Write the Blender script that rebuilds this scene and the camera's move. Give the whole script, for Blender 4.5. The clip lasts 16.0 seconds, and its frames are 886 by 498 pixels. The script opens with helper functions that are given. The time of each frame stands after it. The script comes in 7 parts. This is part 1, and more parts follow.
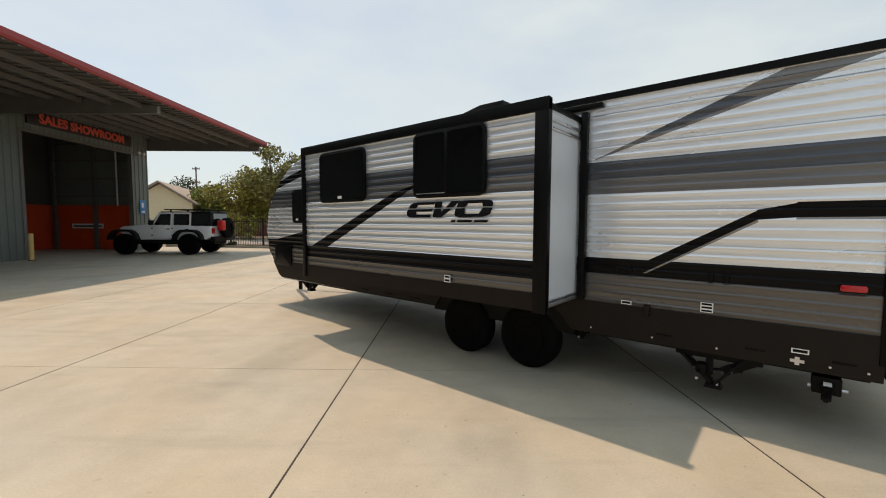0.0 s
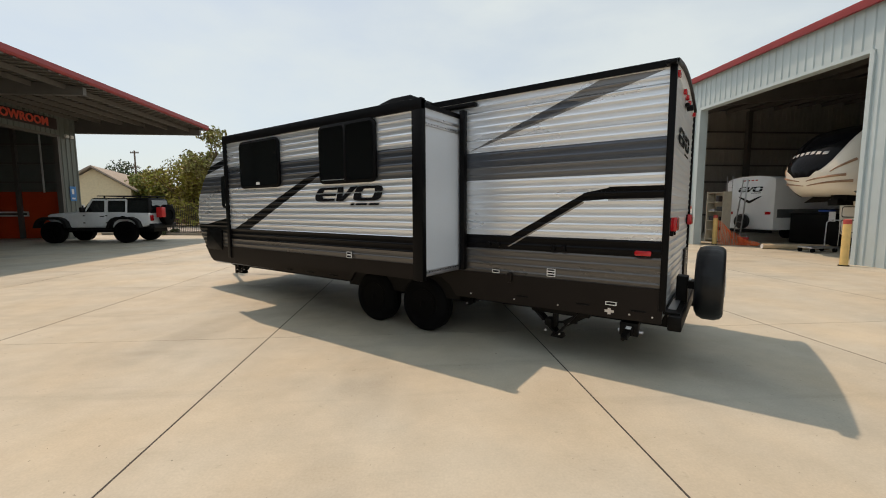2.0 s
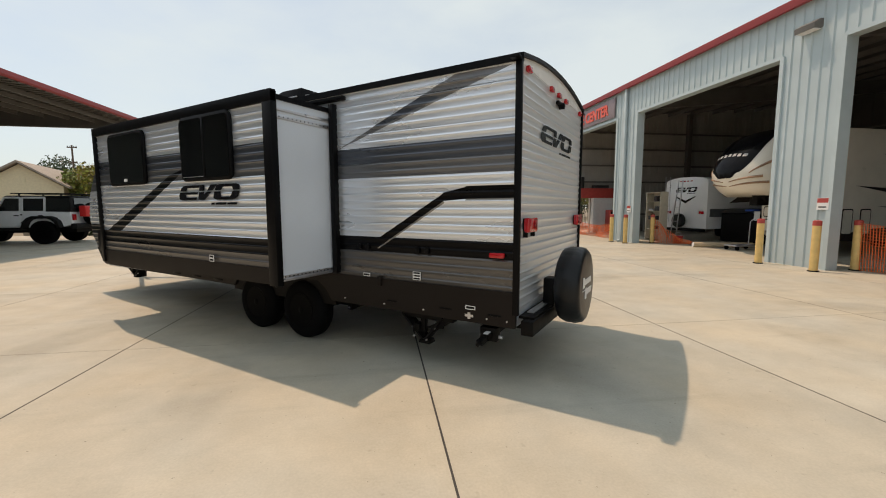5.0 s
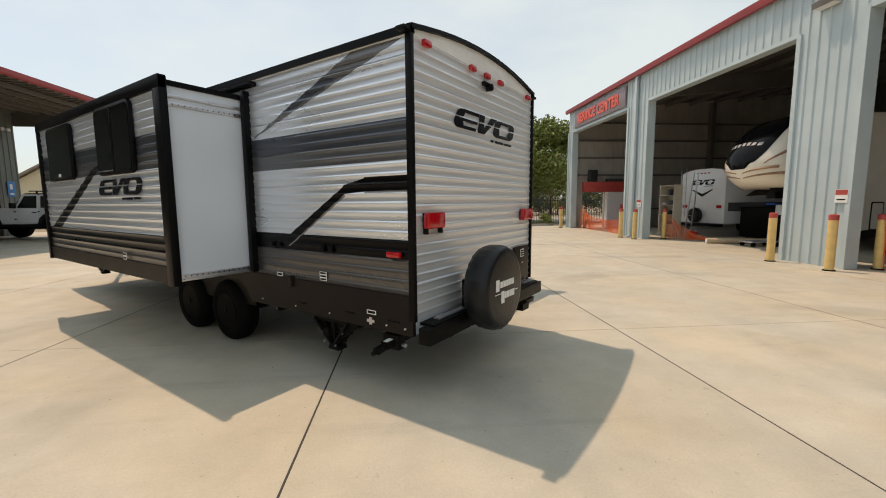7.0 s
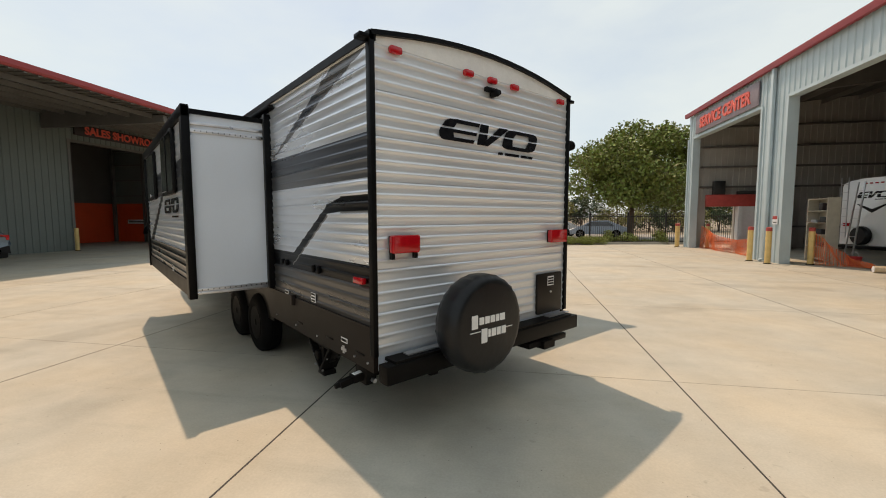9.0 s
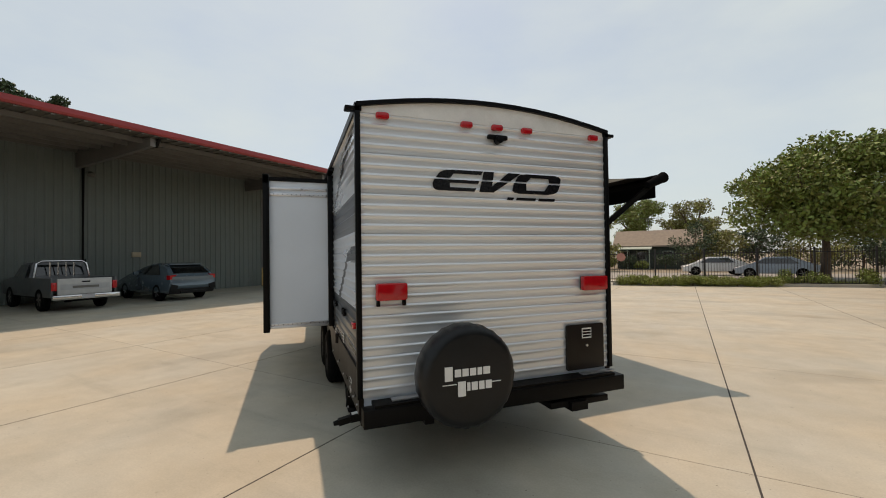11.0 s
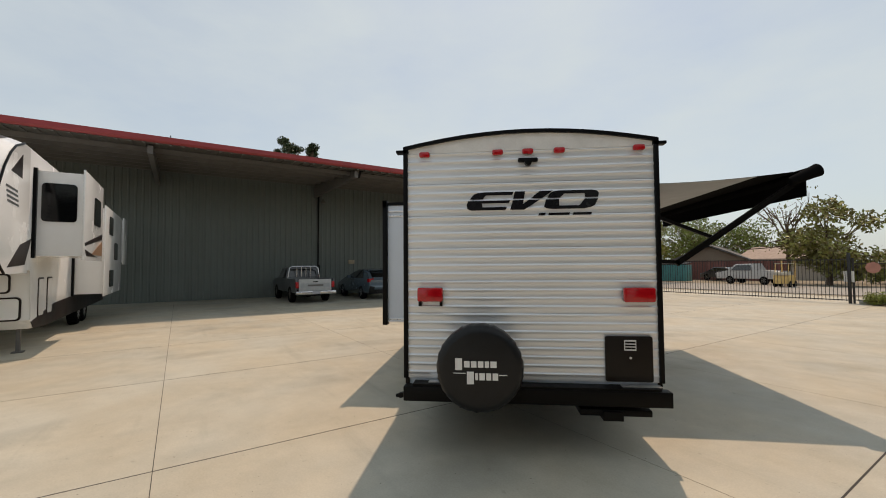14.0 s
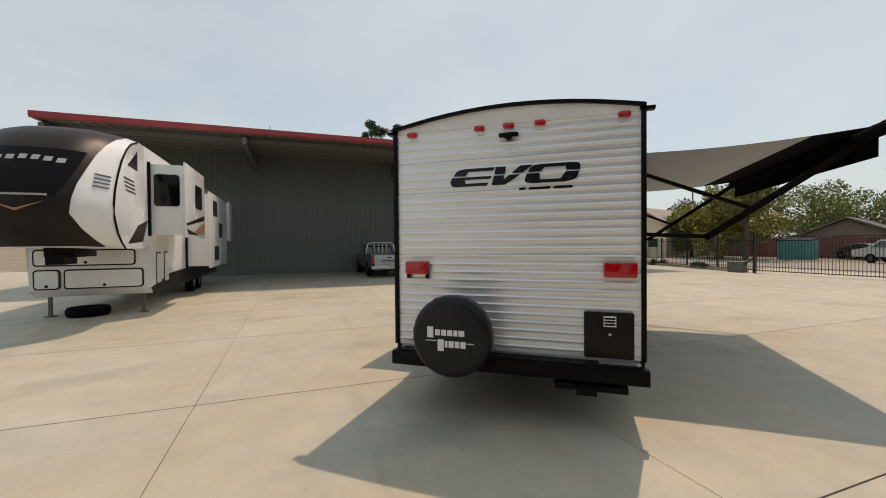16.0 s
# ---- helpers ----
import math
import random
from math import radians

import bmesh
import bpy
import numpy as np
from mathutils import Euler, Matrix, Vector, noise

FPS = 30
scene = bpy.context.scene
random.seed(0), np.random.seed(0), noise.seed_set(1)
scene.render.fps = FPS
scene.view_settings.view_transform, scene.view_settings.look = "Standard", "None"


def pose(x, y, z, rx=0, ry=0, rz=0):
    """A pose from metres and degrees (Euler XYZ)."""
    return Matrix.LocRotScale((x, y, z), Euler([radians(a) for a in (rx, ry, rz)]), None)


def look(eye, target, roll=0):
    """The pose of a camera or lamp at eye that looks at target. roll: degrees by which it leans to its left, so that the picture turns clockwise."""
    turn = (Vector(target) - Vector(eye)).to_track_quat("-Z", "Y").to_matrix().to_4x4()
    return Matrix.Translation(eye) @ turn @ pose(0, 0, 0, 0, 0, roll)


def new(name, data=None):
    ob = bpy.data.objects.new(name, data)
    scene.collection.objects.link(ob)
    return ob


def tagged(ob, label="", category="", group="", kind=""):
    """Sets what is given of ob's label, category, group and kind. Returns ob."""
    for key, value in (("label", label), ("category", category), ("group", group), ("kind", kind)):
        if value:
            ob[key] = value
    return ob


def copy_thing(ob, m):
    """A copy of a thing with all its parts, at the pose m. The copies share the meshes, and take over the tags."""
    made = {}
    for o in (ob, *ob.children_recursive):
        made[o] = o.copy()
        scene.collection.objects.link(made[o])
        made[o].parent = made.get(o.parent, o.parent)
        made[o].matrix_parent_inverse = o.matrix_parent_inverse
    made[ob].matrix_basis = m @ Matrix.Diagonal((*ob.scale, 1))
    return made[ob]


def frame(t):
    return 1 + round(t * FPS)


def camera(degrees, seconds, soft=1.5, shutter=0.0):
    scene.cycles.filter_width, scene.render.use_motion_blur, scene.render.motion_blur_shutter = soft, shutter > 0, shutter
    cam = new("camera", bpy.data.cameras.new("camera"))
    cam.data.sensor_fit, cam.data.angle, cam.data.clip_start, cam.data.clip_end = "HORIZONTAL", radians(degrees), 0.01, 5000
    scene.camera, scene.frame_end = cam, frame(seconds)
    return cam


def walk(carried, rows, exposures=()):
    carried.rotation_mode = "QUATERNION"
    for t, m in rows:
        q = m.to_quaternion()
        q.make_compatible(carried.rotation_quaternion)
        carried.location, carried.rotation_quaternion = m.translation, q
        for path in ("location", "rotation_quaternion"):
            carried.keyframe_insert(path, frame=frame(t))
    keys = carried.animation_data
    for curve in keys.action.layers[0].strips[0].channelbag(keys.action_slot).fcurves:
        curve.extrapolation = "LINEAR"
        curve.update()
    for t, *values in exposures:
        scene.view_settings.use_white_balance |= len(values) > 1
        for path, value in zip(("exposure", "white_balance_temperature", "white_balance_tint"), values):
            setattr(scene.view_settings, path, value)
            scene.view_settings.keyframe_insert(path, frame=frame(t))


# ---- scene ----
cam = camera(94.8, 16.0, 1.0)
PATH = [
    (0, (-0.178, -0.134, 1.737), (-1.467, 1.39, 1.608), 0.2),
    (0.5, (0.13, -0.142, 1.694), (-1.131, 1.402, 1.538), 0.1),
    (1, (0.391, -0.126, 1.697), (-0.837, 1.442, 1.519), -0.2),
    (1.5, (0.662, -0.202, 1.705), (-0.531, 1.392, 1.511), -0.5),
    (2, (0.884, -0.21, 1.701), (-0.253, 1.423, 1.502), -0.2),
    (2.5, (1.191, -0.14, 1.689), (0.119, 1.535, 1.48), 0.2),
    (3, (1.312, -0.083, 1.704), (0.308, 1.631, 1.481), 0.4),
    (5.3, (1.842, 0.73, 1.71), (0.832, 2.444, 1.507), -0.2),
    (5.5, (1.922, 0.793, 1.711), (0.923, 2.512, 1.498), -0.3),
    (6, (2.081, 1.064, 1.673), (1.078, 2.78, 1.449), -0.4),
    (6.5, (2.238, 1.36, 1.701), (1.189, 3.047, 1.47), -0.6),
    (7, (2.485, 1.593, 1.686), (1.371, 3.238, 1.46), -0.4),
    (7.5, (2.768, 1.81, 1.713), (1.588, 3.411, 1.503), -0.1),
    (8, (2.883, 2.009, 1.699), (1.617, 3.546, 1.512), 0.1),
    (8.5, (2.96, 2.345, 1.738), (1.579, 3.782, 1.571), -0.1),
    (9, (3.038, 2.658, 1.741), (1.518, 3.948, 1.585), -0.1),
    (9.2, (3.095, 2.823, 1.73), (1.515, 4.039, 1.573), -0.3),
    (11.5, (3.939, 3.88, 1.833), (2.016, 4.422, 1.92), -0.9),
    (12, (4.174, 4.064, 1.829), (2.212, 4.431, 1.946), -1.1),
    (12.5, (4.269, 4.306, 1.828), (2.282, 4.485, 1.963), -0.7),
    (13, (4.313, 4.611, 1.832), (2.318, 4.623, 1.963), -0.5),
    (13.5, (4.425, 4.804, 1.825), (2.431, 4.689, 1.932), -0.5),
    (14, (4.561, 5.045, 1.831), (2.575, 4.829, 1.911), -0.4),
    (14.5, (4.506, 5.326, 1.827), (2.529, 5.032, 1.889), -0.0),
    (15, (4.396, 5.644, 1.837), (2.432, 5.267, 1.877), 0.1),
    (15.5, (4.45, 5.898, 1.801), (2.511, 5.409, 1.802), -0.2),
    (16, (4.541, 6.149, 1.801), (2.647, 5.506, 1.771), -0.5),
]
EXPOSURES = [(0, 0.14, 6620, 10), (3, 0.14, 6650, 10), (5.5, 0.18, 6620, 10), (7, 0.22, 6700, 10), (9, 0.23, 6720, 10), (11.5, -0.05, 6620, 10), (16, -0.05, 6600, 10)]
walk(cam, [(t, look(eye, target, roll)) for t, eye, target, roll in PATH], EXPOSURES)

# ---- world and sun ----
YA = radians(39.2)                       # the yard's axes lie turned against the trailer
YARD = Matrix.Rotation(YA, 4, "Z")
SUN_TO = Vector((-0.438, 0.085, 1.0)).normalized()   # towards the sun
world = bpy.data.worlds.new("world")
scene.world = world
world.use_nodes = True
wn = world.node_tree.nodes
sky = wn.new("ShaderNodeTexSky")
sky.sky_type, sky.sun_disc = "NISHITA", False
sky.sun_elevation = math.asin(SUN_TO.z)
sky.sun_rotation = math.atan2(SUN_TO.x, SUN_TO.y)
sky.air_density, sky.dust_density, sky.ozone_density, sky.altitude = 1.0, 2.0, 1.0, 100
haze = wn.new("ShaderNodeMix")           # smoke haze whitens the whole sky
haze.data_type = "RGBA"
coord = wn.new("ShaderNodeTexCoord")
stretch = wn.new("ShaderNodeMapping")
stretch.inputs["Scale"].default_value = (1.0, 1.0, 2.6)
cloud = wn.new("ShaderNodeTexNoise")
cloud.inputs["Scale"].default_value, cloud.inputs["Detail"].default_value, cloud.inputs["Roughness"].default_value = 1.7, 6, 0.55
veil = wn.new("ShaderNodeMapRange")
veil.inputs["From Min"].default_value, veil.inputs["From Max"].default_value = 0.36, 0.66
veil.inputs["To Min"].default_value, veil.inputs["To Max"].default_value = 0.50, 0.86
world.node_tree.links.new(coord.outputs["Generated"], stretch.inputs["Vector"])
world.node_tree.links.new(stretch.outputs["Vector"], cloud.inputs["Vector"])
world.node_tree.links.new(cloud.outputs["Fac"], veil.inputs["Value"])
world.node_tree.links.new(veil.outputs["Result"], haze.inputs["Factor"])
haze.inputs["B"].default_value = (5.6, 6.05, 5.98, 1)
world.node_tree.links.new(sky.outputs["Color"], haze.inputs["A"])
wn["Background"].inputs["Strength"].default_value = 0.125
world.node_tree.links.new(haze.outputs["Result"], wn["Background"].inputs["Color"])
sun = new("sun", bpy.data.lights.new("sun", "SUN"))
sun.data.energy, sun.data.angle, sun.data.color = 2.6, radians(0.6), (1.0, 0.745, 0.555)
sun.matrix_world = look(SUN_TO * 60, (0, 0, 0))


# ---- materials ----
def nodes_of(m):
    m.use_nodes = True
    t = m.node_tree
    return t, t.nodes, t.nodes["Principled BSDF"]


def mat(name, col, rough=0.6, metal=0.0, var=0.12, scale=6.0, fine=60.0, bump=0.0, coat=0.0, spread=0.0, spec=0.5):
    """Plain surface with a coarse and a fine variation, in object space."""
    m = bpy.data.materials.new(name)
    t, n, b = nodes_of(m)
    lk = t.links.new
    co = n.new("ShaderNodeTexCoord")
    n1 = n.new("ShaderNodeTexNoise")
    n1.inputs["Scale"].default_value, n1.inputs["Detail"].default_value = scale, 5
    n2 = n.new("ShaderNodeTexNoise")
    n2.inputs["Scale"].default_value, n2.inputs["Detail"].default_value = fine, 3
    lk(co.outputs["Object"], n1.inputs["Vector"])
    lk(co.outputs["Object"], n2.inputs["Vector"])
    add = n.new("ShaderNodeMath")
    add.operation = "MULTIPLY_ADD"
    lk(n2.outputs["Fac"], add.inputs[0])
    add.inputs[1].default_value = 0.35
    lk(n1.outputs["Fac"], add.inputs[2])
    r = n.new("ShaderNodeMapRange")
    r.inputs["From Min"].default_value, r.inputs["From Max"].default_value = 0.4, 0.95
    r.inputs["To Min"].default_value, r.inputs["To Max"].default_value = 1 - var, 1 + var
    lk(add.outputs[0], r.inputs["Value"])
    hsv = n.new("ShaderNodeHueSaturation")
    hsv.inputs["Color"].default_value = (*col, 1)
    lk(r.outputs["Result"], hsv.inputs["Value"])
    out = hsv.outputs["Color"]
    if spread:
        info = n.new("ShaderNodeObjectInfo")
        r2 = n.new("ShaderNodeMapRange")
        r2.inputs["To Min"].default_value, r2.inputs["To Max"].default_value = 1 - spread, 1 + spread
        lk(info.outputs["Random"], r2.inputs["Value"])
        h2 = n.new("ShaderNodeHueSaturation")
        lk(out, h2.inputs["Color"])
        lk(r2.outputs["Result"], h2.inputs["Value"])
        out = h2.outputs["Color"]
    lk(out, b.inputs["Base Color"])
    b.inputs["Metallic"].default_value, b.inputs["Specular IOR Level"].default_value = metal, spec
    rr = n.new("ShaderNodeMapRange")
    rr.inputs["To Min"].default_value, rr.inputs["To Max"].default_value = max(0.02, rough - 0.08), min(1, rough + 0.08)
    lk(n1.outputs["Fac"], rr.inputs["Value"])
    lk(rr.outputs["Result"], b.inputs["Roughness"])
    if coat:
        b.inputs["Coat Weight"].default_value, b.inputs["Coat Roughness"].default_value = coat, 0.06
    if bump:
        bp = n.new("ShaderNodeBump")
        bp.inputs["Strength"].default_value, bp.inputs["Distance"].default_value = bump, 0.01
        lk(add.outputs[0], bp.inputs["Height"])
        lk(bp.outputs["Normal"], b.inputs["Normal"])
    return m


# ---- building helpers ----
def box(bm, x0, x1, y0, y1, z0, z1, bevel=0.0, seg=2):
    vs = [bm.verts.new((x, y, z)) for x in (x0, x1) for y in (y0, y1) for z in (z0, z1)]
    a, b, c, d, e, f, g, h = vs
    fs = [bm.faces.new(q) for q in ((a, b, d, c), (e, g, h, f), (a, e, f, b), (c, d, h, g), (a, c, g, e), (b, f, h, d))]
    if bevel:
        es = list({ed for fc in fs for ed in fc.edges})
        bmesh.ops.bevel(bm, geom=es, offset=bevel, segments=seg, profile=0.5, affect="EDGES")
    return bm


def bmbox(*a, **k):
    return box(bmesh.new(), *a, **k)


def bar(bm, p, q, w, h=None, up=(0, 0, 1)):
    """A square bar from p to q, w wide and h deep."""
    h = h or w
    p, q = Vector(p), Vector(q)
    d = (q - p).normalized()
    s = d.cross(Vector(up))
    s = (s if s.length > 1e-4 else d.cross(Vector((0, 1, 0)))).normalized()
    u = s.cross(d)
    vs = [bm.verts.new(c + s * i * w / 2 + u * j * h / 2) for c in (p, q) for i, j in ((-1, -1), (1, -1), (1, 1), (-1, 1))]
    for a, b in ((0, 1), (1, 2), (2, 3), (3, 0)):
        bm.faces.new((vs[a], vs[b], vs[b + 4], vs[a + 4]))
    bm.faces.new(vs[3::-1])
    bm.faces.new(vs[4:])
    return bm


def tube(bm, pts, r, seg=10, r2=None, cap=True):
    """A round tube along points, tapering to r2."""
    pts = [Vector(p) for p in pts]
    rings = []
    for i, p in enumerate(pts):
        d = (pts[min(i + 1, len(pts) - 1)] - pts[max(i - 1, 0)]).normalized()
        s = d.cross(Vector((0, 0, 1)))
        s = (s if s.length > 0.05 else d.cross(Vector((0, 1, 0)))).normalized()
        u = s.cross(d)
        rad = r if r2 is None else r + (r2 - r) * i / (len(pts) - 1)
        rings.append([bm.verts.new(p + (s * math.cos(a) + u * math.sin(a)) * rad) for a in (2 * math.pi * k / seg for k in range(seg))])
    for a, b in zip(rings, rings[1:]):
        for k in range(seg):
            bm.faces.new((a[k], a[(k + 1) % seg], b[(k + 1) % seg], b[k]))
    if cap:
        bm.faces.new(rings[0][::-1])
        bm.faces.new(rings[-1])
    return bm


def lathe(bm, prof, axis="y", centre=(0, 0, 0), seg=32):
    """Turns (radius, along) pairs round an axis."""
    rings = []
    for r, h in prof:
        ring = []
        for k in range(seg):
            a = 2 * math.pi * k / seg
            c, s = r * math.cos(a), r * math.sin(a)
            p = {"x": (h, c, s), "y": (c, h, s), "z": (c, s, h)}[axis]
            ring.append(bm.verts.new(Vector(p) + Vector(centre)))
        rings.append(ring)
    for a, b in zip(rings, rings[1:]):
        for k in range(seg):
            bm.faces.new((a[k], a[(k + 1) % seg], b[(k + 1) % seg], b[k]))
    bm.faces.new(rings[0][::-1])
    bm.faces.new(rings[-1])
    return bm


def slab(bm, pts, axis, a, b, bevel=0.0, seg=2):
    """A flat outline pushed from a to b along an axis. Points are the two other coordinates in order."""
    def at(p, h):
        return {"x": (h, p[0], p[1]), "y": (p[0], h, p[1]), "z": (p[0], p[1], h)}[axis]
    lo, hi = [bm.verts.new(at(p, a)) for p in pts], [bm.verts.new(at(p, b)) for p in pts]
    n = len(pts)
    fs = [bm.faces.new(lo), bm.faces.new(hi[::-1])]
    fs += [bm.faces.new((lo[i], hi[i], hi[(i + 1) % n], lo[(i + 1) % n])) for i in range(n)]
    if bevel:
        es = list(set(fs[0].edges) | set(fs[1].edges))
        bmesh.ops.bevel(bm, geom=es, offset=bevel, segments=seg, profile=0.5, affect="EDGES")
    return bm


def rounded(x0, x1, z0, z1, r, n=4):
    """A rectangle's outline with rounded corners."""
    pts = []
    for cx, cz, a0 in ((x1 - r, z1 - r, 0), (x0 + r, z1 - r, 90), (x0 + r, z0 + r, 180), (x1 - r, z0 + r, 270)):
        pts += [(cx + r * math.cos(radians(a0 + 90 * k / n)), cz + r * math.sin(radians(a0 + 90 * k / n))) for k in range(n + 1)]
    return pts


def mesh_of(name, bm, material, smooth=None):
    bmesh.ops.recalc_face_normals(bm, faces=bm.faces)
    me = bpy.data.meshes.new(name)
    bm.to_mesh(me)
    bm.free()
    me.materials.append(material)
    if smooth:
        me.polygons.foreach_set("use_smooth", [True] * len(me.polygons))
        me.set_sharp_from_angle(angle=radians(smooth))
    return me


def part(name, bm, material, parent=None, label="", smooth=35):
    ob = new(name, mesh_of(name, bm, material, smooth))
    if parent is not None:
        ob.parent = parent
    if label:
        ob["label"] = label
    return ob


def thing(name, m, label, category, group="", kind=""):
    ob = new(name)
    ob.empty_display_size = 0.2
    ob.matrix_basis = m
    return tagged(ob, label, category, group, kind)


def structure(name, bm, material, label, category, m=None, smooth=35):
    ob = part(name, bm, material, smooth=smooth)
    if m is not None:
        ob.matrix_basis = m
    return tagged(ob, label, category, kind="structure")


def yard(u, v, z=0.0, turn=0.0):
    return YARD @ pose(u, v, z, 0, 0, turn)


# ---- the materials of the place ----
def concrete(name):
    """Broom-finished slabs with blotches, faint trowel bands, tyre dust and hairline stains."""
    m = bpy.data.materials.new(name)
    t, n, b = nodes_of(m)
    lk = t.links.new
    co = n.new("ShaderNodeTexCoord")

    def noise_tex(scale, detail, rough=0.5, stretch=None):
        x = n.new("ShaderNodeTexNoise")
        x.inputs["Scale"].default_value, x.inputs["Detail"].default_value, x.inputs["Roughness"].default_value = scale, detail, rough
        src = co.outputs["Object"]
        if stretch:
            mp = n.new("ShaderNodeMapping")
            mp.inputs["Scale"].default_value = stretch
            lk(src, mp.inputs["Vector"])
            src = mp.outputs["Vector"]
        lk(src, x.inputs["Vector"])
        return x.outputs["Fac"]

    def ramp(fac, a, b2, lo, hi):
        r = n.new("ShaderNodeMapRange")
        r.inputs["From Min"].default_value, r.inputs["From Max"].default_value = a, b2
        r.inputs["To Min"].default_value, r.inputs["To Max"].default_value = lo, hi
        lk(fac, r.inputs["Value"])
        return r.outputs["Result"]

    def mul(p, q):
        x = n.new("ShaderNodeMath")
        x.operation = "MULTIPLY"
        lk(p, x.inputs[0])
        lk(q, x.inputs[1])
        return x.outputs[0]

    big = ramp(noise_tex(0.35, 6, 0.65), 0.33, 0.67, 0.91, 1.05)
    mid = ramp(noise_tex(1.4, 8, 0.72), 0.32, 0.68, 0.92, 1.06)
    fine = ramp(noise_tex(55, 4), 0.3, 0.7, 0.94, 1.05)
    streak = ramp(noise_tex(1.0, 4, 0.6, (0.25, 2.2, 1)), 0.58, 0.72, 1.0, 0.87)
    spots = mul(ramp(noise_tex(9, 2), 0.70, 0.76, 1.0, 0.85), ramp(noise_tex(26, 2), 0.735, 0.76, 1.0, 0.45))
    ring = n.new("ShaderNodeTexWave")                # faint turning tyre marks
    ring.wave_type, ring.rings_direction = "RINGS", "Z"
    ring.inputs["Scale"].default_value, ring.inputs["Distortion"].default_value, ring.inputs["Detail"].default_value = 0.09, 5.0, 1.5
    shift = n.new("ShaderNodeMapping")
    shift.inputs["Location"].default_value = (-9.0, -3.0, 0)
    lk(co.outputs["Object"], shift.inputs["Vector"])
    lk(shift.outputs["Vector"], ring.inputs["Vector"])
    marks = ramp(mul(ramp(ring.outputs["Fac"], 0.86, 0.97, 0, 1), ramp(noise_tex(0.5, 4), 0.47, 0.6, 0, 1)), 0, 1, 1.0, 0.84)
    v = mul(mul(mul(mul(big, mid), mul(fine, streak)), spots), marks)
    tint = n.new("ShaderNodeMix")
    tint.data_type = "RGBA"
    tint.inputs["A"].default_value, tint.inputs["B"].default_value = (0.47, 0.425, 0.325, 1), (0.45, 0.435, 0.365, 1)
    lk(ramp(noise_tex(0.6, 4), 0.35, 0.65, 0, 1), tint.inputs["Factor"])
    info = n.new("ShaderNodeObjectInfo")
    slabv = ramp(info.outputs["Random"], 0, 1, 0.96, 1.04)
    h = n.new("ShaderNodeHueSaturation")
    lk(tint.outputs["Result"], h.inputs["Color"])
    lk(mul(v, slabv), h.inputs["Value"])
    lk(h.outputs["Color"], b.inputs["Base Color"])
    lk(ramp(noise_tex(2.5, 4), 0.3, 0.7, 0.55, 0.8), b.inputs["Roughness"])
    bp = n.new("ShaderNodeBump")
    bp.inputs["Strength"].default_value, bp.inputs["Distance"].default_value = 0.25, 0.004
    lk(noise_tex(120, 5), bp.inputs["Height"])
    lk(bp.outputs["Normal"], b.inputs["Normal"])
    return m


def livery(name, base, shapes, rough=0.28, metal=0.7):
    """Painted aluminium: flat polygons of colour over a base, in the x and z of the object."""
    m = bpy.data.materials.new(name)
    t, n, b = nodes_of(m)
    lk = t.links.new
    co = n.new("ShaderNodeTexCoord")
    sep = n.new("ShaderNodeSeparateXYZ")
    lk(co.outputs["Object"], sep.inputs[0])

    def math_node(op, p, q):
        x = n.new("ShaderNodeMath")
        x.operation = op
        for i, s in enumerate((p, q)):
            if isinstance(s, (int, float)):
                x.inputs[i].default_value = s
            else:
                lk(s, x.inputs[i])
        return x.outputs[0]

    rgb = n.new("ShaderNodeRGB")
    rgb.outputs[0].default_value = (*base, 1)
    col = rgb.outputs[0]
    for pts, c in shapes:
        fac = None
        area = sum(p[0] * q[1] - q[0] * p[1] for p, q in zip(pts, pts[1:] + pts[:1]))
        pts = pts if area > 0 else pts[::-1]
        for (x0, z0), (x1, z1) in zip(pts, pts[1:] + pts[:1]):
            dx, dz = x1 - x0, z1 - z0
            side = math_node("ADD", math_node("MULTIPLY", sep.outputs["Z"], dx), math_node("MULTIPLY", sep.outputs["X"], -dz))
            inside = math_node("GREATER_THAN", side, z0 * dx - x0 * dz)
            fac = inside if fac is None else math_node("MULTIPLY", fac, inside)
        mix = n.new("ShaderNodeMix")
        mix.data_type = "RGBA"
        lk(fac, mix.inputs["Factor"])
        lk(col, mix.inputs["A"])
        mix.inputs["B"].default_value = (*c, 1)
        col = mix.outputs["Result"]
    ns = n.new("ShaderNodeTexNoise")
    ns.inputs["Scale"].default_value, ns.inputs["Detail"].default_value = 1.3, 6
    mp = n.new("ShaderNodeMapping")
    mp.inputs["Scale"].default_value = (0.6, 1, 3.0)
    lk(co.outputs["Object"], mp.inputs["Vector"])
    lk(mp.outputs["Vector"], ns.inputs["Vector"])
    mr = n.new("ShaderNodeMapRange")
    mr.inputs["To Min"].default_value, mr.inputs["To Max"].default_value = 0.9, 1.06
    lk(ns.outputs["Fac"], mr.inputs["Value"])
    h = n.new("ShaderNodeHueSaturation")
    lk(col, h.inputs["Color"])
    lk(mr.outputs["Result"], h.inputs["Value"])
    lk(h.outputs["Color"], b.inputs["Base Color"])
    r2 = n.new("ShaderNodeMapRange")
    r2.inputs["To Min"].default_value, r2.inputs["To Max"].default_value = rough - 0.06, rough + 0.08
    lk(ns.outputs["Fac"], r2.inputs["Value"])
    lk(r2.outputs["Result"], b.inputs["Roughness"])
    b.inputs["Metallic"].default_value = metal
    b.inputs["Specular IOR Level"].default_value = 0.3
    return m


def band(z0, z1, c):
    return ([(-20, z0), (20, z0), (20, z1), (-20, z1)], c)


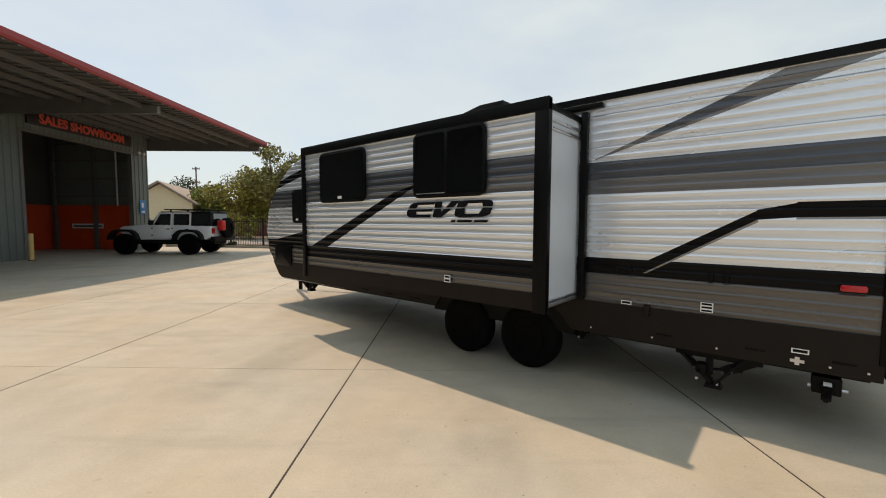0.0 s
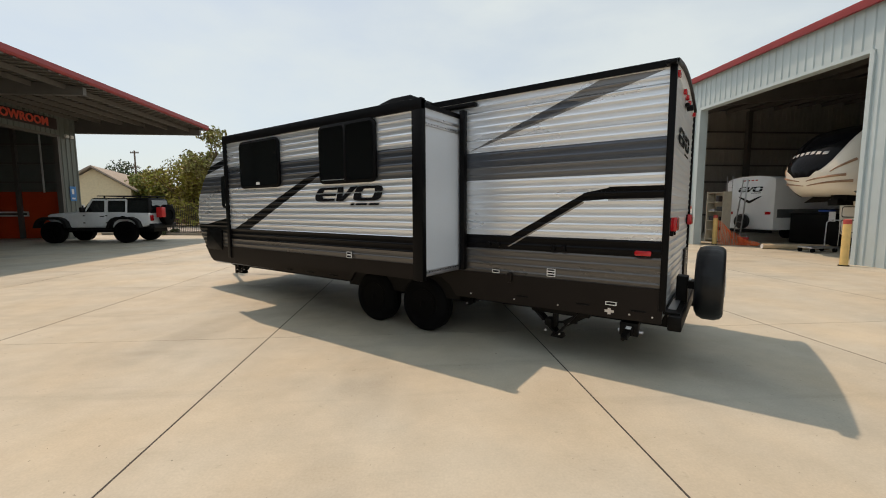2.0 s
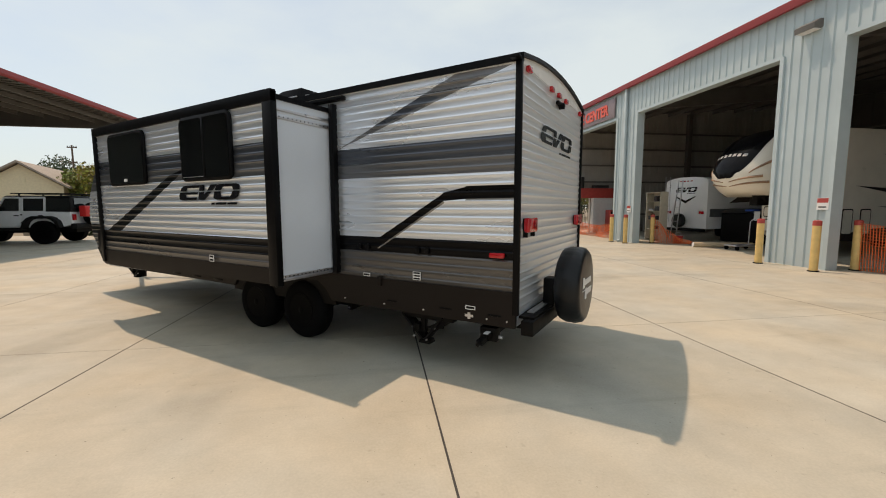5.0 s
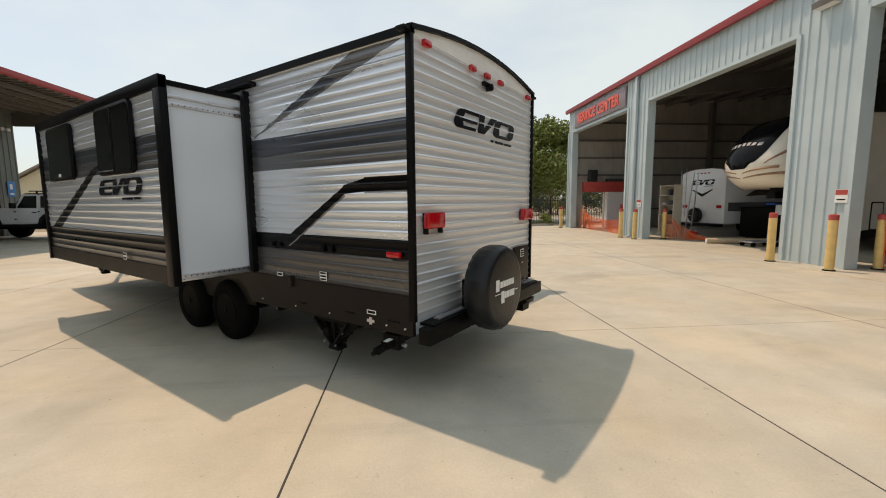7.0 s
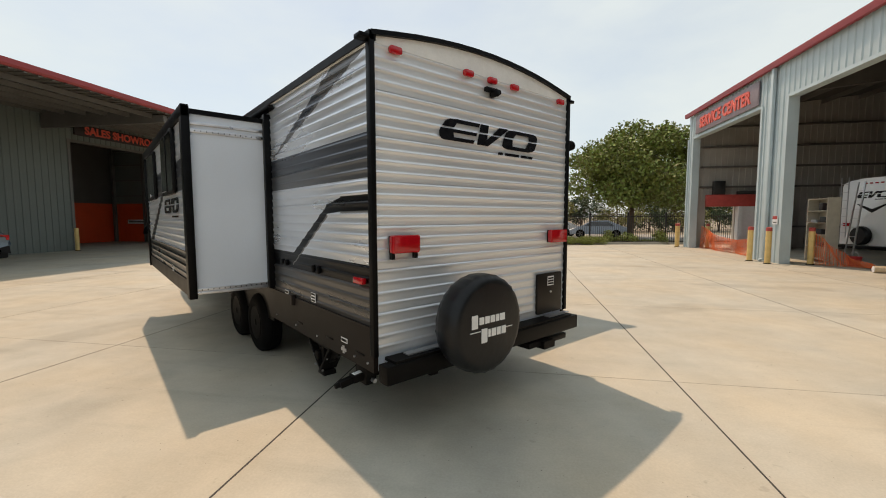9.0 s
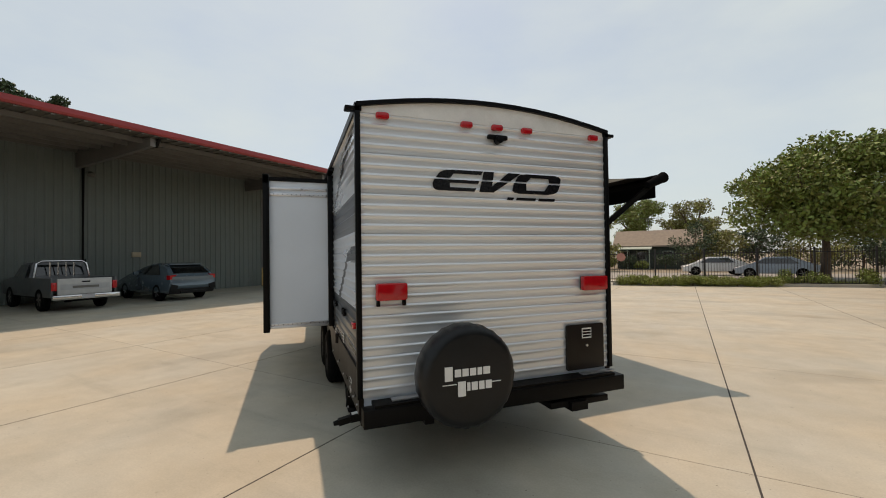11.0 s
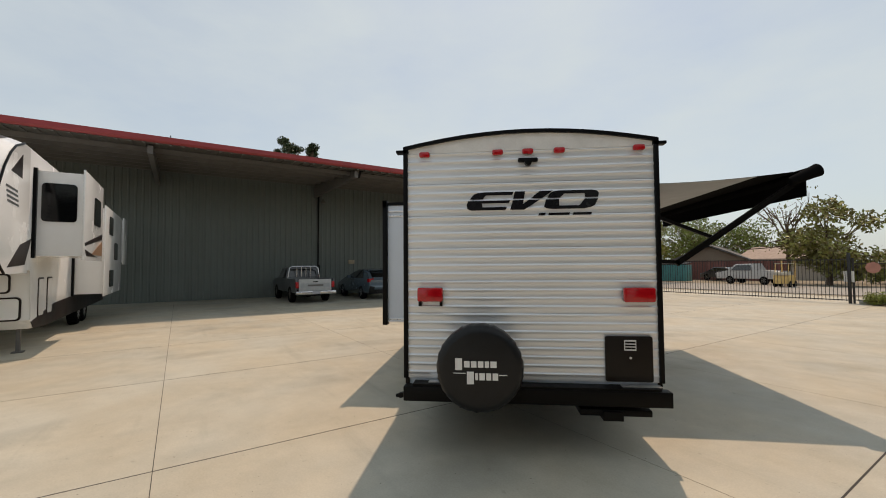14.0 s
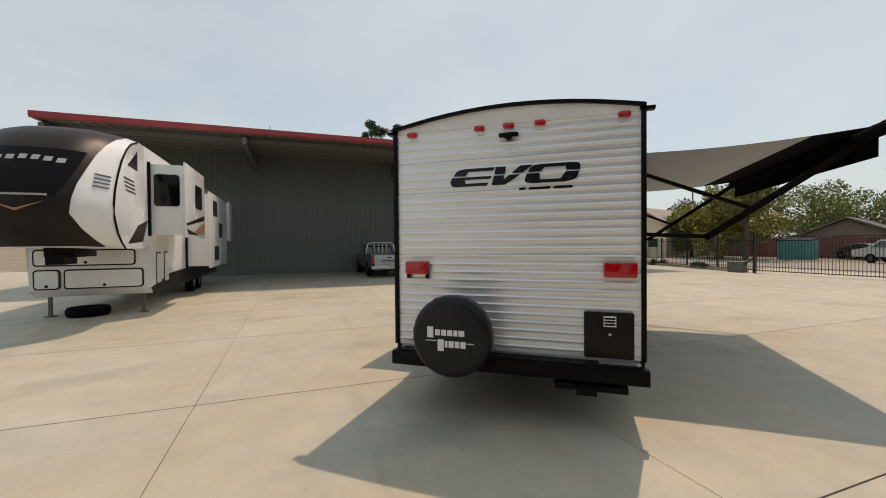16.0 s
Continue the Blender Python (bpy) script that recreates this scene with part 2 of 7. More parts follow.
SILVER, CHARCOAL, GREY, BLACKP, TAUPE, LINE = (0.77, 0.81, 0.865), (0.095, 0.105, 0.125), (0.165, 0.17, 0.18), (0.006, 0.006, 0.007), (0.128, 0.124, 0.122), (0.26, 0.25, 0.24)
M_CONC = concrete("concrete")
M_JOINT = mat("joint_sealant", (0.05, 0.045, 0.04), 0.9)
M_SIDE = livery("trailer_side_paint", SILVER, [
    band(2.20, 2.375, CHARCOAL), band(2.04, 2.20, GREY), band(1.21, 1.375, BLACKP), band(0.5, 1.21, TAUPE),
    ([(-1.83, 2.38), (0.34, 2.985), (-0.24, 2.995)], (0.20, 0.20, 0.205)),
    ([(-1.2, 2.585), (-0.42, 2.80), (-0.62, 2.845), (-1.28, 2.60)], CHARCOAL),
    ([(-0.38, 1.77), (-0.38, 1.85), (-1.33, 1.31), (-1.26, 1.245)], BLACKP),
    ([(-0.12, 1.79), (-0.08, 1.915), (-0.385, 1.855), (-0.385, 1.77)], BLACKP),
    ([(0.6, 1.795), (0.6, 1.915), (-0.13, 1.915), (-0.13, 1.79)], BLACKP),
    ([(0.6, 1.775), (0.6, 1.795), (-0.13, 1.79), (-0.13, 1.772)], LINE),
    ([(-0.37, 1.752), (-0.38, 1.77), (-1.26, 1.245), (-1.23, 1.245)], LINE),
    ([(-8.6, 1.36), (-6.3, 1.75), (-6.3, 1.62), (-7.6, 1.36)], BLACKP),
    ([(-8.9, 2.35), (-8.75, 2.5), (-6.6, 2.95), (-6.6, 2.8)], BLACKP),
])
M_SLIDE = livery("slide_side_paint", SILVER, [
    band(2.19, 2.385, CHARCOAL), band(2.045, 2.19, GREY), band(1.20, 1.375, BLACKP), band(0.5, 1.20, TAUPE),
    ([(-3.5, 2.21), (-3.95, 2.12), (-5.88, 1.36), (-5.45, 1.36)], BLACKP),
])
M_REAR = livery("trailer_rear_paint", (0.74, 0.76, 0.785), [band(0.6, 1.05, (0.70, 0.72, 0.745))], 0.33, 0.5)
M_SKIRT = mat("brown_skirt", (0.012, 0.009, 0.0075), 0.42, var=0.2, scale=3, spec=0.15)
M_BLACK = mat("black_trim", (0.004, 0.004, 0.0045), 0.38, var=0.2, scale=8, bump=0.05, spec=0.1)
M_BLACKM = mat("black_metal", (0.005, 0.0047, 0.0045), 0.45, var=0.25, scale=12, bump=0.1, spec=0.1)
M_RIM = mat("black_rim", (0.003, 0.003, 0.0033), 0.5, var=0.3, scale=9, spec=0.05)
M_RUBBER = mat("rubber", (0.003, 0.003, 0.0033), 0.75, var=0.25, scale=10, bump=0.2, spec=0.08)
M_VINYL = mat("black_vinyl", (0.007, 0.008, 0.0095), 0.36, var=0.25, scale=7, fine=25, bump=0.3, spec=0.3)
M_ENDW = mat("white_laminate", (0.62, 0.67, 0.74), 0.35, var=0.04, scale=1.5)
M_ALU = mat("aluminium", (0.6, 0.6, 0.62), 0.3, 0.8, var=0.1, scale=8)
M_ROOFM = mat("white_roof_membrane", (0.7, 0.7, 0.69), 0.6, var=0.1)
M_REDL = mat("red_lens", (0.42, 0.006, 0.011), 0.12, var=0.15, scale=20, coat=0.25)
M_GLASSD = mat("tinted_glass", (0.004, 0.0045, 0.005), 0.05, var=0.1, spec=0.45)
M_WHITE = mat("white_paint", (0.75, 0.75, 0.74), 0.4, var=0.06)
M_DECAL = mat("dark_decal", (0.008, 0.008, 0.01), 0.25, var=0.2, scale=4, spec=0.3)
M_SAGE = mat("showroom_cladding", (0.155, 0.175, 0.16), 0.5, var=0.1, scale=0.8, spread=0.03)
M_BLUE = mat("service_cladding", (0.45, 0.53, 0.555), 0.42, var=0.1, scale=0.9, spread=0.03)
M_REDT = mat("red_fascia", (0.27, 0.03, 0.032), 0.45, var=0.12, scale=1.2)
# pale deck in a dark tone: shade under the canopy is in the colour
M_DECK = mat("shaded_canopy_deck", (0.115, 0.105, 0.09), 0.5, var=0.1, scale=1.5)
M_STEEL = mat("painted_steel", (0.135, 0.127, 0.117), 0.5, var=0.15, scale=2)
# indoor shade is put into this dark liner colour
M_INNER = mat("shaded_inner_liner", (0.085, 0.077, 0.07), 0.7, var=0.2, scale=0.8)
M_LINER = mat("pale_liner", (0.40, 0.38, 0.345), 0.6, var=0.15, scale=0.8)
M_ORANGE = mat("orange_wall_paint", (0.62, 0.07, 0.015), 0.5, var=0.1, scale=1)
M_SIGNB = mat("dark_sign_board", (0.03, 0.018, 0.018), 0.5, var=0.2)
M_SIGNR = mat("red_sign_letters", (0.72, 0.11, 0.07), 0.45, var=0.08)
M_YELLOW = mat("yellow_bollard_paint", (0.68, 0.48, 0.18), 0.5, var=0.15, scale=5)
M_REDP = mat("red_paint", (0.42, 0.06, 0.05), 0.5, var=0.15, scale=5)

# ---- ground and yard ----
ground = structure("ground", bmbox(-900, 900, -900, 900, -0.6, -0.06), mat("dry_soil", (0.24, 0.2, 0.14), 0.95, var=0.3, scale=0.4, fine=9, bump=0.4),
                   "dry brownish ground that reaches the horizon", "ground")
U_LINES = [-15.35, -11.85, -8.35, -4.83, -1.355, 2.165, 5.685, 9.2, 12.7]
V_LINES = [0.86 + 3.84 * k for k in range(-6, 7)]
GU, GV = 0.0085, 0.0034
yard_floor = structure("floor", bmbox(-30, 34, -45, 27.9, -0.5, -0.0015), M_JOINT, "dark sealed joints between the yard's concrete slabs", "pavement", YARD)
for iu, (u0, u1) in enumerate(zip([-30] + U_LINES, U_LINES + [34])):
    for v0, v1 in zip([-45] + V_LINES, V_LINES + [27.9]):
        ob = part("slab", bmbox(u0 + GU, u1 - GU, v0 + GV, v1 - GV, -0.3, 0.0), M_CONC, yard_floor, smooth=None)


# ---- cladding ----
def ribbed(w, h, pitch=0.305, rib=0.035, t=0.03):
    """A sheet of wall cladding w wide along y and h high, its ribs towards +x."""
    prof, y = [], 0.0
    k = max(1, round(w / pitch))
    p = w / k
    for i in range(k):
        prof += [(0, y), (0, y + p * 0.62), (rib, y + p * 0.70), (rib, y + p * 0.90), (0, y + p * 0.98)]
        y += p
    prof.append((0, w))
    pts = prof + [(-t, w), (-t, 0)]
    return slab(bmesh.new(), pts, "z", 0, h)


def clad(wall, m, length, h, material, sheet=0.915):
    """Sheets of cladding along y, from the origin of m, in the frame of the wall."""
    k = max(1, round(length / sheet))
    w = length / k
    me = mesh_of("panel", ribbed(w, h), material)
    for i in range(k):
        ob = new("panel", me)
        ob.parent = wall
        ob.matrix_basis = m @ pose(0, i * w, 0)


# ---- showroom building ----
SW, SE, SN, SS = -19.4, -12.0, 25.7, -7.0     # wall, eave, north and south ends
O0, O1, OZ = 18.05, 24.4, 5.8             # the opening
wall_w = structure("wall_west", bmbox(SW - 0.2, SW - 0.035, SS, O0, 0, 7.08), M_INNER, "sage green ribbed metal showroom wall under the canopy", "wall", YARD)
clad(wall_w, pose(SW, SS, 0), O0 - SS, 7.08, M_SAGE)
wall_w2 = structure("wall_west_pier", bmbox(SW - 0.2, SW - 0.035, O1, SN, 0, 7.08), M_INNER, "sage green ribbed metal pier beside the showroom opening", "wall", YARD)
clad(wall_w2, pose(SW, O1, 0), SN - O1, 7.08, M_SAGE)
wall_w3 = structure("wall_west_header", bmbox(SW - 0.2, SW - 0.035, O0, O1, OZ, 7.08), M_INNER, "sage green ribbed metal header above the showroom opening", "wall", YARD)
clad(wall_w3, pose(SW, O0, OZ), O1 - O0, 7.08 - OZ, M_SAGE)
bm = bmesh.new()
box(bm, SW - 0.22, SW + 0.06, O0 - 0.09, O0 + 0.05, 0, OZ)
box(bm, SW - 0.22, SW + 0.06, O1 - 0.05, O1 + 0.09, 0, OZ)
box(bm, SW - 0.22, SW + 0.062, O0 - 0.09, O1 + 0.09, OZ - 0.03, OZ + 0.1)
structure("trim_opening_west", bm, M_STEEL, "pale steel trim round the showroom opening", "trim", YARD)
bm = bmesh.new()
box(bm, SW - 14, SW - 13.8, SS, SN, 0, 8.95)
slab(bm, [(SW - 13.8, 0), (SW - 0.2, 0), (SW - 0.2, 7.15), (SW - 13.8, 8.95)], "y", SN - 0.2, SN)
slab(bm, [(SW - 13.8, 0), (SW - 0.2, 0), (SW - 0.2, 7.15), (SW - 13.8, 8.95)], "y", SS, SS + 0.2)
structure("wall_showroom_shell", bm, M_SAGE, "plain green metal back and end walls of the showroom", "wall", YARD)
structure("wall_orange", bmbox(SW - 6.2, SW - 6.0, 12.5, 25.45, 0, 2.75), M_ORANGE, "bright orange painted lower wall inside the showroom", "wall", YARD)
structure("wall_orange_side", bmbox(SW - 6.0, SW - 0.25, 25.40, 25.46, 0, 2.75), M_ORANGE, "bright orange painted side wall inside the showroom", "wall", YARD)
# upper wall: its brown is darkened to hold the showroom's shade
structure("wall_showroom_inner", bmbox(SW - 6.25, SW - 6.05, 12.5, 25.45, 2.75, 7.75), M_INNER, "inner wall above the orange paint, coloured dark brown for its shade", "wall", YARD)
# girts, posts and a pale conduit on the showroom's side wall
frame_w = thing("wall_framing", YARD.copy(), "dark steel girts and posts on the showroom side wall", "wall framing", kind="structure")
for z in (3.3, 4.4, 5.5, 6.5):
    part("girt", bmbox(SW - 5.9, SW - 0.3, 25.28, 25.45, z - 0.05, z + 0.05), M_STEEL, frame_w, smooth=None)
for u in (SW - 5.7, SW - 3.1):
    part("post", bmbox(u - 0.1, u + 0.1, 25.2, 25.38, 0, 7.2), M_STEEL, frame_w, smooth=None)
part("conduit", tube(bmesh.new(), [(-21.0, 25.2, 2.7), (-21.0, 25.2, 6.2)], 0.045, 8), M_WHITE, frame_w, "pale vertical conduit")
# roof and canopy: fall towards the yard
ZE, ZW = 6.53, 7.15
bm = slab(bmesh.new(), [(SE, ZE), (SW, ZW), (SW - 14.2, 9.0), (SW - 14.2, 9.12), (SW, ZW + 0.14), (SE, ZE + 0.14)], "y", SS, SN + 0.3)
roof_w = structure("roof_showroom", bm, M_DECK, "ribbed metal roof deck and deep canopy of the showroom, coloured dark for the shade beneath", "roof", YARD)
bm = bmesh.new()
v = SS + 0.1
while v < SN + 0.2:                                  # deck ribs under the canopy
    slab(bm, [(SE + 0.05, ZE), (SW, ZW), (SW, ZW - 0.045), (SE + 0.05, ZE - 0.045)], "y", v, v + 0.09)
    v += 0.42
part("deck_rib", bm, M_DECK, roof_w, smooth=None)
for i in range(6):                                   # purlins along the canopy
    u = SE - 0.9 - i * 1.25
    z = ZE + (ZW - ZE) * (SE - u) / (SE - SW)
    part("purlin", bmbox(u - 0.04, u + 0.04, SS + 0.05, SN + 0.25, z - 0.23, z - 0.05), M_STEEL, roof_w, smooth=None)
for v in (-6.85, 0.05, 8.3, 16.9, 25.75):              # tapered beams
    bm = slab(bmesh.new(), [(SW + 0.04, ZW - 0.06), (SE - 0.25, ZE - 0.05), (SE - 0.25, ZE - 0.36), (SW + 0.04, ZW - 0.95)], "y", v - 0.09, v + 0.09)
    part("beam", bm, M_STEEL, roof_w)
bm = slab(bmesh.new(), [(SE, ZE + 0.02), (SE + 0.08, ZE + 0.02), (SE + 0.13, ZE + 0.09), (SE + 0.13, ZE + 0.26), (SE, ZE + 0.26)], "y", SS - 0.05, SN + 0.36)
part("fascia", bm, M_REDT, roof_w, "dark red metal eave trim and gutter")
part("gable_trim", slab(bmesh.new(), [(SE, ZE - 0.05), (SW, ZW - 0.05), (SW - 14.2, 8.95), (SW - 14.2, 9.25), (SW, ZW + 0.27), (SE, ZE + 0.26)], "y", SN + 0.3, SN + 0.36), M_REDT, roof_w, "dark red metal gable trim")
bm = tube(bmesh.new(), [(SE - 0.1, 8.45, ZE - 0.05), (SE - 0.3, 8.45, ZE - 0.3), (SW + 0.7, 8.45, 6.5), (SW + 0.14, 8.45, 6.2), (SW + 0.12, 8.45, 0.05)], 0.06)
part("downpipe", bm, M_BLACKM, roof_w, "dark brown downpipe")

# ---- service building ----
EW, EN, EZ, BZ = 13.55, 25.9, 7.44, 6.08             # front wall, far end, eave, bay height
BAYS = [(18.75, 25.25), (10.25, 17.15), (1.6, 8.6), (-7.1, -0.1)]
piers = []
last = EN
for b0, b1 in BAYS:
    piers.append((b1, last))
    last = b0
piers.append((last - 1.6, last))
for i, (a, b) in enumerate(piers):
    w = structure("wall_east_pier_%d" % (i + 1), bmbox(EW + 0.035, EW + 0.28, a + 0.06, b - 0.06, 0, BZ), M_BLUE, "pale blue ribbed metal pier between the service bays", "wall", YARD)
    clad(w, pose(EW, b, 0, 0, 0, 180), b - a, EZ - 0.1, M_BLUE)
    for e in (a, b):
        part("jamb_trim", bmbox(EW - 0.06, EW + 0.30, e - 0.06, e + 0.06, 0, BZ), M_BLUE, w, smooth=None)
for i, (a, b) in enumerate(BAYS):
    w = structure("wall_east_header_%d" % (i + 1), bmbox(EW + 0.035, EW + 0.28, a - 0.06, b + 0.06, BZ, EZ - 0.1), M_BLUE, "pale blue ribbed metal wall above a service bay", "wall", YARD)
    clad(w, pose(EW, b, BZ, 0, 0, 180), b - a, EZ - 0.1 - BZ, M_BLUE)
    part("header_trim", bmbox(EW - 0.05, EW + 0.30, a, b, BZ - 0.06, BZ + 0.05), M_BLUE, w, smooth=None)
SB, SV0 = EW + 19, last - 1.6
bm = bmesh.new()
box(bm, SB, SB + 0.2, SV0, EN, 0, EZ + 1.58)
slab(bm, [(EW + 0.04, 0), (SB, 0), (SB, EZ + 1.58), (EW + 0.04, EZ)], "y", SV0 - 0.2, SV0)
# the dark liner colour carries the shade deep in the bays
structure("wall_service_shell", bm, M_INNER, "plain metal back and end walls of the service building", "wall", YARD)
# the far end wall has a doorway into the daylight
bm = bmesh.new()
box(bm, EW + 0.5, EW + 0.9, EN - 0.2, EN, 0, 2.6)
box(bm, EW + 2.4, SB, EN - 0.2, EN, 0, 2.6)
slab(bm, [(EW + 0.5, 2.6), (SB, 2.6), (SB, EZ + 1.58), (EW + 0.5, EZ + 0.03)], "y", EN - 0.2, EN)
structure("wall_service_north", bm, M_LINER, "metal end wall of the service building with an open doorway", "wall", YARD)
bm = slab(bmesh.new(), [(EW - 0.15, EZ), (SB + 0.3, EZ + 1.6), (SB + 0.3, EZ + 1.65), (EW - 0.15, EZ + 0.05)], "y", SV0 - 0.3, EN + 0.1)
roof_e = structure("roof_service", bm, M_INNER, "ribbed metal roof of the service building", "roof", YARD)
part("fascia", slab(bmesh.new(), [(EW - 0.22, EZ - 0.15), (EW - 0.1, EZ - 0.15), (EW - 0.1, EZ + 0.065), (EW - 0.24, EZ + 0.065), (EW - 0.24, EZ + 0.0)], "y", SV0 - 0.3, EN + 0.15), M_REDT, roof_e, "dark red metal eave trim and gutter")
for i in range(11):
    u = EW + 1.2 + i * 1.7
    z = EZ + 1.6 * (u - EW) / (SB - EW)
    part("purlin", bmbox(u - 0.04, u + 0.04, SV0, EN - 0.2, z - 0.25, z - 0.03), M_STEEL, roof_e, smooth=None)
for v in (-0.9, 9.4, 17.95):
    part("beam", slab(bmesh.new(), [(EW + 0.5, EZ - 0.3), (SB, EZ + 1.3), (SB, EZ + 0.7), (EW + 0.5, EZ - 1.1)], "y", v - 0.1, v + 0.1), M_STEEL, roof_e)

# inside of the service building: girts and liner ribs on the end and back walls
girts = thing("wall_girts", YARD.copy(), "steel girts and liner ribs inside the service building", "wall framing", kind="structure")
for z in (1.2, 3.4, 4.5, 5.6, 6.7):
    part("girt", bmbox(EW + 0.55, SB - 0.02, EN - 0.34, EN - 0.202, z - 0.05, z + 0.05) if z > 2.7 else bmbox(EW + 4.0, SB - 0.02, EN - 0.34, EN - 0.202, z - 0.05, z + 0.05), M_STEEL, girts, smooth=None)
    part("girt", bmbox(SB - 0.14, SB - 0.002, SV0 + 0.02, EN - 0.36, z - 0.05, z + 0.05), M_STEEL, girts, smooth=None)
for i in range(int((SB - EW - 1) / 0.305)):
    u = EW + 0.7 + i * 0.305
    part("liner_rib", bmbox(u, u + 0.07, EN - 0.235, EN - 0.201, 2.62 if u < EW + 3.9 else 0.0, EZ + 1.5 * (u - EW) / 19), M_LINER, girts, smooth=None)
for i in range(int((EN - SV0 - 0.5) / 0.61)):
    v = SV0 + 0.3 + i * 0.61
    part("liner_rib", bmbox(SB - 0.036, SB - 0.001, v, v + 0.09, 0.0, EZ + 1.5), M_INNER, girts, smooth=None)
for u, v in ((SB - 0.3, 17.95), (SB - 0.3, 9.4), (EW + 9.5, EN - 0.4)):
    part("column", bmbox(u - 0.14, u + 0.14, v - 0.14, v + 0.14, 0, EZ + 0.6), M_STEEL, girts, smooth=None)

# ---- the travel trailer ----
TS, TN, TR = 4.22, 6.68, 0.41            # sides and rear
XF = lambda z: float(np.interp(z, [0.55, 0.64, 1.16, 1.56, 1.96, 2.3, 2.6, 2.8, 2.96, 3.05], [-8.25, -8.42, -8.86, -8.93, -8.84, -8.6, -8.28, -7.98, -7.56, -7.15]))
PITCH = 0.0825


def siding_profile(z0, z1):
    """(z, out) pairs of the ribbed aluminium siding."""
    out, z = [], z0
    while z < z1 - 1e-4:
        for f, d in ((0.0, 0.0), (0.30, 0.0003), (0.50, 0.0016), (0.62, 0.0052), (0.70, 0.0086), (0.76, 0.0094), (0.82, 0.0074), (0.89, 0.0022), (0.95, 0.0002)):
            if z + f * PITCH < z1 - 0.005:
                out.append((z + f * PITCH, d))
        z += PITCH
    out += [(z1 - 0.004, 0.0), (z1 - 0.003, -0.006), (z1, -0.006)]
    return out


def siding(z0, z1, place):
    """Siding rows; place(z, out) gives the two ends of a row."""
    bm = bmesh.new()
    rows = [[bm.verts.new(p) for p in place(z, d)] for z, d in siding_profile(z0, z1)]
    for a, b in zip(rows, rows[1:]):
        bm.faces.new((a[0], a[1], b[1], b[0]))
    return bm


def wpart(name, bm, material, parent, label="", smooth=35):
    """A part built in world coordinates under a thing that stands elsewhere."""
    ob = part(name, bm, material, parent, label, smooth)
    root = parent
    inv = Matrix.Identity(4)
    while root is not None:
        inv = root.matrix_basis.inverted() if root.parent is None else inv
        root = root.parent
    ob.matrix_parent_inverse = inv if parent.parent is None else Matrix.Identity(4)
    return ob


trailer = thing("travel_trailer", pose(-4.2, 5.45, 0), "silver and black travel trailer with its slide-out extended on concrete", "travel trailer")
# body shell under the siding
prof = [(TR - 0.02, 0.56), (TR - 0.02, 3.02)] + [(XF(z) + 0.03, z) for z in (3.02, 2.9, 2.7, 2.4, 2.0, 1.6, 1.2, 0.9, 0.64, 0.56)]
wpart("body", slab(bmesh.new(), prof, "y", TS + 0.015, TN - 0.015), M_ENDW, trailer, "white front cap and body core")
z = 0.88
while z < 3.0:
    z1 = min(z + 4 * PITCH, 3.03)
    wpart("siding_panel", siding(z, z1, lambda q, d: ((XF(q), TS - d, q), (TR - 0.01, TS - d, q))), M_SIDE, trailer, smooth=80)
    wpart("siding_panel", siding(z, z1, lambda q, d: ((XF(q), TN + d, q), (TR - 0.01, TN + d, q))), M_SIDE, trailer, smooth=80)
    z = z1
arch = lambda y: 3.045 + 0.135 * (1 - ((y - (TS + TN) / 2) / ((TN - TS) / 2)) ** 2)
half = lambda q: (TN - TS) / 2 - 0.01 if q < 3.045 else ((TN - TS) / 2 - 0.01) * math.sqrt(max(0.0, 1 - (q - 3.035) / 0.14))
mid_y = (TS + TN) / 2
z = 0.69
while z < 3.16:
    z1 = min(z + 4 * PITCH, 3.17)
    wpart("rear_siding_panel", siding(z, z1, lambda q, d: ((TR + d, mid_y - half(q), q), (TR + d, mid_y + half(q), q))), M_REAR, trailer, smooth=80)
    z = z1
cap = [(TS + 0.01, 3.0)] + [(y, arch(y) - 0.01) for y in np.linspace(TS + 0.01, TN - 0.01, 13)] + [(TN - 0.01, 3.0)]
wpart("rear_gable_panel", slab(bmesh.new(), cap, "x", TR - 0.03, TR - 0.008), M_REAR, trailer)
# roof
ys = list(np.linspace(TS - 0.02, TN + 0.02, 13))
roofp = [(y, arch(min(max(y, TS), TN))) for y in ys] + [(TN + 0.02, 2.99), (TS - 0.02, 2.99)]
wpart("roof", slab(bmesh.new(), roofp, "x", -7.2, TR + 0.01), M_ROOFM, trailer, "white roof membrane")
bm = bmesh.new()
for y0, y1, s in ((TS - 0.035, TS + 0.02, 1), (TN - 0.02, TN + 0.035, 1)):
    box(bm, -7.25, TR + 0.03, y0, y1, 2.995, 3.06)
wpart("roof_rail", bm, M_BLACK, trailer, "black roof edge trim")
for y in (TS - 0.11, TN + 0.02):
    wpart("gutter_spout", bmbox(TR - 0.06, TR + 0.03, y, y + 0.09, 3.0, 3.03, bevel=0.006), M_BLACK, trailer)
bm = bmesh.new()
for a, b in zip(ys, ys[1:]):
    bar(bm, (TR + 0.015, a, arch(min(max(a, TS), TN)) + 0.0), (TR + 0.015, b, arch(min(max(b, TS), TN))), 0.05, 0.035)
wpart("rear_roof_trim", bm, M_BLACK, trailer, "curved black rear roof trim")
for y in (TS - 0.012, TN + 0.012):
    wpart("corner_trim", bmbox(TR - 0.03, TR + 0.03, y - 0.022, y + 0.022, 0.69, 3.06, bevel=0.006), M_BLACK, trailer)
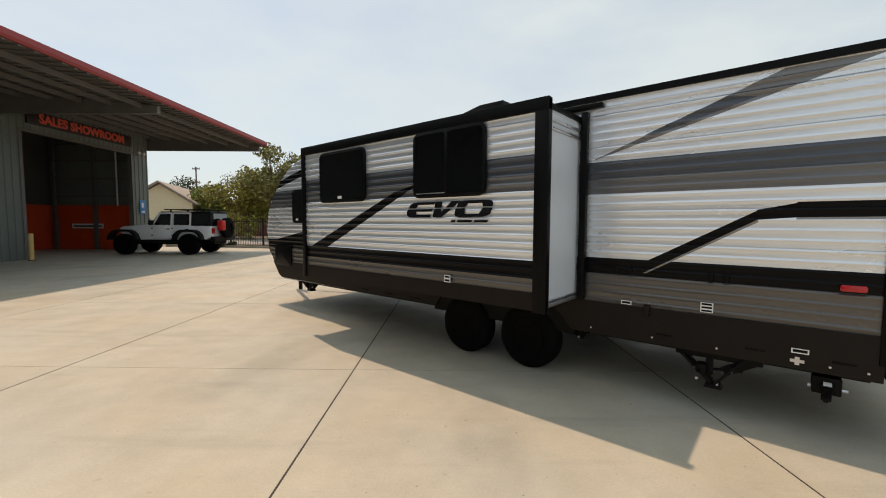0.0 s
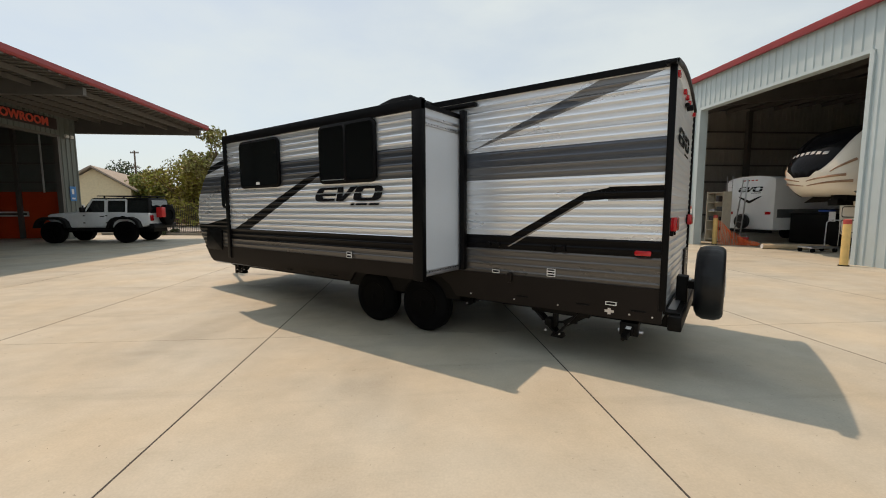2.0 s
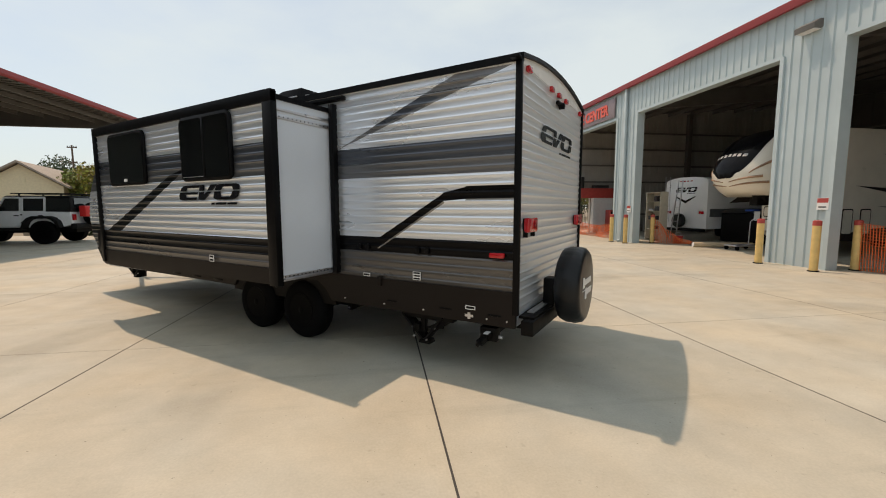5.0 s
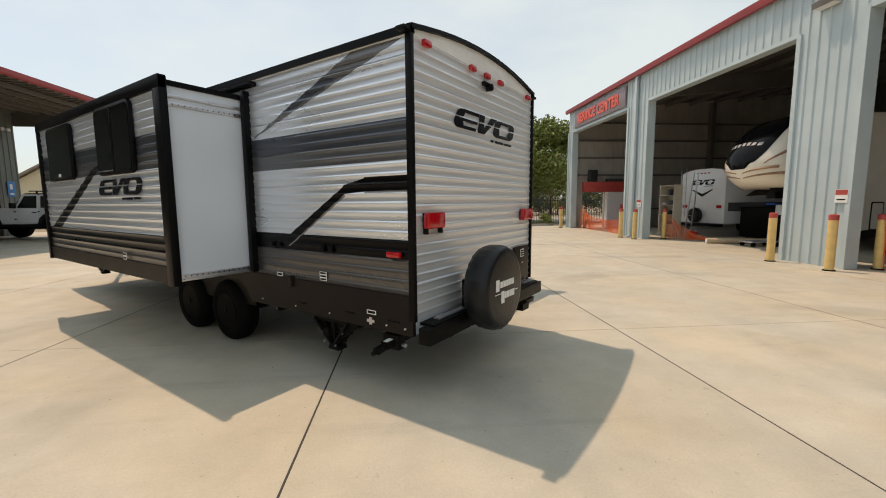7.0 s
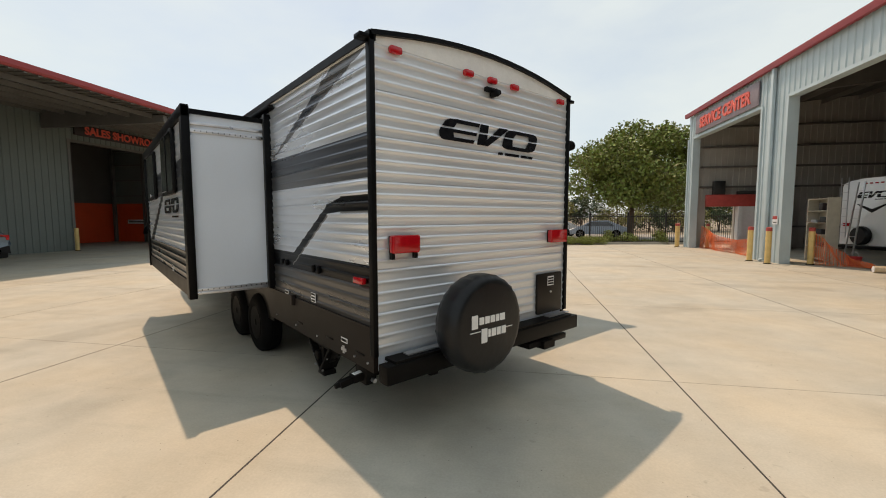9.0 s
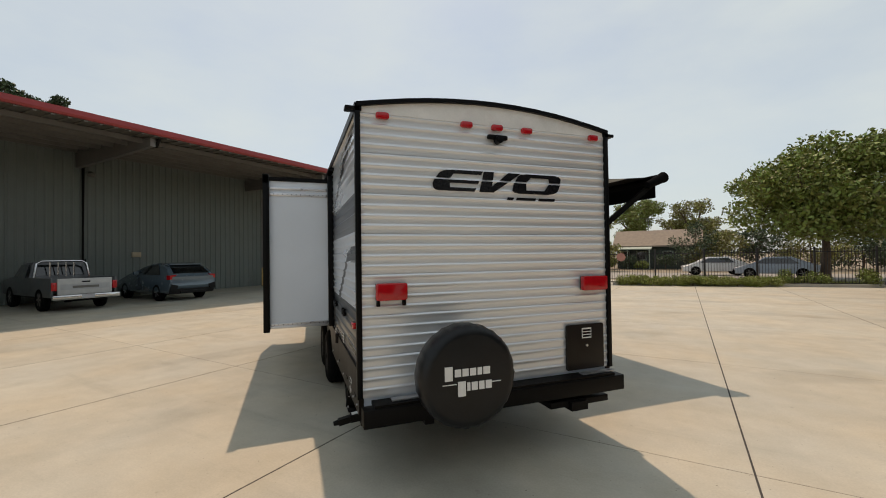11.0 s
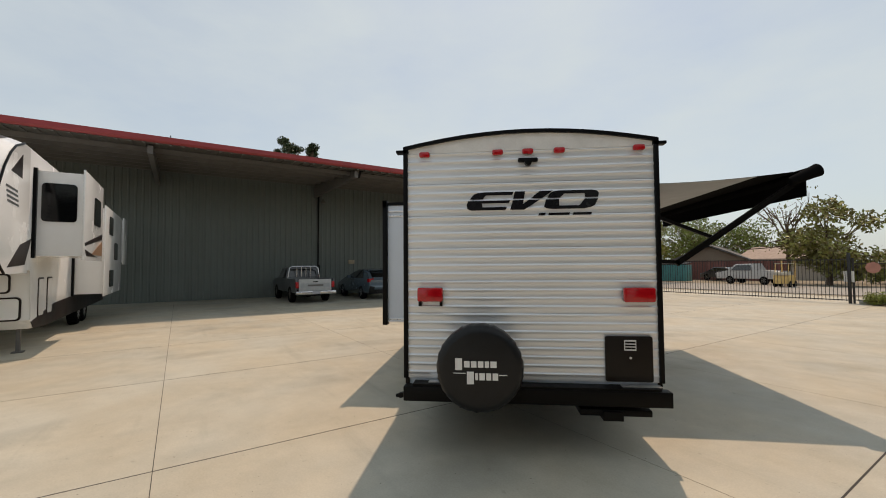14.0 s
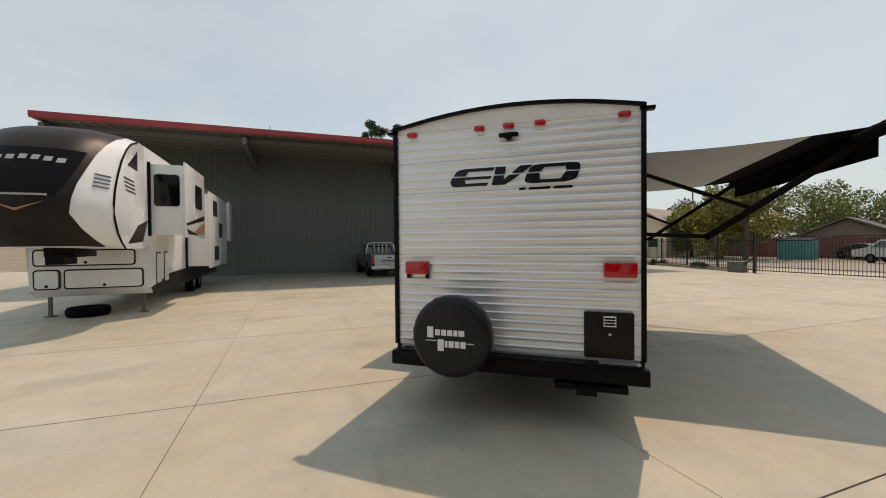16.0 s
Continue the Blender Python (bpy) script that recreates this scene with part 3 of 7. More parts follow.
# skirts, frame, bumper
for y0, y1 in ((TS - 0.02, TS + 0.02), (TN - 0.02, TN + 0.02)):
    wpart("skirt", slab(bmesh.new(), [(TR, 0.56), (TR, 0.905), (XF(0.905), 0.905), (XF(0.64), 0.64), (-8.3, 0.58), (-3.98, 0.56), (-3.88, 0.70), (-3.74, 0.79), (-2.22, 0.79), (-2.08, 0.70), (-1.98, 0.56)], "y", y0, y1), M_SKIRT, trailer, "dark brown metal skirt")
wpart("belly", bmbox(-8.3, TR - 0.05, TS + 0.03, TN - 0.03, 0.55, 0.6), M_BLACKM, trailer)
for y in (4.75, 6.1):
    wpart("frame_rail", bmbox(-8.6, TR, y, y + 0.08, 0.40, 0.56), M_BLACKM, trailer)
bumper = wpart("bumper", bmbox(TR + 0.05, TR + 0.17, TS - 0.01, TN + 0.045, 0.505, 0.648, bevel=0.01), M_BLACKM, trailer, "black square steel bumper")
bm = bmbox(TR, TR + 0.15, TS + 0.08, TN - 0.05, 0.642, 0.668)
wpart("rear_step_plate", bm, M_BLACKM, trailer)
wpart("drain_strip", bmbox(TR + 0.03, TR + 0.10, 4.45, 5.0, 0.669, 0.68), M_ALU, trailer)
wpart("drain_strip", bmbox(TR + 0.03, TR + 0.10, 6.3, 6.66, 0.669, 0.68), M_ALU, trailer)
for y0, y1 in ((TS + 0.004, TS + 0.017), (TN - 0.017, TN - 0.004)):
    wpart("wheel_well", bmbox(-4.02, -1.94, y0, y1, 0.5, 0.82), M_BLACKM, trailer, "black wheel well lining")
for x in (-3.9, -2.97, -2.02):
    hanger = wpart("spring_hanger", slab(bmesh.new(), [(x - 0.05, 0.56), (x + 0.05, 0.56), (x + 0.03, 0.36), (x - 0.03, 0.36)], "y", 4.55, 4.66, bevel=0.008), M_BLACKM, trailer, "black leaf spring hanger")
    part("bolt", lathe(bmesh.new(), [(0.014, -0.012), (0.014, 0.0)], "y", (x, 4.55, 0.39), 8), M_ALU, hanger)
for x in (-1.05, -0.35, 0.2):
    wpart("skirt_slot", bmbox(x - 0.07, x + 0.07, TS - 0.026, TS - 0.019, 0.655, 0.672, bevel=0.003), M_BLACK, trailer)
for x in (-5.6, -5.0, -4.4):
    wpart("skirt_slot", bmbox(x - 0.12, x + 0.12, TS - 0.027, TS - 0.019, 0.60, 0.625, bevel=0.004), M_BLACK, trailer)
for x in (-1.75, -1.15, -0.62, 0.12, 0.33):
    wpart("bolt", lathe(bmesh.new(), [(0.009, -0.012), (0.009, 0.0)], "y", (x, TS - 0.02, 0.62), 8), M_ALU, trailer)
# tandem wheels
for yw, sgn in ((TS - 0.05, 1), (TN + 0.05, -1)):
    for xw in (-3.44, -2.51):
        zc = 0.38
        tyre = wpart("wheel", lathe(bmesh.new(), [(0.20, 0.03 * sgn), (0.215, 0.0), (0.245, -0.008 * sgn), (0.30, -0.012 * sgn), (0.335, 0.002 * sgn), (0.362, 0.02 * sgn), (0.378, 0.045 * sgn), (0.38, 0.09 * sgn), (0.372, 0.094 * sgn), (0.372, 0.104 * sgn), (0.38, 0.108 * sgn), (0.38, 0.18 * sgn), (0.355, 0.22 * sgn), (0.22, 0.23 * sgn)], "y", (xw, yw, zc), 40), M_RUBBER, trailer, "black trailer tyre")
        rim = lathe(bmesh.new(), [(0.212, -0.004 * sgn), (0.205, 0.004 * sgn), (0.19, 0.05 * sgn), (0.175, 0.055 * sgn), (0.12, 0.035 * sgn), (0.09, 0.03 * sgn), (0.075, 0.05 * sgn), (0.05, 0.05 * sgn), (0.045, -0.005 * sgn), (0.03, -0.012 * sgn)], "y", (xw, yw, zc), 28)
        part("rim", rim, M_RIM, tyre, "gloss black steel rim")
        for k in range(8):
            a = k * math.pi / 4 + 0.2
            px, pz = xw + 0.148 * math.cos(a), zc + 0.148 * math.sin(a)
            part("rim_hole", tube(bmesh.new(), [(px, yw + 0.038 * sgn, pz), (px, yw + 0.07 * sgn, pz)], 0.024, 8), M_BLACK, tyre)
        for k in range(6):
            a = k * math.pi / 3
            px, pz = xw + 0.07 * math.cos(a), zc + 0.07 * math.sin(a)
            part("lug_nut", tube(bmesh.new(), [(px, yw + 0.022 * sgn, pz), (px, yw + 0.05 * sgn, pz)], 0.011, 6), M_ALU, tyre)
wpart("axle", tube(bmesh.new(), [(-3.44, TS + 0.2, 0.36), (-3.44, TN - 0.2, 0.36)], 0.05), M_BLACKM, trailer)
wpart("axle", tube(bmesh.new(), [(-2.51, TS + 0.2, 0.36), (-2.51, TN - 0.2, 0.36)], 0.05), M_BLACKM, trailer)
wpart("axle_beam", bmbox(-4.0, -2.0, 4.72, 4.84, 0.36, 0.5), M_BLACKM, trailer)
# slide-out
X0, X1, YS, Z0, Z1 = -6.03, -1.88, 3.38, 0.9, 2.88
slide = wpart("slide_out", bmbox(X0 + 0.05, X1 - 0.05, YS + 0.03, TS + 0.1, Z0 + 0.04, Z1 - 0.06), M_ENDW, trailer, "extended slide-out room with pale laminate end walls")
z = 1.06
while z < Z1 - 0.02:
    z1 = min(z + 4 * PITCH, Z1 - 0.01)
    part("siding_panel", siding(z, z1, lambda q, d: ((X0 + 0.04, YS + 0.015 - d, q), (X1 - 0.05, YS + 0.015 - d, q))), M_SLIDE, slide, smooth=80)
    z = z1
part("lower_skirt", bmbox(X0 + 0.02, X1 - 0.02, YS, YS + 0.04, Z0 - 0.01, 1.065), M_SKIRT, slide, "dark brown lower trim")
part("end_fascia", bmbox(X1 - 0.14, X1, YS - 0.02, YS + 0.055, Z0 - 0.02, Z1 + 0.0, bevel=0.005), M_BLACK, slide, "black vertical slide-out trim")
part("end_fascia", bmbox(X0 - 0.03, X0 + 0.05, YS - 0.02, YS + 0.055, Z0 - 0.02, Z1, bevel=0.005), M_BLACK, slide, "black vertical slide-out trim")
part("top_fascia", bmbox(X0 - 0.03, X1, YS - 0.022, YS + 0.05, Z1 - 0.11, Z1 + 0.012, bevel=0.005), M_BLACK, slide, "black top slide-out trim")
part("end_rail", bmbox(X1 - 0.06, X1 - 0.035, YS + 0.06, TS - 0.02, 2.62, 2.66, bevel=0.004), M_ALU, slide)
part("end_rail", bmbox(X1 - 0.06, X1 - 0.04, YS + 0.06, TS - 0.02, 0.95, 0.985, bevel=0.004), M_ALU, slide)
part("roof_edge", bmbox(X0 + 0.03, X1 - 0.03, YS + 0.05, TS, Z1 - 0.07, Z1 - 0.02), M_BLACK, slide)
for k in range(14):
    y = YS + 0.1 + k * 0.055
    part("rivet", bmbox(X1 - 0.05, X1 - 0.03, y, y + 0.008, 0.962, 0.974), M_BLACKM, slide, smooth=None)
    part("rivet", bmbox(X1 - 0.05, X1 - 0.03, y, y + 0.008, 2.635, 2.647), M_BLACKM, slide, smooth=None)
part("end_strip", bmbox(X1 - 0.056, X1 - 0.03, YS + 0.06, TS - 0.02, 2.70, 2.73, bevel=0.004), M_ALU, slide, "bright aluminium end strip")
part("end_strip", bmbox(X1 - 0.056, X1 - 0.025, YS + 0.05, TS - 0.02, Z0 + 0.02, Z0 + 0.05, bevel=0.004), M_ALU, slide, "bright aluminium end strip")
part("flange", bmbox(X1 - 0.02, X1 + 0.05, TS - 0.07, TS + 0.01, 0.92, 2.90, bevel=0.006), M_BLACK, slide, "black seal flange")
part("flange", bmbox(X0 - 0.05, X0 + 0.02, TS - 0.07, TS + 0.01, 0.92, 2.90, bevel=0.006), M_BLACK, slide, "black seal flange")
wpart("slide_topper_rail", bmbox(X0, X1 + 0.2, TS - 0.07, TS, 2.93, 2.975, bevel=0.008), M_BLACK, trailer, "black slide topper rail")


def rv_window(x0, x1, z0, z1, y, parent, sliding, maker):
    w = maker("window", slab(bmesh.new(), rounded(x0, x1, z0, z1, 0.09), "y", y - 0.028, y + 0.01, bevel=0.008), M_BLACK, parent, "dark tinted window in a rounded black frame")
    f = 0.035
    panes = ((x0 + f, (x0 + x1) / 2 - 0.02), ((x0 + x1) / 2 + 0.02, x1 - f)) if sliding else ((x0 + f, x1 - f),)
    for a, b in panes:
        part("pane", slab(bmesh.new(), rounded(a, b, z0 + f, z1 - f, 0.05), "y", y - 0.032, y - 0.024), M_GLASSD, w)
    if sliding:
        part("mullion", bmbox((x0 + x1) / 2 - 0.02, (x0 + x1) / 2 + 0.02, y - 0.038, y - 0.02, z0 + 0.03, z1 - 0.03, bevel=0.004), M_BLACK, w)
        part("sill_rail", bmbox(x0 + 0.06, (x0 + x1) / 2, y - 0.036, y - 0.03, z0 + 0.045, z0 + 0.055), M_ALU, w)
    else:
        part("sticker", bmbox((x0 + x1) / 2 - 0.06, (x0 + x1) / 2 + 0.03, y - 0.036, y - 0.03, z0 + 0.05, z0 + 0.09), M_WHITE, w, "small white sticker")
    return w


rv_window(-5.55, -4.5, 2.02, 2.745, YS, slide, False, part)
rv_window(-3.6, -2.57, 2.02, 2.775, YS, slide, True, part)
rv_window(-7.83, -7.4, 1.72, 2.38, TS, trailer, False, wpart)


def badge(ox, oz, w, h, place, parent, maker):
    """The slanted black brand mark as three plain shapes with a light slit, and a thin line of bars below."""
    s = 0.28 * h
    def sk(pts):
        return [(ox + x + s * zz / h, oz + zz) for x, zz in pts]
    u = w / 3.0
    raw = [
        [(0.12, 0.0), (0.92, 0.0), (0.94, 0.17), (0.36, 0.17), (0.32, 0.38), (0.96, 0.38), (0.97, 0.53), (-0.02, 0.53), (-0.04, 0.32), (0.0, 0.12), (0.05, 0.04)],
        [(0.0, 0.61), (0.31, 0.61), (0.36, 0.82), (0.98, 0.82), (1.0, 1.0), (0.32, 1.0), (0.16, 0.97), (0.06, 0.86)],
        [(1.03, 0.0), (1.36, 0.0), (1.66, 0.53), (1.40, 0.53), (1.29, 0.3), (1.28, 0.53), (1.03, 0.53)],
        [(1.03, 0.61), (1.28, 0.61), (1.26, 1.0), (1.02, 1.0)],
        [(1.44, 0.61), (1.70, 0.61), (1.90, 1.0), (1.60, 1.0)],
        [(1.98, 0.0), (2.72, 0.0), (2.86, 0.06), (2.95, 0.18), (2.98, 0.53), (2.68, 0.53), (2.60, 0.18), (2.14, 0.18), (2.10, 0.53), (1.80, 0.53), (1.80, 0.14), (1.86, 0.05)],
        [(1.82, 0.61), (2.11, 0.61), (2.18, 0.82), (2.64, 0.82), (2.68, 0.61), (2.97, 0.61), (2.96, 0.84), (2.90, 0.95), (2.78, 1.0), (2.05, 1.0), (1.92, 0.96), (1.85, 0.85)],
    ]
    marks = [[(a * u, b * h) for a, b in pts] for pts in raw]
    bm = bmesh.new()
    for pts in marks:
        place(bm, sk(pts), 0.004)
    maker("badge", bm, M_DECAL, parent, "black slanted brand mark with a light slit", 35)
    bm = bmesh.new()
    x = w * 0.56
    for k, l in enumerate((0.05, 0.16, 0.14)):
        place(bm, [(ox + x, oz - 0.33 * h), (ox + x + l * w, oz - 0.33 * h), (ox + x + l * w + 0.01, oz - 0.2 * h), (ox + x + 0.01, oz - 0.2 * h)], 0.003)
        x += (l + 0.025) * w
    maker("badge_bars", bm, M_DECAL, parent, "thin dark line of small lettering", 35)


badge(-3.73, 1.80, 1.22, 0.175, lambda bm, pts, t: slab(bm, pts, "y", YS - t + 0.004, YS + 0.006), slide, part)
badge(4.84, 2.385, 1.28, 0.185, lambda bm, pts, t: slab(bm, pts, "x", TR + 0.0085, TR + 0.0085 + t), trailer, wpart)
# rear lamps
for y in (4.41, 5.16, 5.46, 5.77, 6.53):
    lamp = wpart("marker_lamp", slab(bmesh.new(), rounded(y - 0.055, y + 0.055, 2.945, 3.0, 0.02), "x", TR + 0.005, TR + 0.04, bevel=0.008), M_REDL, trailer, "small red marker lamp")
cam_mount = wpart("camera_mount", bmbox(TR + 0.005, TR + 0.05, 5.36, 5.56, 2.86, 2.905, bevel=0.015), M_BLACK, trailer, "black reversing camera mount")
part("lens_hood", lathe(bmesh.new(), [(0.035, 0.0), (0.035, 0.06), (0.02, 0.065)], "x", (TR + 0.02, 5.46, 2.855), 14), M_BLACK, cam_mount)
for y0, y1 in ((4.335, 4.595), (6.345, 6.635)):
    tl = wpart("tail_lamp", bmbox(TR + 0.008, TR + 0.03, y0 + 0.004, y1 - 0.004, 1.469, 1.601, bevel=0.004), M_BLACK, trailer, "red tail lamp on a black base")
    part("lens", slab(bmesh.new(), rounded(y0, y1, 1.465, 1.605, 0.02), "x", TR + 0.02, TR + 0.075, bevel=0.012), M_REDL, tl, "red plastic lens")
    if y0 < 5:
        for yb in (y0 + 0.01, y1 - 0.035):
            part("plate_bracket", bmbox(TR + 0.01, TR + 0.05, yb, yb + 0.025, 1.42, 1.47), M_BLACKM, tl)
for xs in (0.22,):
    wpart("side_marker_lamp", slab(bmesh.new(), rounded(xs - 0.075, xs + 0.075, 1.225, 1.275, 0.015), "y", TS - 0.045, TS - 0.005, bevel=0.006), M_REDL, trailer, "red side marker lamp")
# rear hatch and small labels
hatch = wpart("hatch", slab(bmesh.new(), rounded(6.17, 6.61, 0.70, 1.135, 0.02), "x", TR + 0.005, TR + 0.03, bevel=0.005), mat("brown_hatch", (0.013, 0.010, 0.008), 0.4, var=0.15, spec=0.2), trailer, "dark brown access hatch")
part("label", bmbox(TR + 0.03, TR + 0.033, 6.345, 6.455, 1.0, 1.10), M_WHITE, hatch, "white instruction label")
for k in range(3):
    part("label_bar", bmbox(TR + 0.033, TR + 0.035, 6.352, 6.448, 1.012 + k * 0.028, 1.03 + k * 0.028), M_BLACK, hatch)
part("lock", lathe(bmesh.new(), [(0.012, 0.0), (0.012, 0.01)], "x", (TR + 0.03, 6.40, 0.93), 12), M_ALU, hatch)
def sticker(x0, x1, z0, z1, y, rows):
    s = wpart("sticker", bmbox(x0, x1, y - 0.004, y, z0, z1), M_WHITE, trailer, "small white warning sticker")
    for k in range(rows):
        h = (z1 - z0) / rows
        part("bar", bmbox(x0 + 0.01, x1 - 0.01, y - 0.006, y - 0.003, z0 + h * (k + 0.25), z0 + h * (k + 0.8)), M_BLACK, s)
sticker(-0.76, -0.66, 0.93, 1.02, TS - 0.012, 3)
sticker(-1.45, -1.35, 0.915, 0.955, TS - 0.022, 1)
sticker(-3.12, -3.03, 1.07, 1.15, YS - 0.012, 2)
sticker(-0.115, -0.005, 0.69, 0.73, TS - 0.022, 1)
sticker(-6.9, -6.72, 1.45, 1.55, TS - 0.014, 2)
wpart("filler_cap", box(bmbox(-0.12, -0.03, TS - 0.026, TS - 0.02, 0.615, 0.64), -0.09, -0.06, TS - 0.027, TS - 0.02, 0.595, 0.66), M_ALU, trailer, "pale cross-shaped bracket")
for x in (-1.5, -1.38):
    wpart("shower_port", lathe(bmesh.new(), [(0.03, 0), (0.03, -0.03), (0.02, -0.035)], "y", (x, TS - 0.005, 1.26), 14), M_BLACK, trailer)
for x in (-0.72, -0.6):
    wpart("latch", bmbox(x, x + 0.05, TS - 0.03, TS, 1.22, 1.29, bevel=0.008), M_BLACK, trailer)
wpart("vent_pipe", bmbox(-1.24, -1.18, TS - 0.05, TS, 0.82, 0.93, bevel=0.01), M_SKIRT, trailer)
wpart("battery_door", slab(bmesh.new(), rounded(-8.55, -7.9, 0.83, 1.26, 0.03), "y", TS - 0.03, TS, bevel=0.006), M_BLACK, trailer, "black front compartment door")
# stabiliser jacks
def jack(x, y0, foot_z):
    j = wpart("stabiliser_jack", bmbox(x - 0.32, x + 0.34, y0 - 0.05, y0 + 0.05, 0.5, 0.57, bevel=0.006), M_BLACKM, trailer, "black scissor stabiliser jack")
    k = foot_z + 0.05
    for side in (-0.04, 0.04):
        part("leg", bar(bmesh.new(), (x - 0.28, y0 + side, 0.52), (x - 0.03, y0 + side, k), 0.022, 0.06, (0, 1, 0)), M_BLACKM, j)
        part("leg", bar(bmesh.new(), (x + 0.22, y0 + side, 0.55), (x, y0 + side, k), 0.022, 0.085, (0, 1, 0)), M_BLACKM, j)
    part("arm", bar(bmesh.new(), (x + 0.30, y0, 0.54), (x + 0.06, y0, foot_z + 0.16), 0.075, 0.06, (0, 1, 0)), M_BLACKM, j)
    part("post", bmbox(x - 0.075, x - 0.02, y0 - 0.03, y0 + 0.03, k + 0.06, 0.52, bevel=0.006), M_BLACKM, j)
    part("gearbox", bmbox(x - 0.15, x - 0.07, y0 - 0.07, y0 + 0.05, k + 0.07, k + 0.16, bevel=0.015), M_BLACKM, j)
    part("foot", slab(bmesh.new(), [(x - 0.085, foot_z), (x + 0.055, foot_z), (x + 0.04, foot_z + 0.04), (x - 0.07, foot_z + 0.04)], "y", y0 - 0.065, y0 + 0.065, bevel=0.006), M_BLACKM, j)
    part("drive_screw", tube(bmesh.new(), [(x - 0.18, y0, foot_z + 0.15), (x + 0.2, y0, foot_z + 0.19)], 0.013, 8), M_BLACKM, j)
    for bx, bz in ((x - 0.14, k + 0.02), (x + 0.02, k), (x + 0.12, 0.42), (x - 0.16, 0.4)):
        part("bolt", lathe(bmesh.new(), [(0.012, -0.07), (0.012, -0.055)], "y", (bx, y0, bz), 8), M_ALU, j)
jack(-0.63, TS + 0.08, 0.23)
jack(-0.68, TN - 0.1, 0.27)
jack(-7.6, TS + 0.25, 0.33)
fold = wpart("folded_jack", bar(bmesh.new(), (0.15, TS + 0.55, 0.50), (0.112, TS - 0.05, 0.438), 0.085, 0.06), M_BLACKM, trailer, "folded black stabiliser jack at the rear corner")
part("tip", bar(bmesh.new(), (0.112, TS - 0.03, 0.435), (0.10, TS - 0.15, 0.41), 0.06, 0.05), M_BLACKM, fold)
part("nose", tube(bmesh.new(), [(0.10, TS - 0.14, 0.412), (0.098, TS - 0.19, 0.402)], 0.025, 10, 0.018), M_BLACKM, fold)
part("label", bar(bmesh.new(), (0.118, TS + 0.10, 0.489), (0.113, TS - 0.04, 0.472), 0.05, 0.004), M_WHITE, fold, "pale printed label")
part("clamp", bmbox(0.02, 0.2, TS + 0.03, TS + 0.13, 0.38, 0.52, bevel=0.01), M_BLACKM, fold)
part("pivot", tube(bmesh.new(), [(0.0, TS + 0.09, 0.42), (0.24, TS + 0.09, 0.42)], 0.018, 8), M_ALU, fold)
wpart("receiver", box(bmbox(TR - 0.1, TR + 0.14, 5.9, 6.55, 0.41, 0.47, bevel=0.008), TR + 0.02, TR + 0.18, 6.1, 6.28, 0.38, 0.46), M_BLACKM, trailer)
# spare wheel in its vinyl cover
sx, sy, sz = TR + 0.36, 4.965, 0.90
prof = [(0.0, -0.13), (0.32, -0.13), (0.37, -0.105), (0.392, -0.05), (0.394, 0.05), (0.38, 0.10), (0.352, 0.125), (0.32, 0.13), (0.0, 0.135)]
bm = lathe(bmesh.new(), [(max(r, 0.002), h) for r, h in prof], "x", (sx, sy, sz), 72)
for vtx in bm.verts:
    d = Vector((0, vtx.co.y - sy, vtx.co.z - sz))
    if d.length > 0.345:
        a = math.atan2(d.z, d.y)
        vtx.co += d.normalized() * (0.0035 * math.sin(a * 23 + vtx.co.x * 60) + 0.0025 * math.sin(a * 41 + 1.0))
spare = wpart("spare_wheel", bm, M_VINYL, trailer, "spare wheel in a wrinkled black vinyl cover", 60)
xs = sx + 0.137
for x0, x1, z0, z1 in ((-0.185, -0.135, 0.0, 0.085), (-0.12, -0.08, 0.02, 0.065), (-0.07, -0.03, 0.02, 0.065), (-0.02, 0.02, 0.02, 0.065), (0.03, 0.06, 0.02, 0.065), (0.07, 0.115, 0.02, 0.065),
                       (-0.10, -0.05, -0.10, -0.01), (-0.04, -0.02, -0.07, -0.02), (-0.01, 0.03, -0.07, -0.02), (0.04, 0.075, -0.07, -0.02), (0.085, 0.125, -0.07, -0.02), (0.13, 0.19, -0.035, -0.03), (-0.2, -0.11, -0.025, -0.02)):
    part("printed_mark", bmbox(xs - 0.004, xs + 0.002, sy + 1.22 * x0 + 0.01, sy + 1.22 * x1 + 0.01, sz + 1.22 * z0, sz + 1.22 * z1), M_WHITE, spare, smooth=None)
wpart("spare_carrier", box(bmbox(TR + 0.05, TR + 0.16, 4.9, 5.07, 0.5, 0.95, bevel=0.01), TR + 0.14, TR + 0.3, 4.92, 5.0, 0.82, 0.9), M_BLACKM, trailer)
# roof equipment
ac = wpart("air_conditioner", slab(bmesh.new(), [(-4.75, 3.17), (-4.45, 3.44), (-3.9, 3.56), (-3.5, 3.56), (-3.42, 3.17)], "y", 5.12, 5.82, bevel=0.04), M_BLACK, trailer, "black rooftop air conditioner with a grille")
for k in range(5):
    part("grille_slat", bmbox(-3.47, -3.41, 5.2, 5.74, 3.24 + k * 0.05, 3.26 + k * 0.05), M_ALU, ac)
    part("grille_slat", bmbox(-4.1, -3.55, 5.1, 5.125, 3.24 + k * 0.045, 3.255 + k * 0.045), M_ALU, ac)
wpart("roof_vent", bmbox(-1.9, -1.5, 5.25, 5.65, 3.15, 3.26, bevel=0.03), M_WHITE, trailer)
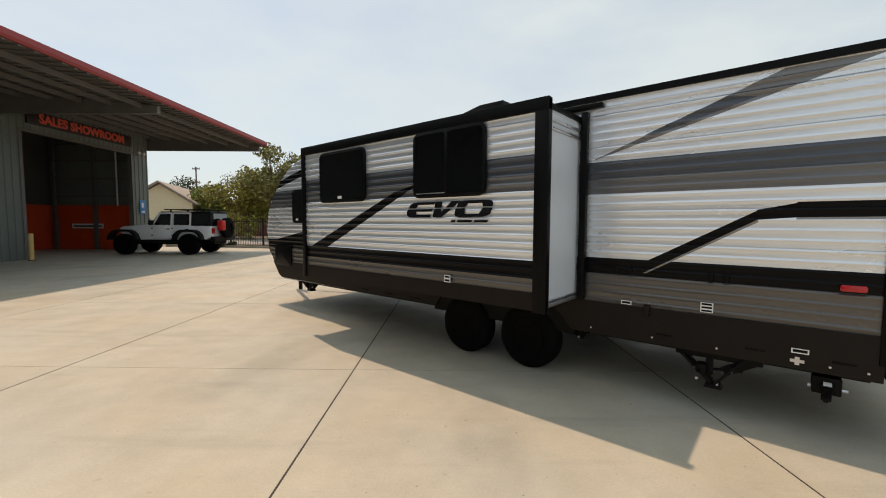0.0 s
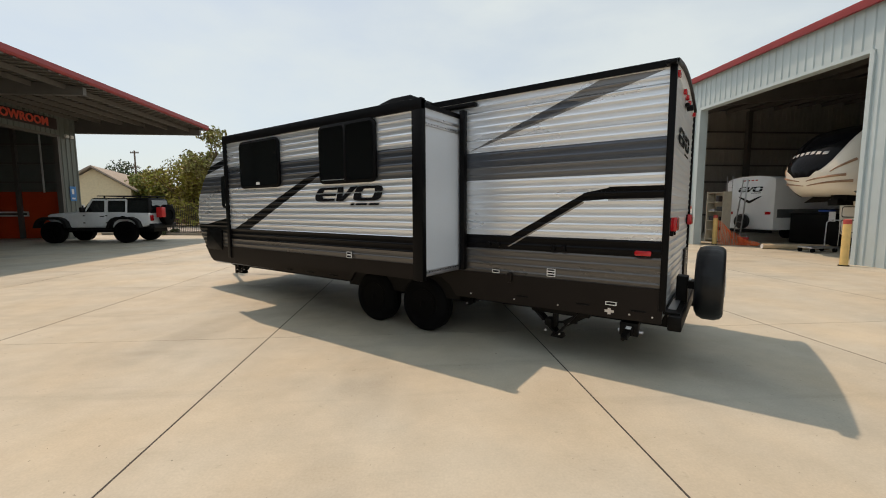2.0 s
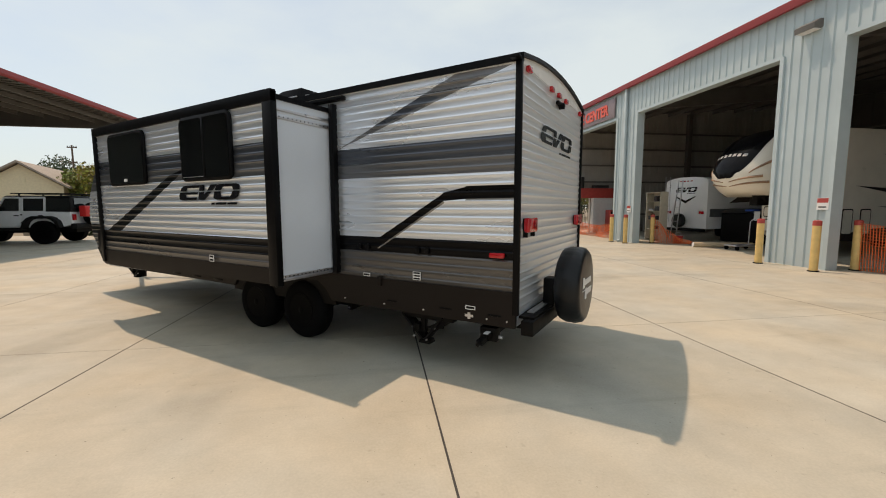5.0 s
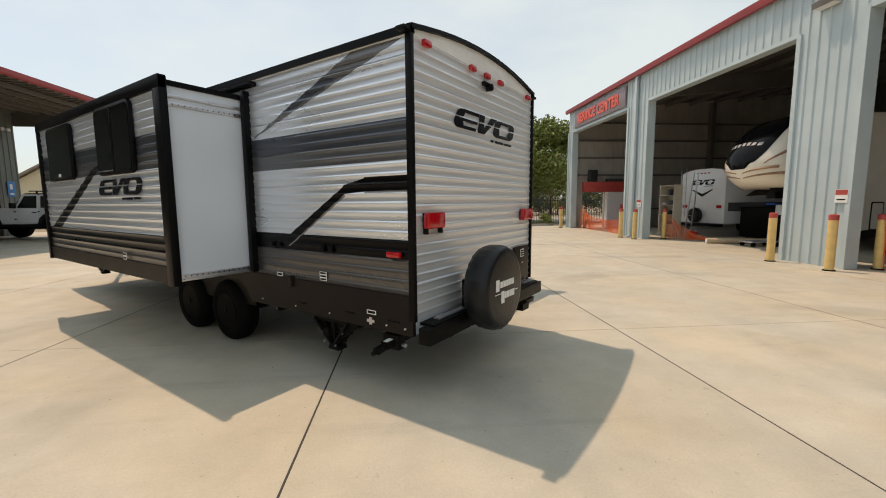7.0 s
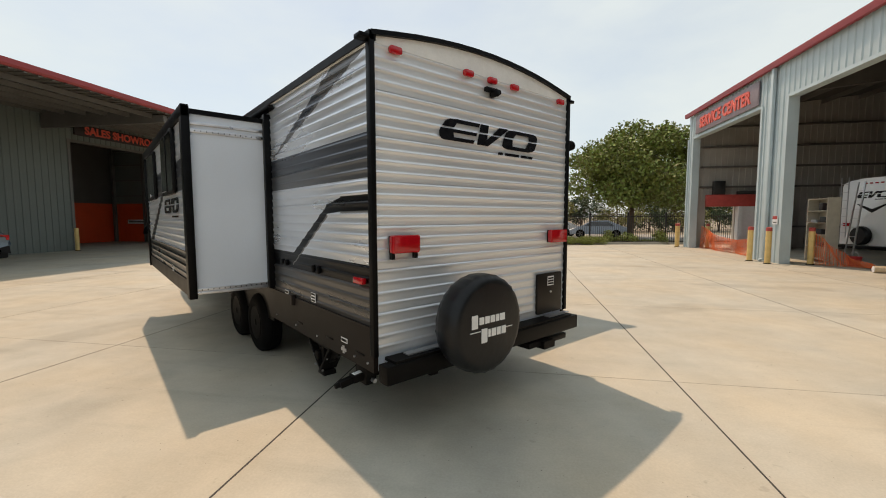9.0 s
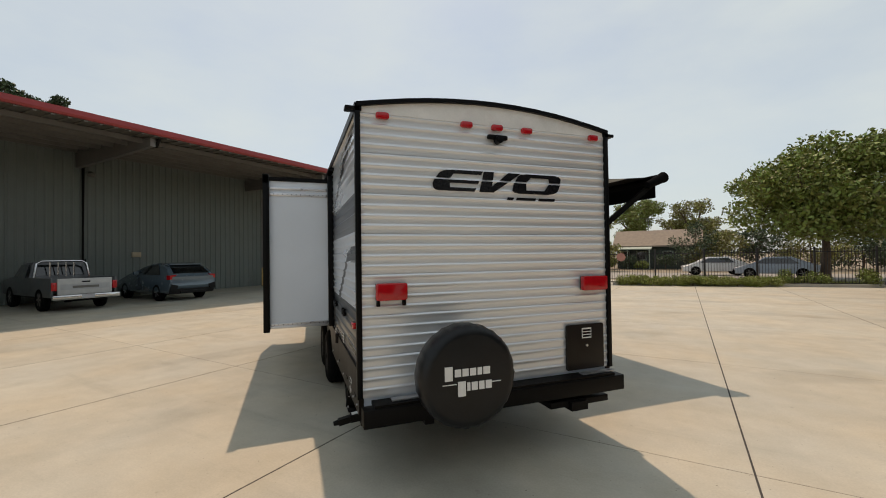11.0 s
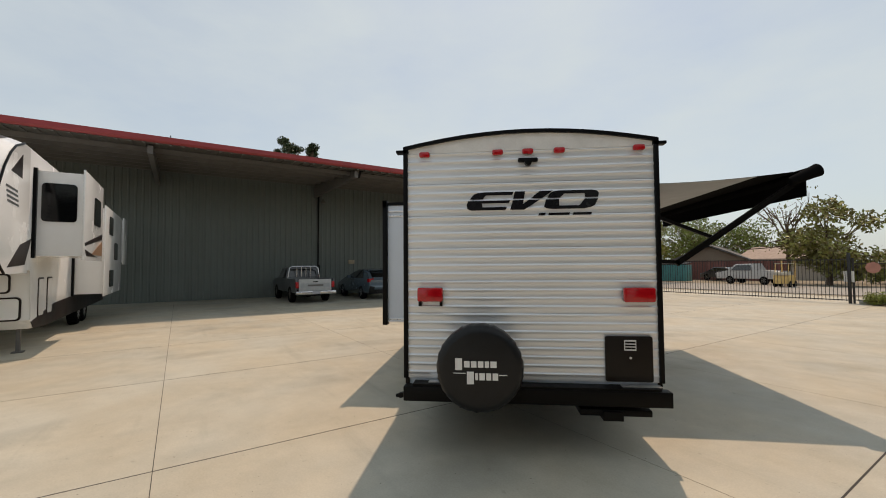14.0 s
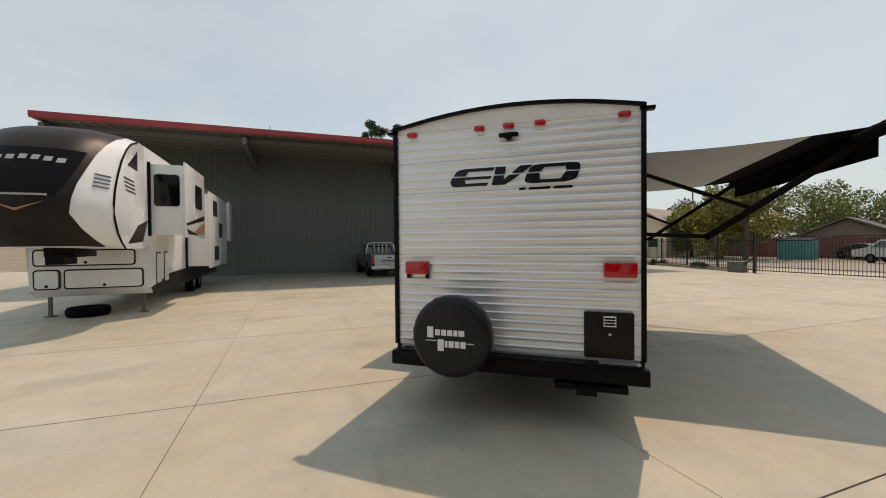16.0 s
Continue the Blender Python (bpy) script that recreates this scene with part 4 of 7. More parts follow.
# tongue
bm = bmesh.new()
bar(bm, (-8.4, 4.8, 0.5), (-10.0, 5.45, 0.5), 0.08, 0.12)
bar(bm, (-8.4, 6.1, 0.5), (-10.0, 5.45, 0.5), 0.08, 0.12)
tongue = wpart("tongue", bm, M_BLACKM, trailer, "black A-frame tongue")
part("jack_post", tube(bmesh.new(), [(-9.7, 5.45, 0.02), (-9.7, 5.45, 1.1)], 0.05), M_BLACKM, tongue)
# awning
AX0, AX1, AY, AZ = -5.9, -1.3, 9.3, 3.0
M_AWN = mat("awning_fabric", (0.42, 0.44, 0.47), 0.8, var=0.1, scale=3)
M_AWNB = mat("black_awning_fabric", (0.006, 0.006, 0.0065), 0.95, var=0.2, scale=4, spec=0.03)
aw = wpart("awning", bmbox(AX0, AX1, TN, TN + 0.1, 2.88, 2.98, bevel=0.01), M_BLACK, trailer, "grey and black fabric awning, rolled out")
def sheet(y0, y1, x0, x1, n):
    bm = bmesh.new()
    zc = lambda y: 2.94 + (AZ + 0.06 - 2.94) * (y - TN) / (AY - TN) - 0.05 * math.sin(math.pi * (y - TN) / (AY - TN))
    yy = np.linspace(y0, y1, n)
    for s in (0, 0.006):
        rows = [[bm.verts.new((x, y, zc(y) + s)) for x in (x0, x1)] for y in yy]
        for a, b in zip(rows, rows[1:]):
            bm.faces.new((a[0], a[1], b[1], b[0]))
    return bm
part("fabric", sheet(TN + 0.05, AY - 0.62, AX0 + 0.05, AX1 - 0.02, 10), M_AWN, aw, "pale grey awning fabric")
part("fabric_outer", sheet(AY - 0.62, AY, AX0 + 0.05, AX1 - 0.02, 6), M_AWNB, aw, "black outer band of the awning")
part("roller", tube(bmesh.new(), [(AX0 - 0.1, AY, AZ + 0.02), (AX1 + 0.06, AY, AZ + 0.02)], 0.075, 14), M_AWNB, aw, "black awning roller")
part("roller_head", tube(bmesh.new(), [(AX1 + 0.06, AY - 0.28, AZ - 0.10), (AX1 + 0.07, AY - 0.17, AZ - 0.055), (AX1 + 0.07, AY - 0.02, AZ + 0.01), (AX1 + 0.07, AY + 0.06, AZ + 0.045)], 0.055, 14, 0.09), M_AWNB, aw, "black rounded awning motor head")
part("valance", bmbox(AX0 + 0.1, AX1 - 0.03, AY - 0.02, AY - 0.012, AZ - 0.28, AZ), M_AWNB, aw, "black hanging valance")
for x in (AX0, AX1):
    arm = part("arm", bar(bmesh.new(), (x, TN + 0.04, 2.2), (x, TN + 0.04, 0.95), 0.05, 0.07, (0, 1, 0)), M_BLACKM, aw, "black folding awning arm")
    bm = bmesh.new()
    bar(bm, (x, TN + 0.04, 1.9), (x, TN + 0.96, 1.85), 0.05, 0.05)
    bar(bm, (x, TN + 0.92, 1.83), (x, AY - 0.02, AZ), 0.05, 0.075)
    bar(bm, (x - 0.03, TN + 0.05, 2.75), (x - 0.03, TN + 1.42, 2.18), 0.04, 0.045)
    part("strut", bm, M_BLACKM, aw)


# ---- signs, lamps and small fixtures of the two buildings ----
def words(text, size, depth, material, m, parent, label, stretch=1.0):
    """Raised lettering from the built-in font, turned into one mesh, its middle at the origin of m."""
    cu = bpy.data.curves.new("letters", "FONT")
    cu.body, cu.size, cu.extrude, cu.align_x, cu.align_y = text, size, depth, "CENTER", "CENTER"
    cu.offset = size * 0.035
    cu.resolution_u = 3
    tmp = bpy.data.objects.new("letters", cu)
    me = bpy.data.meshes.new_from_object(tmp)
    bpy.data.objects.remove(tmp)
    me.transform(Matrix.Diagonal((stretch, 1, 1, 1)))
    me.materials.clear()
    me.materials.append(material)
    ob = new("letters", me)
    ob.parent = parent
    ob.matrix_basis = m
    ob["label"] = label
    return ob


sign = thing("showroom_sign", yard(SW + 0.05, 21.3, 6.0), "dark sign board with red letters SALES SHOWROOM above the opening", "sign")
part("board", bmbox(0, 0.1, -3.0, 3.0, 0.16, 0.76, bevel=0.01), M_SIGNB, sign)
words("SALES SHOWROOM", 0.58, 0.02, M_SIGNR, pose(0.11, -0.02, 0.46, 90, 0, 90), sign, "red letters SALES SHOWROOM", 0.95)
sign = thing("service_sign", yard(EW - 0.05, 21.9, BZ + 0.1), "pale sign board with red letters SERVICE CENTER on the blue wall", "sign")
part("board", bmbox(-0.06, 0.0, -2.95, 2.95, 0.02, 0.98, bevel=0.01), mat("sign_backing", (0.27, 0.22, 0.24), 0.5), sign)
words("SERVICE CENTER", 0.74, 0.02, M_SIGNR, pose(-0.08, 0, 0.48, 90, 0, -90), sign, "red letters SERVICE CENTER", 0.85)

lamp = thing("wall_lamp", yard(EW - 0.02, 9.45, 6.5), "grey wall-pack lamp on the blue pier", "lamp")
part("housing", slab(bmesh.new(), [(0, 0.0), (-0.28, -0.04), (-0.3, 0.1), (-0.1, 0.22), (0, 0.22)], "y", -0.28, 0.28, bevel=0.02), M_STEEL, lamp)
part("lens", bmbox(-0.26, -0.03, -0.24, 0.24, -0.05, -0.03), M_WHITE, lamp, "pale lamp lens")
lamp = thing("wall_lamp", yard(SW + 0.04, 8.7, 5.95), "small lamp on the green wall beside the downpipe", "lamp")
part("housing", lathe(bmesh.new(), [(0.05, 0.1), (0.16, 0.02), (0.16, -0.08), (0.1, -0.12)], "z", (0.28, 0, 0), 16), M_STEEL, lamp)
part("bracket", bmbox(0, 0.3, -0.03, 0.03, 0.08, 0.12), M_BLACKM, lamp)
ob = thing("wall_box", yard(SW + 0.04, 10.65, 2.1), "small tan electrical box on the green wall", "electrical box")
part("box_body", bmbox(0, 0.12, -0.2, 0.2, -0.13, 0.13, bevel=0.01), mat("tan_paint", (0.4, 0.33, 0.22), 0.5), ob)
part("conduit", tube(bmesh.new(), [(0.05, -2.1, -0.2), (0.05, -2.1, -0.9)], 0.03, 8), M_BLACKM, ob)
ob = thing("access_sign", yard(SW + 0.06, 25.1, 2.2), "small blue access sign on the showroom pier", "sign")
part("plate", bmbox(0, 0.012, -0.22, 0.22, 0, 0.85, bevel=0.004), mat("blue_sign", (0.05, 0.22, 0.55), 0.4), ob)
part("mark", box(bmbox(0.012, 0.016, -0.1, 0.06, 0.4, 0.7), 0.012, 0.016, -0.12, 0.12, 0.1, 0.2), M_WHITE, ob, "white sign mark")
for v in (24.8, 25.15):
    ob = thing("flood_lamp", yard(SW + 0.05, v, 5.9), "small twin flood lamp on the showroom pier", "lamp", "flood lamps")
    part("housing", slab(bmesh.new(), rounded(-0.09, 0.09, -0.08, 0.08, 0.03), "x", 0.1, 0.22, bevel=0.01), M_WHITE, ob)
    part("arm", bar(bmesh.new(), (0, 0, -0.15), (0.14, 0, -0.02), 0.03), M_STEEL, ob)
ob = thing("notice", yard(-23.0, 25.37, 1.45, -90), "white notice board on the orange side wall", "sign")
part("plate", bmbox(0, 0.03, -1.1, 0.9, -0.15, 0.15, bevel=0.005), M_WHITE, ob)
part("bar", bmbox(0.03, 0.036, -1.0, 0.8, -0.06, 0.05), M_INNER, ob)
for v in (17.95,):
    pipe = thing("downpipe", yard(EW - 0.08, v, 0), "pale blue square downpipe on the service wall", "downpipe")
    part("pipe", bmbox(-0.09, 0.02, -0.07, 0.07, 0.06, EZ - 0.1, bevel=0.01), M_BLUE, pipe)
    part("outlet", bar(bmesh.new(), (-0.04, 0, 0.1), (-0.2, 0, 0.03), 0.12, 0.09), M_BLUE, pipe)
ob = thing("roof_antenna", yard(-29.0, 0.4, 8.1), "thin roof antenna mast", "antenna")
part("mast", tube(bmesh.new(), [(0, 0, -0.3), (0, 0, 3.4)], 0.03, 6), M_BLACKM, ob)


# ---- bollards ----
def bollard(u, v, h=1.35, red=True):
    b = thing("bollard", yard(u, v), "yellow steel bollard with a red top" if red else "plain yellow steel bollard", "bollard", "yard bollards")
    part("post", lathe(bmesh.new(), [(0.095, 0.0), (0.095, h - 0.14)], "z", (0, 0, 0), 16), M_YELLOW, b)
    part("cap", lathe(bmesh.new(), [(0.097, h - 0.14), (0.097, h - 0.02), (0.06, h)], "z", (0, 0, 0), 16), M_REDP if red else M_YELLOW, b, "red painted top" if red else "")
    part("base_collar", lathe(bmesh.new(), [(0.13, 0.0), (0.12, 0.03)], "z", (0, 0, 0), 16), M_BLACKM, b)


for u, v in ((13.0, 18.05), (13.1, 17.05), (14.45, 17.0), (13.0, 10.05), (13.0, 8.45), (14.3, 8.45), (13.0, 25.6), (13.3, 26.3), (14.4, 25.1), (14.4, 10.5)):
    bollard(u, v)
bollard(-18.8, 17.7, 1.2, False)
ob = thing("warning_sign", yard(13.5, 8.75, 1.62), "small red and white warning sign on the pier", "sign", "warning signs")
part("plate", bmbox(-0.02, 0.0, -0.15, 0.15, 0, 0.32), M_WHITE, ob)
part("bar", bmbox(-0.024, -0.02, -0.14, 0.14, 0.19, 0.31), M_REDP, ob, "red heading bar")
part("bar", bmbox(-0.024, -0.02, -0.1, 0.1, 0.06, 0.09), M_BLACK, ob)
copy_thing(ob, yard(13.5, 17.45, 1.45))


# ---- vehicles ----
def frustum(bm, lo, hi, bevel=0.0):
    """lo, hi: x0, x1, half width, z."""
    vs = [bm.verts.new(p) for x0, x1, w, z in (lo, hi) for p in ((x0, -w, z), (x1, -w, z), (x1, w, z), (x0, w, z))]
    fs = [bm.faces.new(vs[3::-1]), bm.faces.new(vs[4:])] + [bm.faces.new((vs[i], vs[(i + 1) % 4], vs[4 + (i + 1) % 4], vs[4 + i])) for i in range(4)]
    if bevel:
        bmesh.ops.bevel(bm, geom=list({e for f in fs for e in f.edges}), offset=bevel, segments=3, profile=0.5, affect="EDGES")
    return bm


def plate(bm, quad, t=0.012):
    """A thin plate on four points, pushed out along their normal."""
    q = [Vector(p) for p in quad]
    nrm = (q[1] - q[0]).cross(q[2] - q[0]).normalized() * t
    lo, hi = [bm.verts.new(p - nrm * 0.3) for p in q], [bm.verts.new(p + nrm) for p in q]
    n = len(q)
    bm.faces.new(lo[::-1])
    bm.faces.new(hi)
    for i in range(n):
        bm.faces.new((lo[i], lo[(i + 1) % n], hi[(i + 1) % n], hi[i]))
    return bm


def tapered_body(bm, outline, w, tuck=0.0, bevel=0.05, z_shoulder=0.9):
    """A side outline (x, z) of half width w, drawn in above the shoulder and below the sill."""
    n = len(outline)
    half = [w - tuck * max(0, z - z_shoulder) - 0.12 * max(0, 0.45 - z) for x, z in outline]
    lo = [bm.verts.new((x, -h, z)) for (x, z), h in zip(outline, half)]
    hi = [bm.verts.new((x, h, z)) for (x, z), h in zip(outline, half)]
    fs = [bm.faces.new(lo), bm.faces.new(hi[::-1])] + [bm.faces.new((lo[i], hi[i], hi[(i + 1) % n], lo[(i + 1) % n])) for i in range(n)]
    bmesh.ops.bevel(bm, geom=list(set(fs[0].edges) | set(fs[1].edges)), offset=bevel, segments=3, profile=0.5, affect="EDGES")
    return bm


def wheel(parent, x, y, r, w, rim_mat, spokes=5):
    s = 1 if y > 0 else -1
    tyre = part("wheel", lathe(bmesh.new(), [(r * 0.6, 0), (r * 0.66, 0.012 * s), (r * 0.9, 0.012 * s), (r, -0.03 * s), (r, -(w - 0.03) * s), (r * 0.9, -w * s), (r * 0.5, -w * s)], "y", (x, y, r), 30), M_RUBBER, parent, "black rubber tyre")
    part("rim", lathe(bmesh.new(), [(r * 0.62, 0.0), (r * 0.58, -0.04 * s), (r * 0.2, -0.05 * s), (r * 0.15, 0.0), (0.02, 0.005 * s)], "y", (x, y, r), 20), M_BLACKM, tyre)
    for k in range(spokes):
        a = 2 * math.pi * k / spokes
        part("spoke", bar(bmesh.new(), (x, y - 0.005 * s, r), (x + r * 0.58 * math.cos(a), y - 0.01 * s, r + r * 0.58 * math.sin(a)), r * 0.16, 0.02, (0, 1, 0)), rim_mat, tyre)
    return tyre


M_CARGL = mat("car_glass", (0.01, 0.012, 0.013), 0.04, var=0.1, coat=1.0)
M_CARWH = mat("white_car_paint", (0.83, 0.85, 0.87), 0.25, var=0.04, coat=0.8)
M_PLAST = mat("black_plastic", (0.009, 0.009, 0.0095), 0.6, var=0.2, spec=0.2)
M_CHROME = mat("chrome", (0.7, 0.7, 0.7), 0.15, 1.0, var=0.06)

# lifted off-road wagon, nose to the showroom
jp = thing("offroad_car", yard(-14.1, 22.3, 0, 180) @ Matrix.Diagonal((1.17, 1.17, 1.17, 1)), "white boxy off-road car with black roof rack and red fuel can", "car")
part("body", tapered_body(bmesh.new(), [(-0.62, 0.66), (2.5, 0.66), (2.9, 0.85), (3.16, 0.98), (3.18, 1.20), (3.05, 1.27), (1.92, 1.36), (1.80, 1.34), (-1.0, 1.30), (-1.05, 0.78)], 0.78, 0.0, 0.05), M_CARWH, jp, "white painted body tub and bonnet")
cabin = part("cabin", frustum(bmesh.new(), (-1.04, 1.78, 0.755, 1.29), (-0.99, 1.40, 0.68, 1.90), 0.05), M_PLAST, jp, "black soft top")
part("roof_panel", frustum(bmesh.new(), (-1.0, 1.44, 0.69, 1.88), (-0.9, 1.36, 0.63, 1.955), 0.03), M_PLAST, cabin)
for s in (-1, 1):
    w = lambda z: s * (0.768 - 0.075 * (z - 1.29) / 0.61)
    for a, b in ((-0.95, -0.14),):
        q = [(a, w(1.36), 1.36), (b, w(1.36), 1.36), (b, w(1.84), 1.84), (a, w(1.84), 1.84)]
        part("side_window", plate(bmesh.new(), q if s < 0 else q[::-1]), M_CARGL, cabin)
    for a, b, slope in ((0.80, 1.66, 0.30), (-0.06, 0.74, 0.0)):
        door = part("door", bmbox(a, b, s * 0.778 - 0.01, s * 0.778 + 0.01, 0.72, 1.31, bevel=0.008), M_CARWH, jp, "white door")
        part("handle", bmbox(a + 0.05, a + 0.22, s * 0.795 - 0.012, s * 0.795 + 0.012, 1.13, 1.17, bevel=0.005), M_BLACK, door)
        for hz in (0.85, 1.16):
            part("hinge", bmbox(b - 0.02, b + 0.05, s * 0.79 - 0.014, s * 0.79 + 0.014, hz, hz + 0.05), M_PLAST, door)
        ring = [(a, 1.30), (b, 1.30), (b - slope, 1.87), (a, 1.87)]
        for (xa, za), (xb, zb) in zip(ring, ring[1:] + ring[:1]):
            part("window_frame", bar(bmesh.new(), (xa, w(za) + 0.004 * s, za), (xb, w(zb) + 0.004 * s, zb), 0.07, 0.03, (0, 1, 0)), M_CARWH, door)
        q = [(a + 0.06, w(1.35), 1.35), (b - 0.07, w(1.35), 1.35), (b - slope - 0.05, w(1.83), 1.83), (a + 0.06, w(1.83), 1.83)]
        part("window", plate(bmesh.new(), q if s < 0 else q[::-1]), M_CARGL, door, "dark door glass")
    part("mirror", bmbox(1.55, 1.67, s * 0.95 - 0.12, s * 0.95 + 0.1, 1.33, 1.55, bevel=0.03), M_PLAST, jp)
    for xw in (-0.0, 2.95):
        wheel(jp, xw - 0.05, s * 0.98, 0.47, 0.32, M_RIM, 8)
        flare = [(-0.68, 0.66), (-0.60, 0.92), (-0.46, 1.06), (-0.28, 1.13), (0.30, 1.13), (0.48, 1.06), (0.62, 0.92), (0.72, 0.66), (0.60, 0.66), (0.50, 0.88), (0.38, 0.99), (0.24, 1.03), (-0.22, 1.03), (-0.36, 0.99), (-0.48, 0.88), (-0.56, 0.66)]
        bm = slab(bmesh.new(), [(xw - 0.05 + fx, fz) for fx, fz in flare], "y", s * 0.70, s * 1.02)
        part("fender_flare", bm, M_PLAST, jp, "black fender flare")
    part("side_step", bmbox(0.55, 2.3, s * 0.82 - 0.07, s * 0.82 + 0.07, 0.55, 0.62, bevel=0.02), M_PLAST, jp)
    part("tail_lamp", bmbox(-1.1, -1.04, s * 0.68 - 0.08, s * 0.68 + 0.08, 0.95, 1.2, bevel=0.01), M_REDL, jp, "red tail lamp")
part("windscreen", plate(bmesh.new(), [(1.79, -0.68, 1.38), (1.79, 0.68, 1.38), (1.44, 0.62, 1.86), (1.44, -0.62, 1.86)], 0.02), M_CARGL, cabin)
part("rear_window", plate(bmesh.new(), [(-1.04, 0.6, 1.4), (-1.04, -0.6, 1.4), (-1.0, -0.55, 1.86), (-1.0, 0.55, 1.86)], 0.02), M_CARGL, cabin)
part("rear_bumper", bmbox(-1.25, -1.02, -0.85, 0.85, 0.62, 0.82, bevel=0.03), M_PLAST, jp)
part("front_bumper", bmbox(3.2, 3.5, -0.75, 0.75, 0.65, 0.85, bevel=0.03), M_PLAST, jp)
part("chassis", bmbox(-1.0, 3.3, -0.5, 0.5, 0.45, 0.64), M_BLACKM, jp)
sp = part("spare_wheel", lathe(bmesh.new(), [(0.2, 0.14), (0.40, 0.15), (0.47, 0.1), (0.47, -0.1), (0.40, -0.14), (0.24, -0.14), (0.22, -0.09), (0.05, -0.08)], "x", (-1.3, -0.05, 1.2), 30), M_RUBBER, jp, "black spare tyre")
part("fuel_can", bmbox(-1.45, -1.2, 0.3, 0.6, 1.1, 1.55, bevel=0.03), mat("red_can", (0.55, 0.02, 0.02), 0.35), jp, "red fuel can")
rack = part("roof_rack", bmbox(-0.95, 1.2, -0.62, -0.58, 2.02, 2.06), M_PLAST, jp, "flat black roof rack")
part("rail", bmbox(-0.95, 1.2, 0.58, 0.62, 2.02, 2.06), M_PLAST, rack)
for k in range(8):
    part("slat", bmbox(-0.95 + k * 0.3, -0.88 + k * 0.3, -0.6, 0.6, 2.03, 2.055), M_PLAST, rack)
for x in (-0.6, 0.9):
    for y in (-0.6, 0.6):
        part("foot", bmbox(x - 0.03, x + 0.03, y - 0.02, y + 0.02, 1.93, 2.03), M_PLAST, rack)

# small old pickup, nose to the green wall
pk = thing("pickup_truck", yard(-14.95, 6.75, 0, 180) @ Matrix.Diagonal((1.2, 1.2, 1.24, 1)), "old silver pickup truck with a white tailgate and roll bar", "pickup truck")
M_PKP = mat("grey_truck_paint", (0.075, 0.08, 0.085), 0.35, var=0.1, coat=0.3)
part("cab", tapered_body(bmesh.new(), [(1.0, 0.4), (3.55, 0.4), (3.6, 0.75), (3.5, 0.88), (2.45, 0.95), (2.0, 1.42), (1.15, 1.45), (1.0, 0.95)], 0.80, 0.28, 0.04, 0.9), M_PKP, pk, "grey painted cab and bonnet")
bed = part("bed", bmbox(-0.98, 1.0, -0.8, -0.74, 0.42, 0.98, bevel=0.015), M_PKP, pk, "grey cargo bed")
part("bed_side", bmbox(-0.98, 1.0, 0.74, 0.8, 0.42, 0.98, bevel=0.015), M_PKP, bed)
part("bed_floor", bmbox(-0.96, 1.0, -0.76, 0.76, 0.5, 0.56), M_BLACKM, bed)
gate = part("tailgate", bmbox(-1.02, -0.95, -0.66, 0.66, 0.5, 0.96, bevel=0.012), mat("white_tailgate", (0.46, 0.46, 0.45), 0.4), pk, "white tailgate with a dark panel")
part("panel", bmbox(-1.03, -1.015, -0.6, 0.6, 0.64, 0.80), mat("silver_panel", (0.38, 0.39, 0.4), 0.35), gate)
part("bar", bmbox(-1.034, -1.028, -0.32, 0.32, 0.68, 0.75), M_STEEL, gate)
part("handle", bmbox(-1.04, -1.0, -0.1, 0.1, 0.84, 0.88), M_BLACK, gate)
for s in (-1, 1):
    part("tail_lamp", bmbox(-1.02, -0.94, s * 0.735 - 0.06, s * 0.735 + 0.06, 0.62, 0.86, bevel=0.01), M_REDL, pk, "red tail lamp")
    q = [(1.2, s * 0.795, 0.98), (2.3, s * 0.795, 0.98), (1.95, s * 0.69, 1.36), (1.25, s * 0.69, 1.36)]
    part("side_window", plate(bmesh.new(), q if s < 0 else q[::-1]), M_CARGL, pk)
    for xw in (0.0, 2.75):
        wheel(pk, xw, s * 0.80, 0.34, 0.2, M_STEEL, 6)
part("rear_window", plate(bmesh.new(), [(1.02, 0.62, 1.02), (1.02, -0.62, 1.02), (1.13, -0.58, 1.36), (1.13, 0.58, 1.36)], 0.01), M_CARGL, pk)
part("windscreen", plate(bmesh.new(), [(2.42, -0.68, 0.98), (2.42, 0.68, 0.98), (2.03, 0.6, 1.38), (2.03, -0.6, 1.38)], 0.01), M_CARGL, pk)
part("bumper", bmbox(-1.2, -1.05, -0.82, 0.82, 0.36, 0.5, bevel=0.03), M_CHROME, pk, "chrome rear bumper")
part("number_plate", bmbox(-1.205, -1.195, -0.16, 0.16, 0.38, 0.5), mat("blank_plate", (0.4, 0.4, 0.42), 0.5), pk)
part("chassis", bmbox(-1.05, 3.3, -0.45, 0.45, 0.3, 0.48), M_BLACKM, pk)
roll = part("roll_bar", tube(bmesh.new(), [(0.85, -0.70, 0.95), (0.88, -0.62, 1.40), (0.88, -0.5, 1.47), (0.88, 0.5, 1.47), (0.88, 0.62, 1.40), (0.85, 0.70, 0.95)], 0.035, 10), M_CHROME, pk, "pale roll bar")
for y in (-0.3, -0.1, 0.1, 0.3):
    part("guard_bar", tube(bmesh.new(), [(0.88, y, 0.98), (0.88, y, 1.46)], 0.018, 6), M_CHROME, roll)

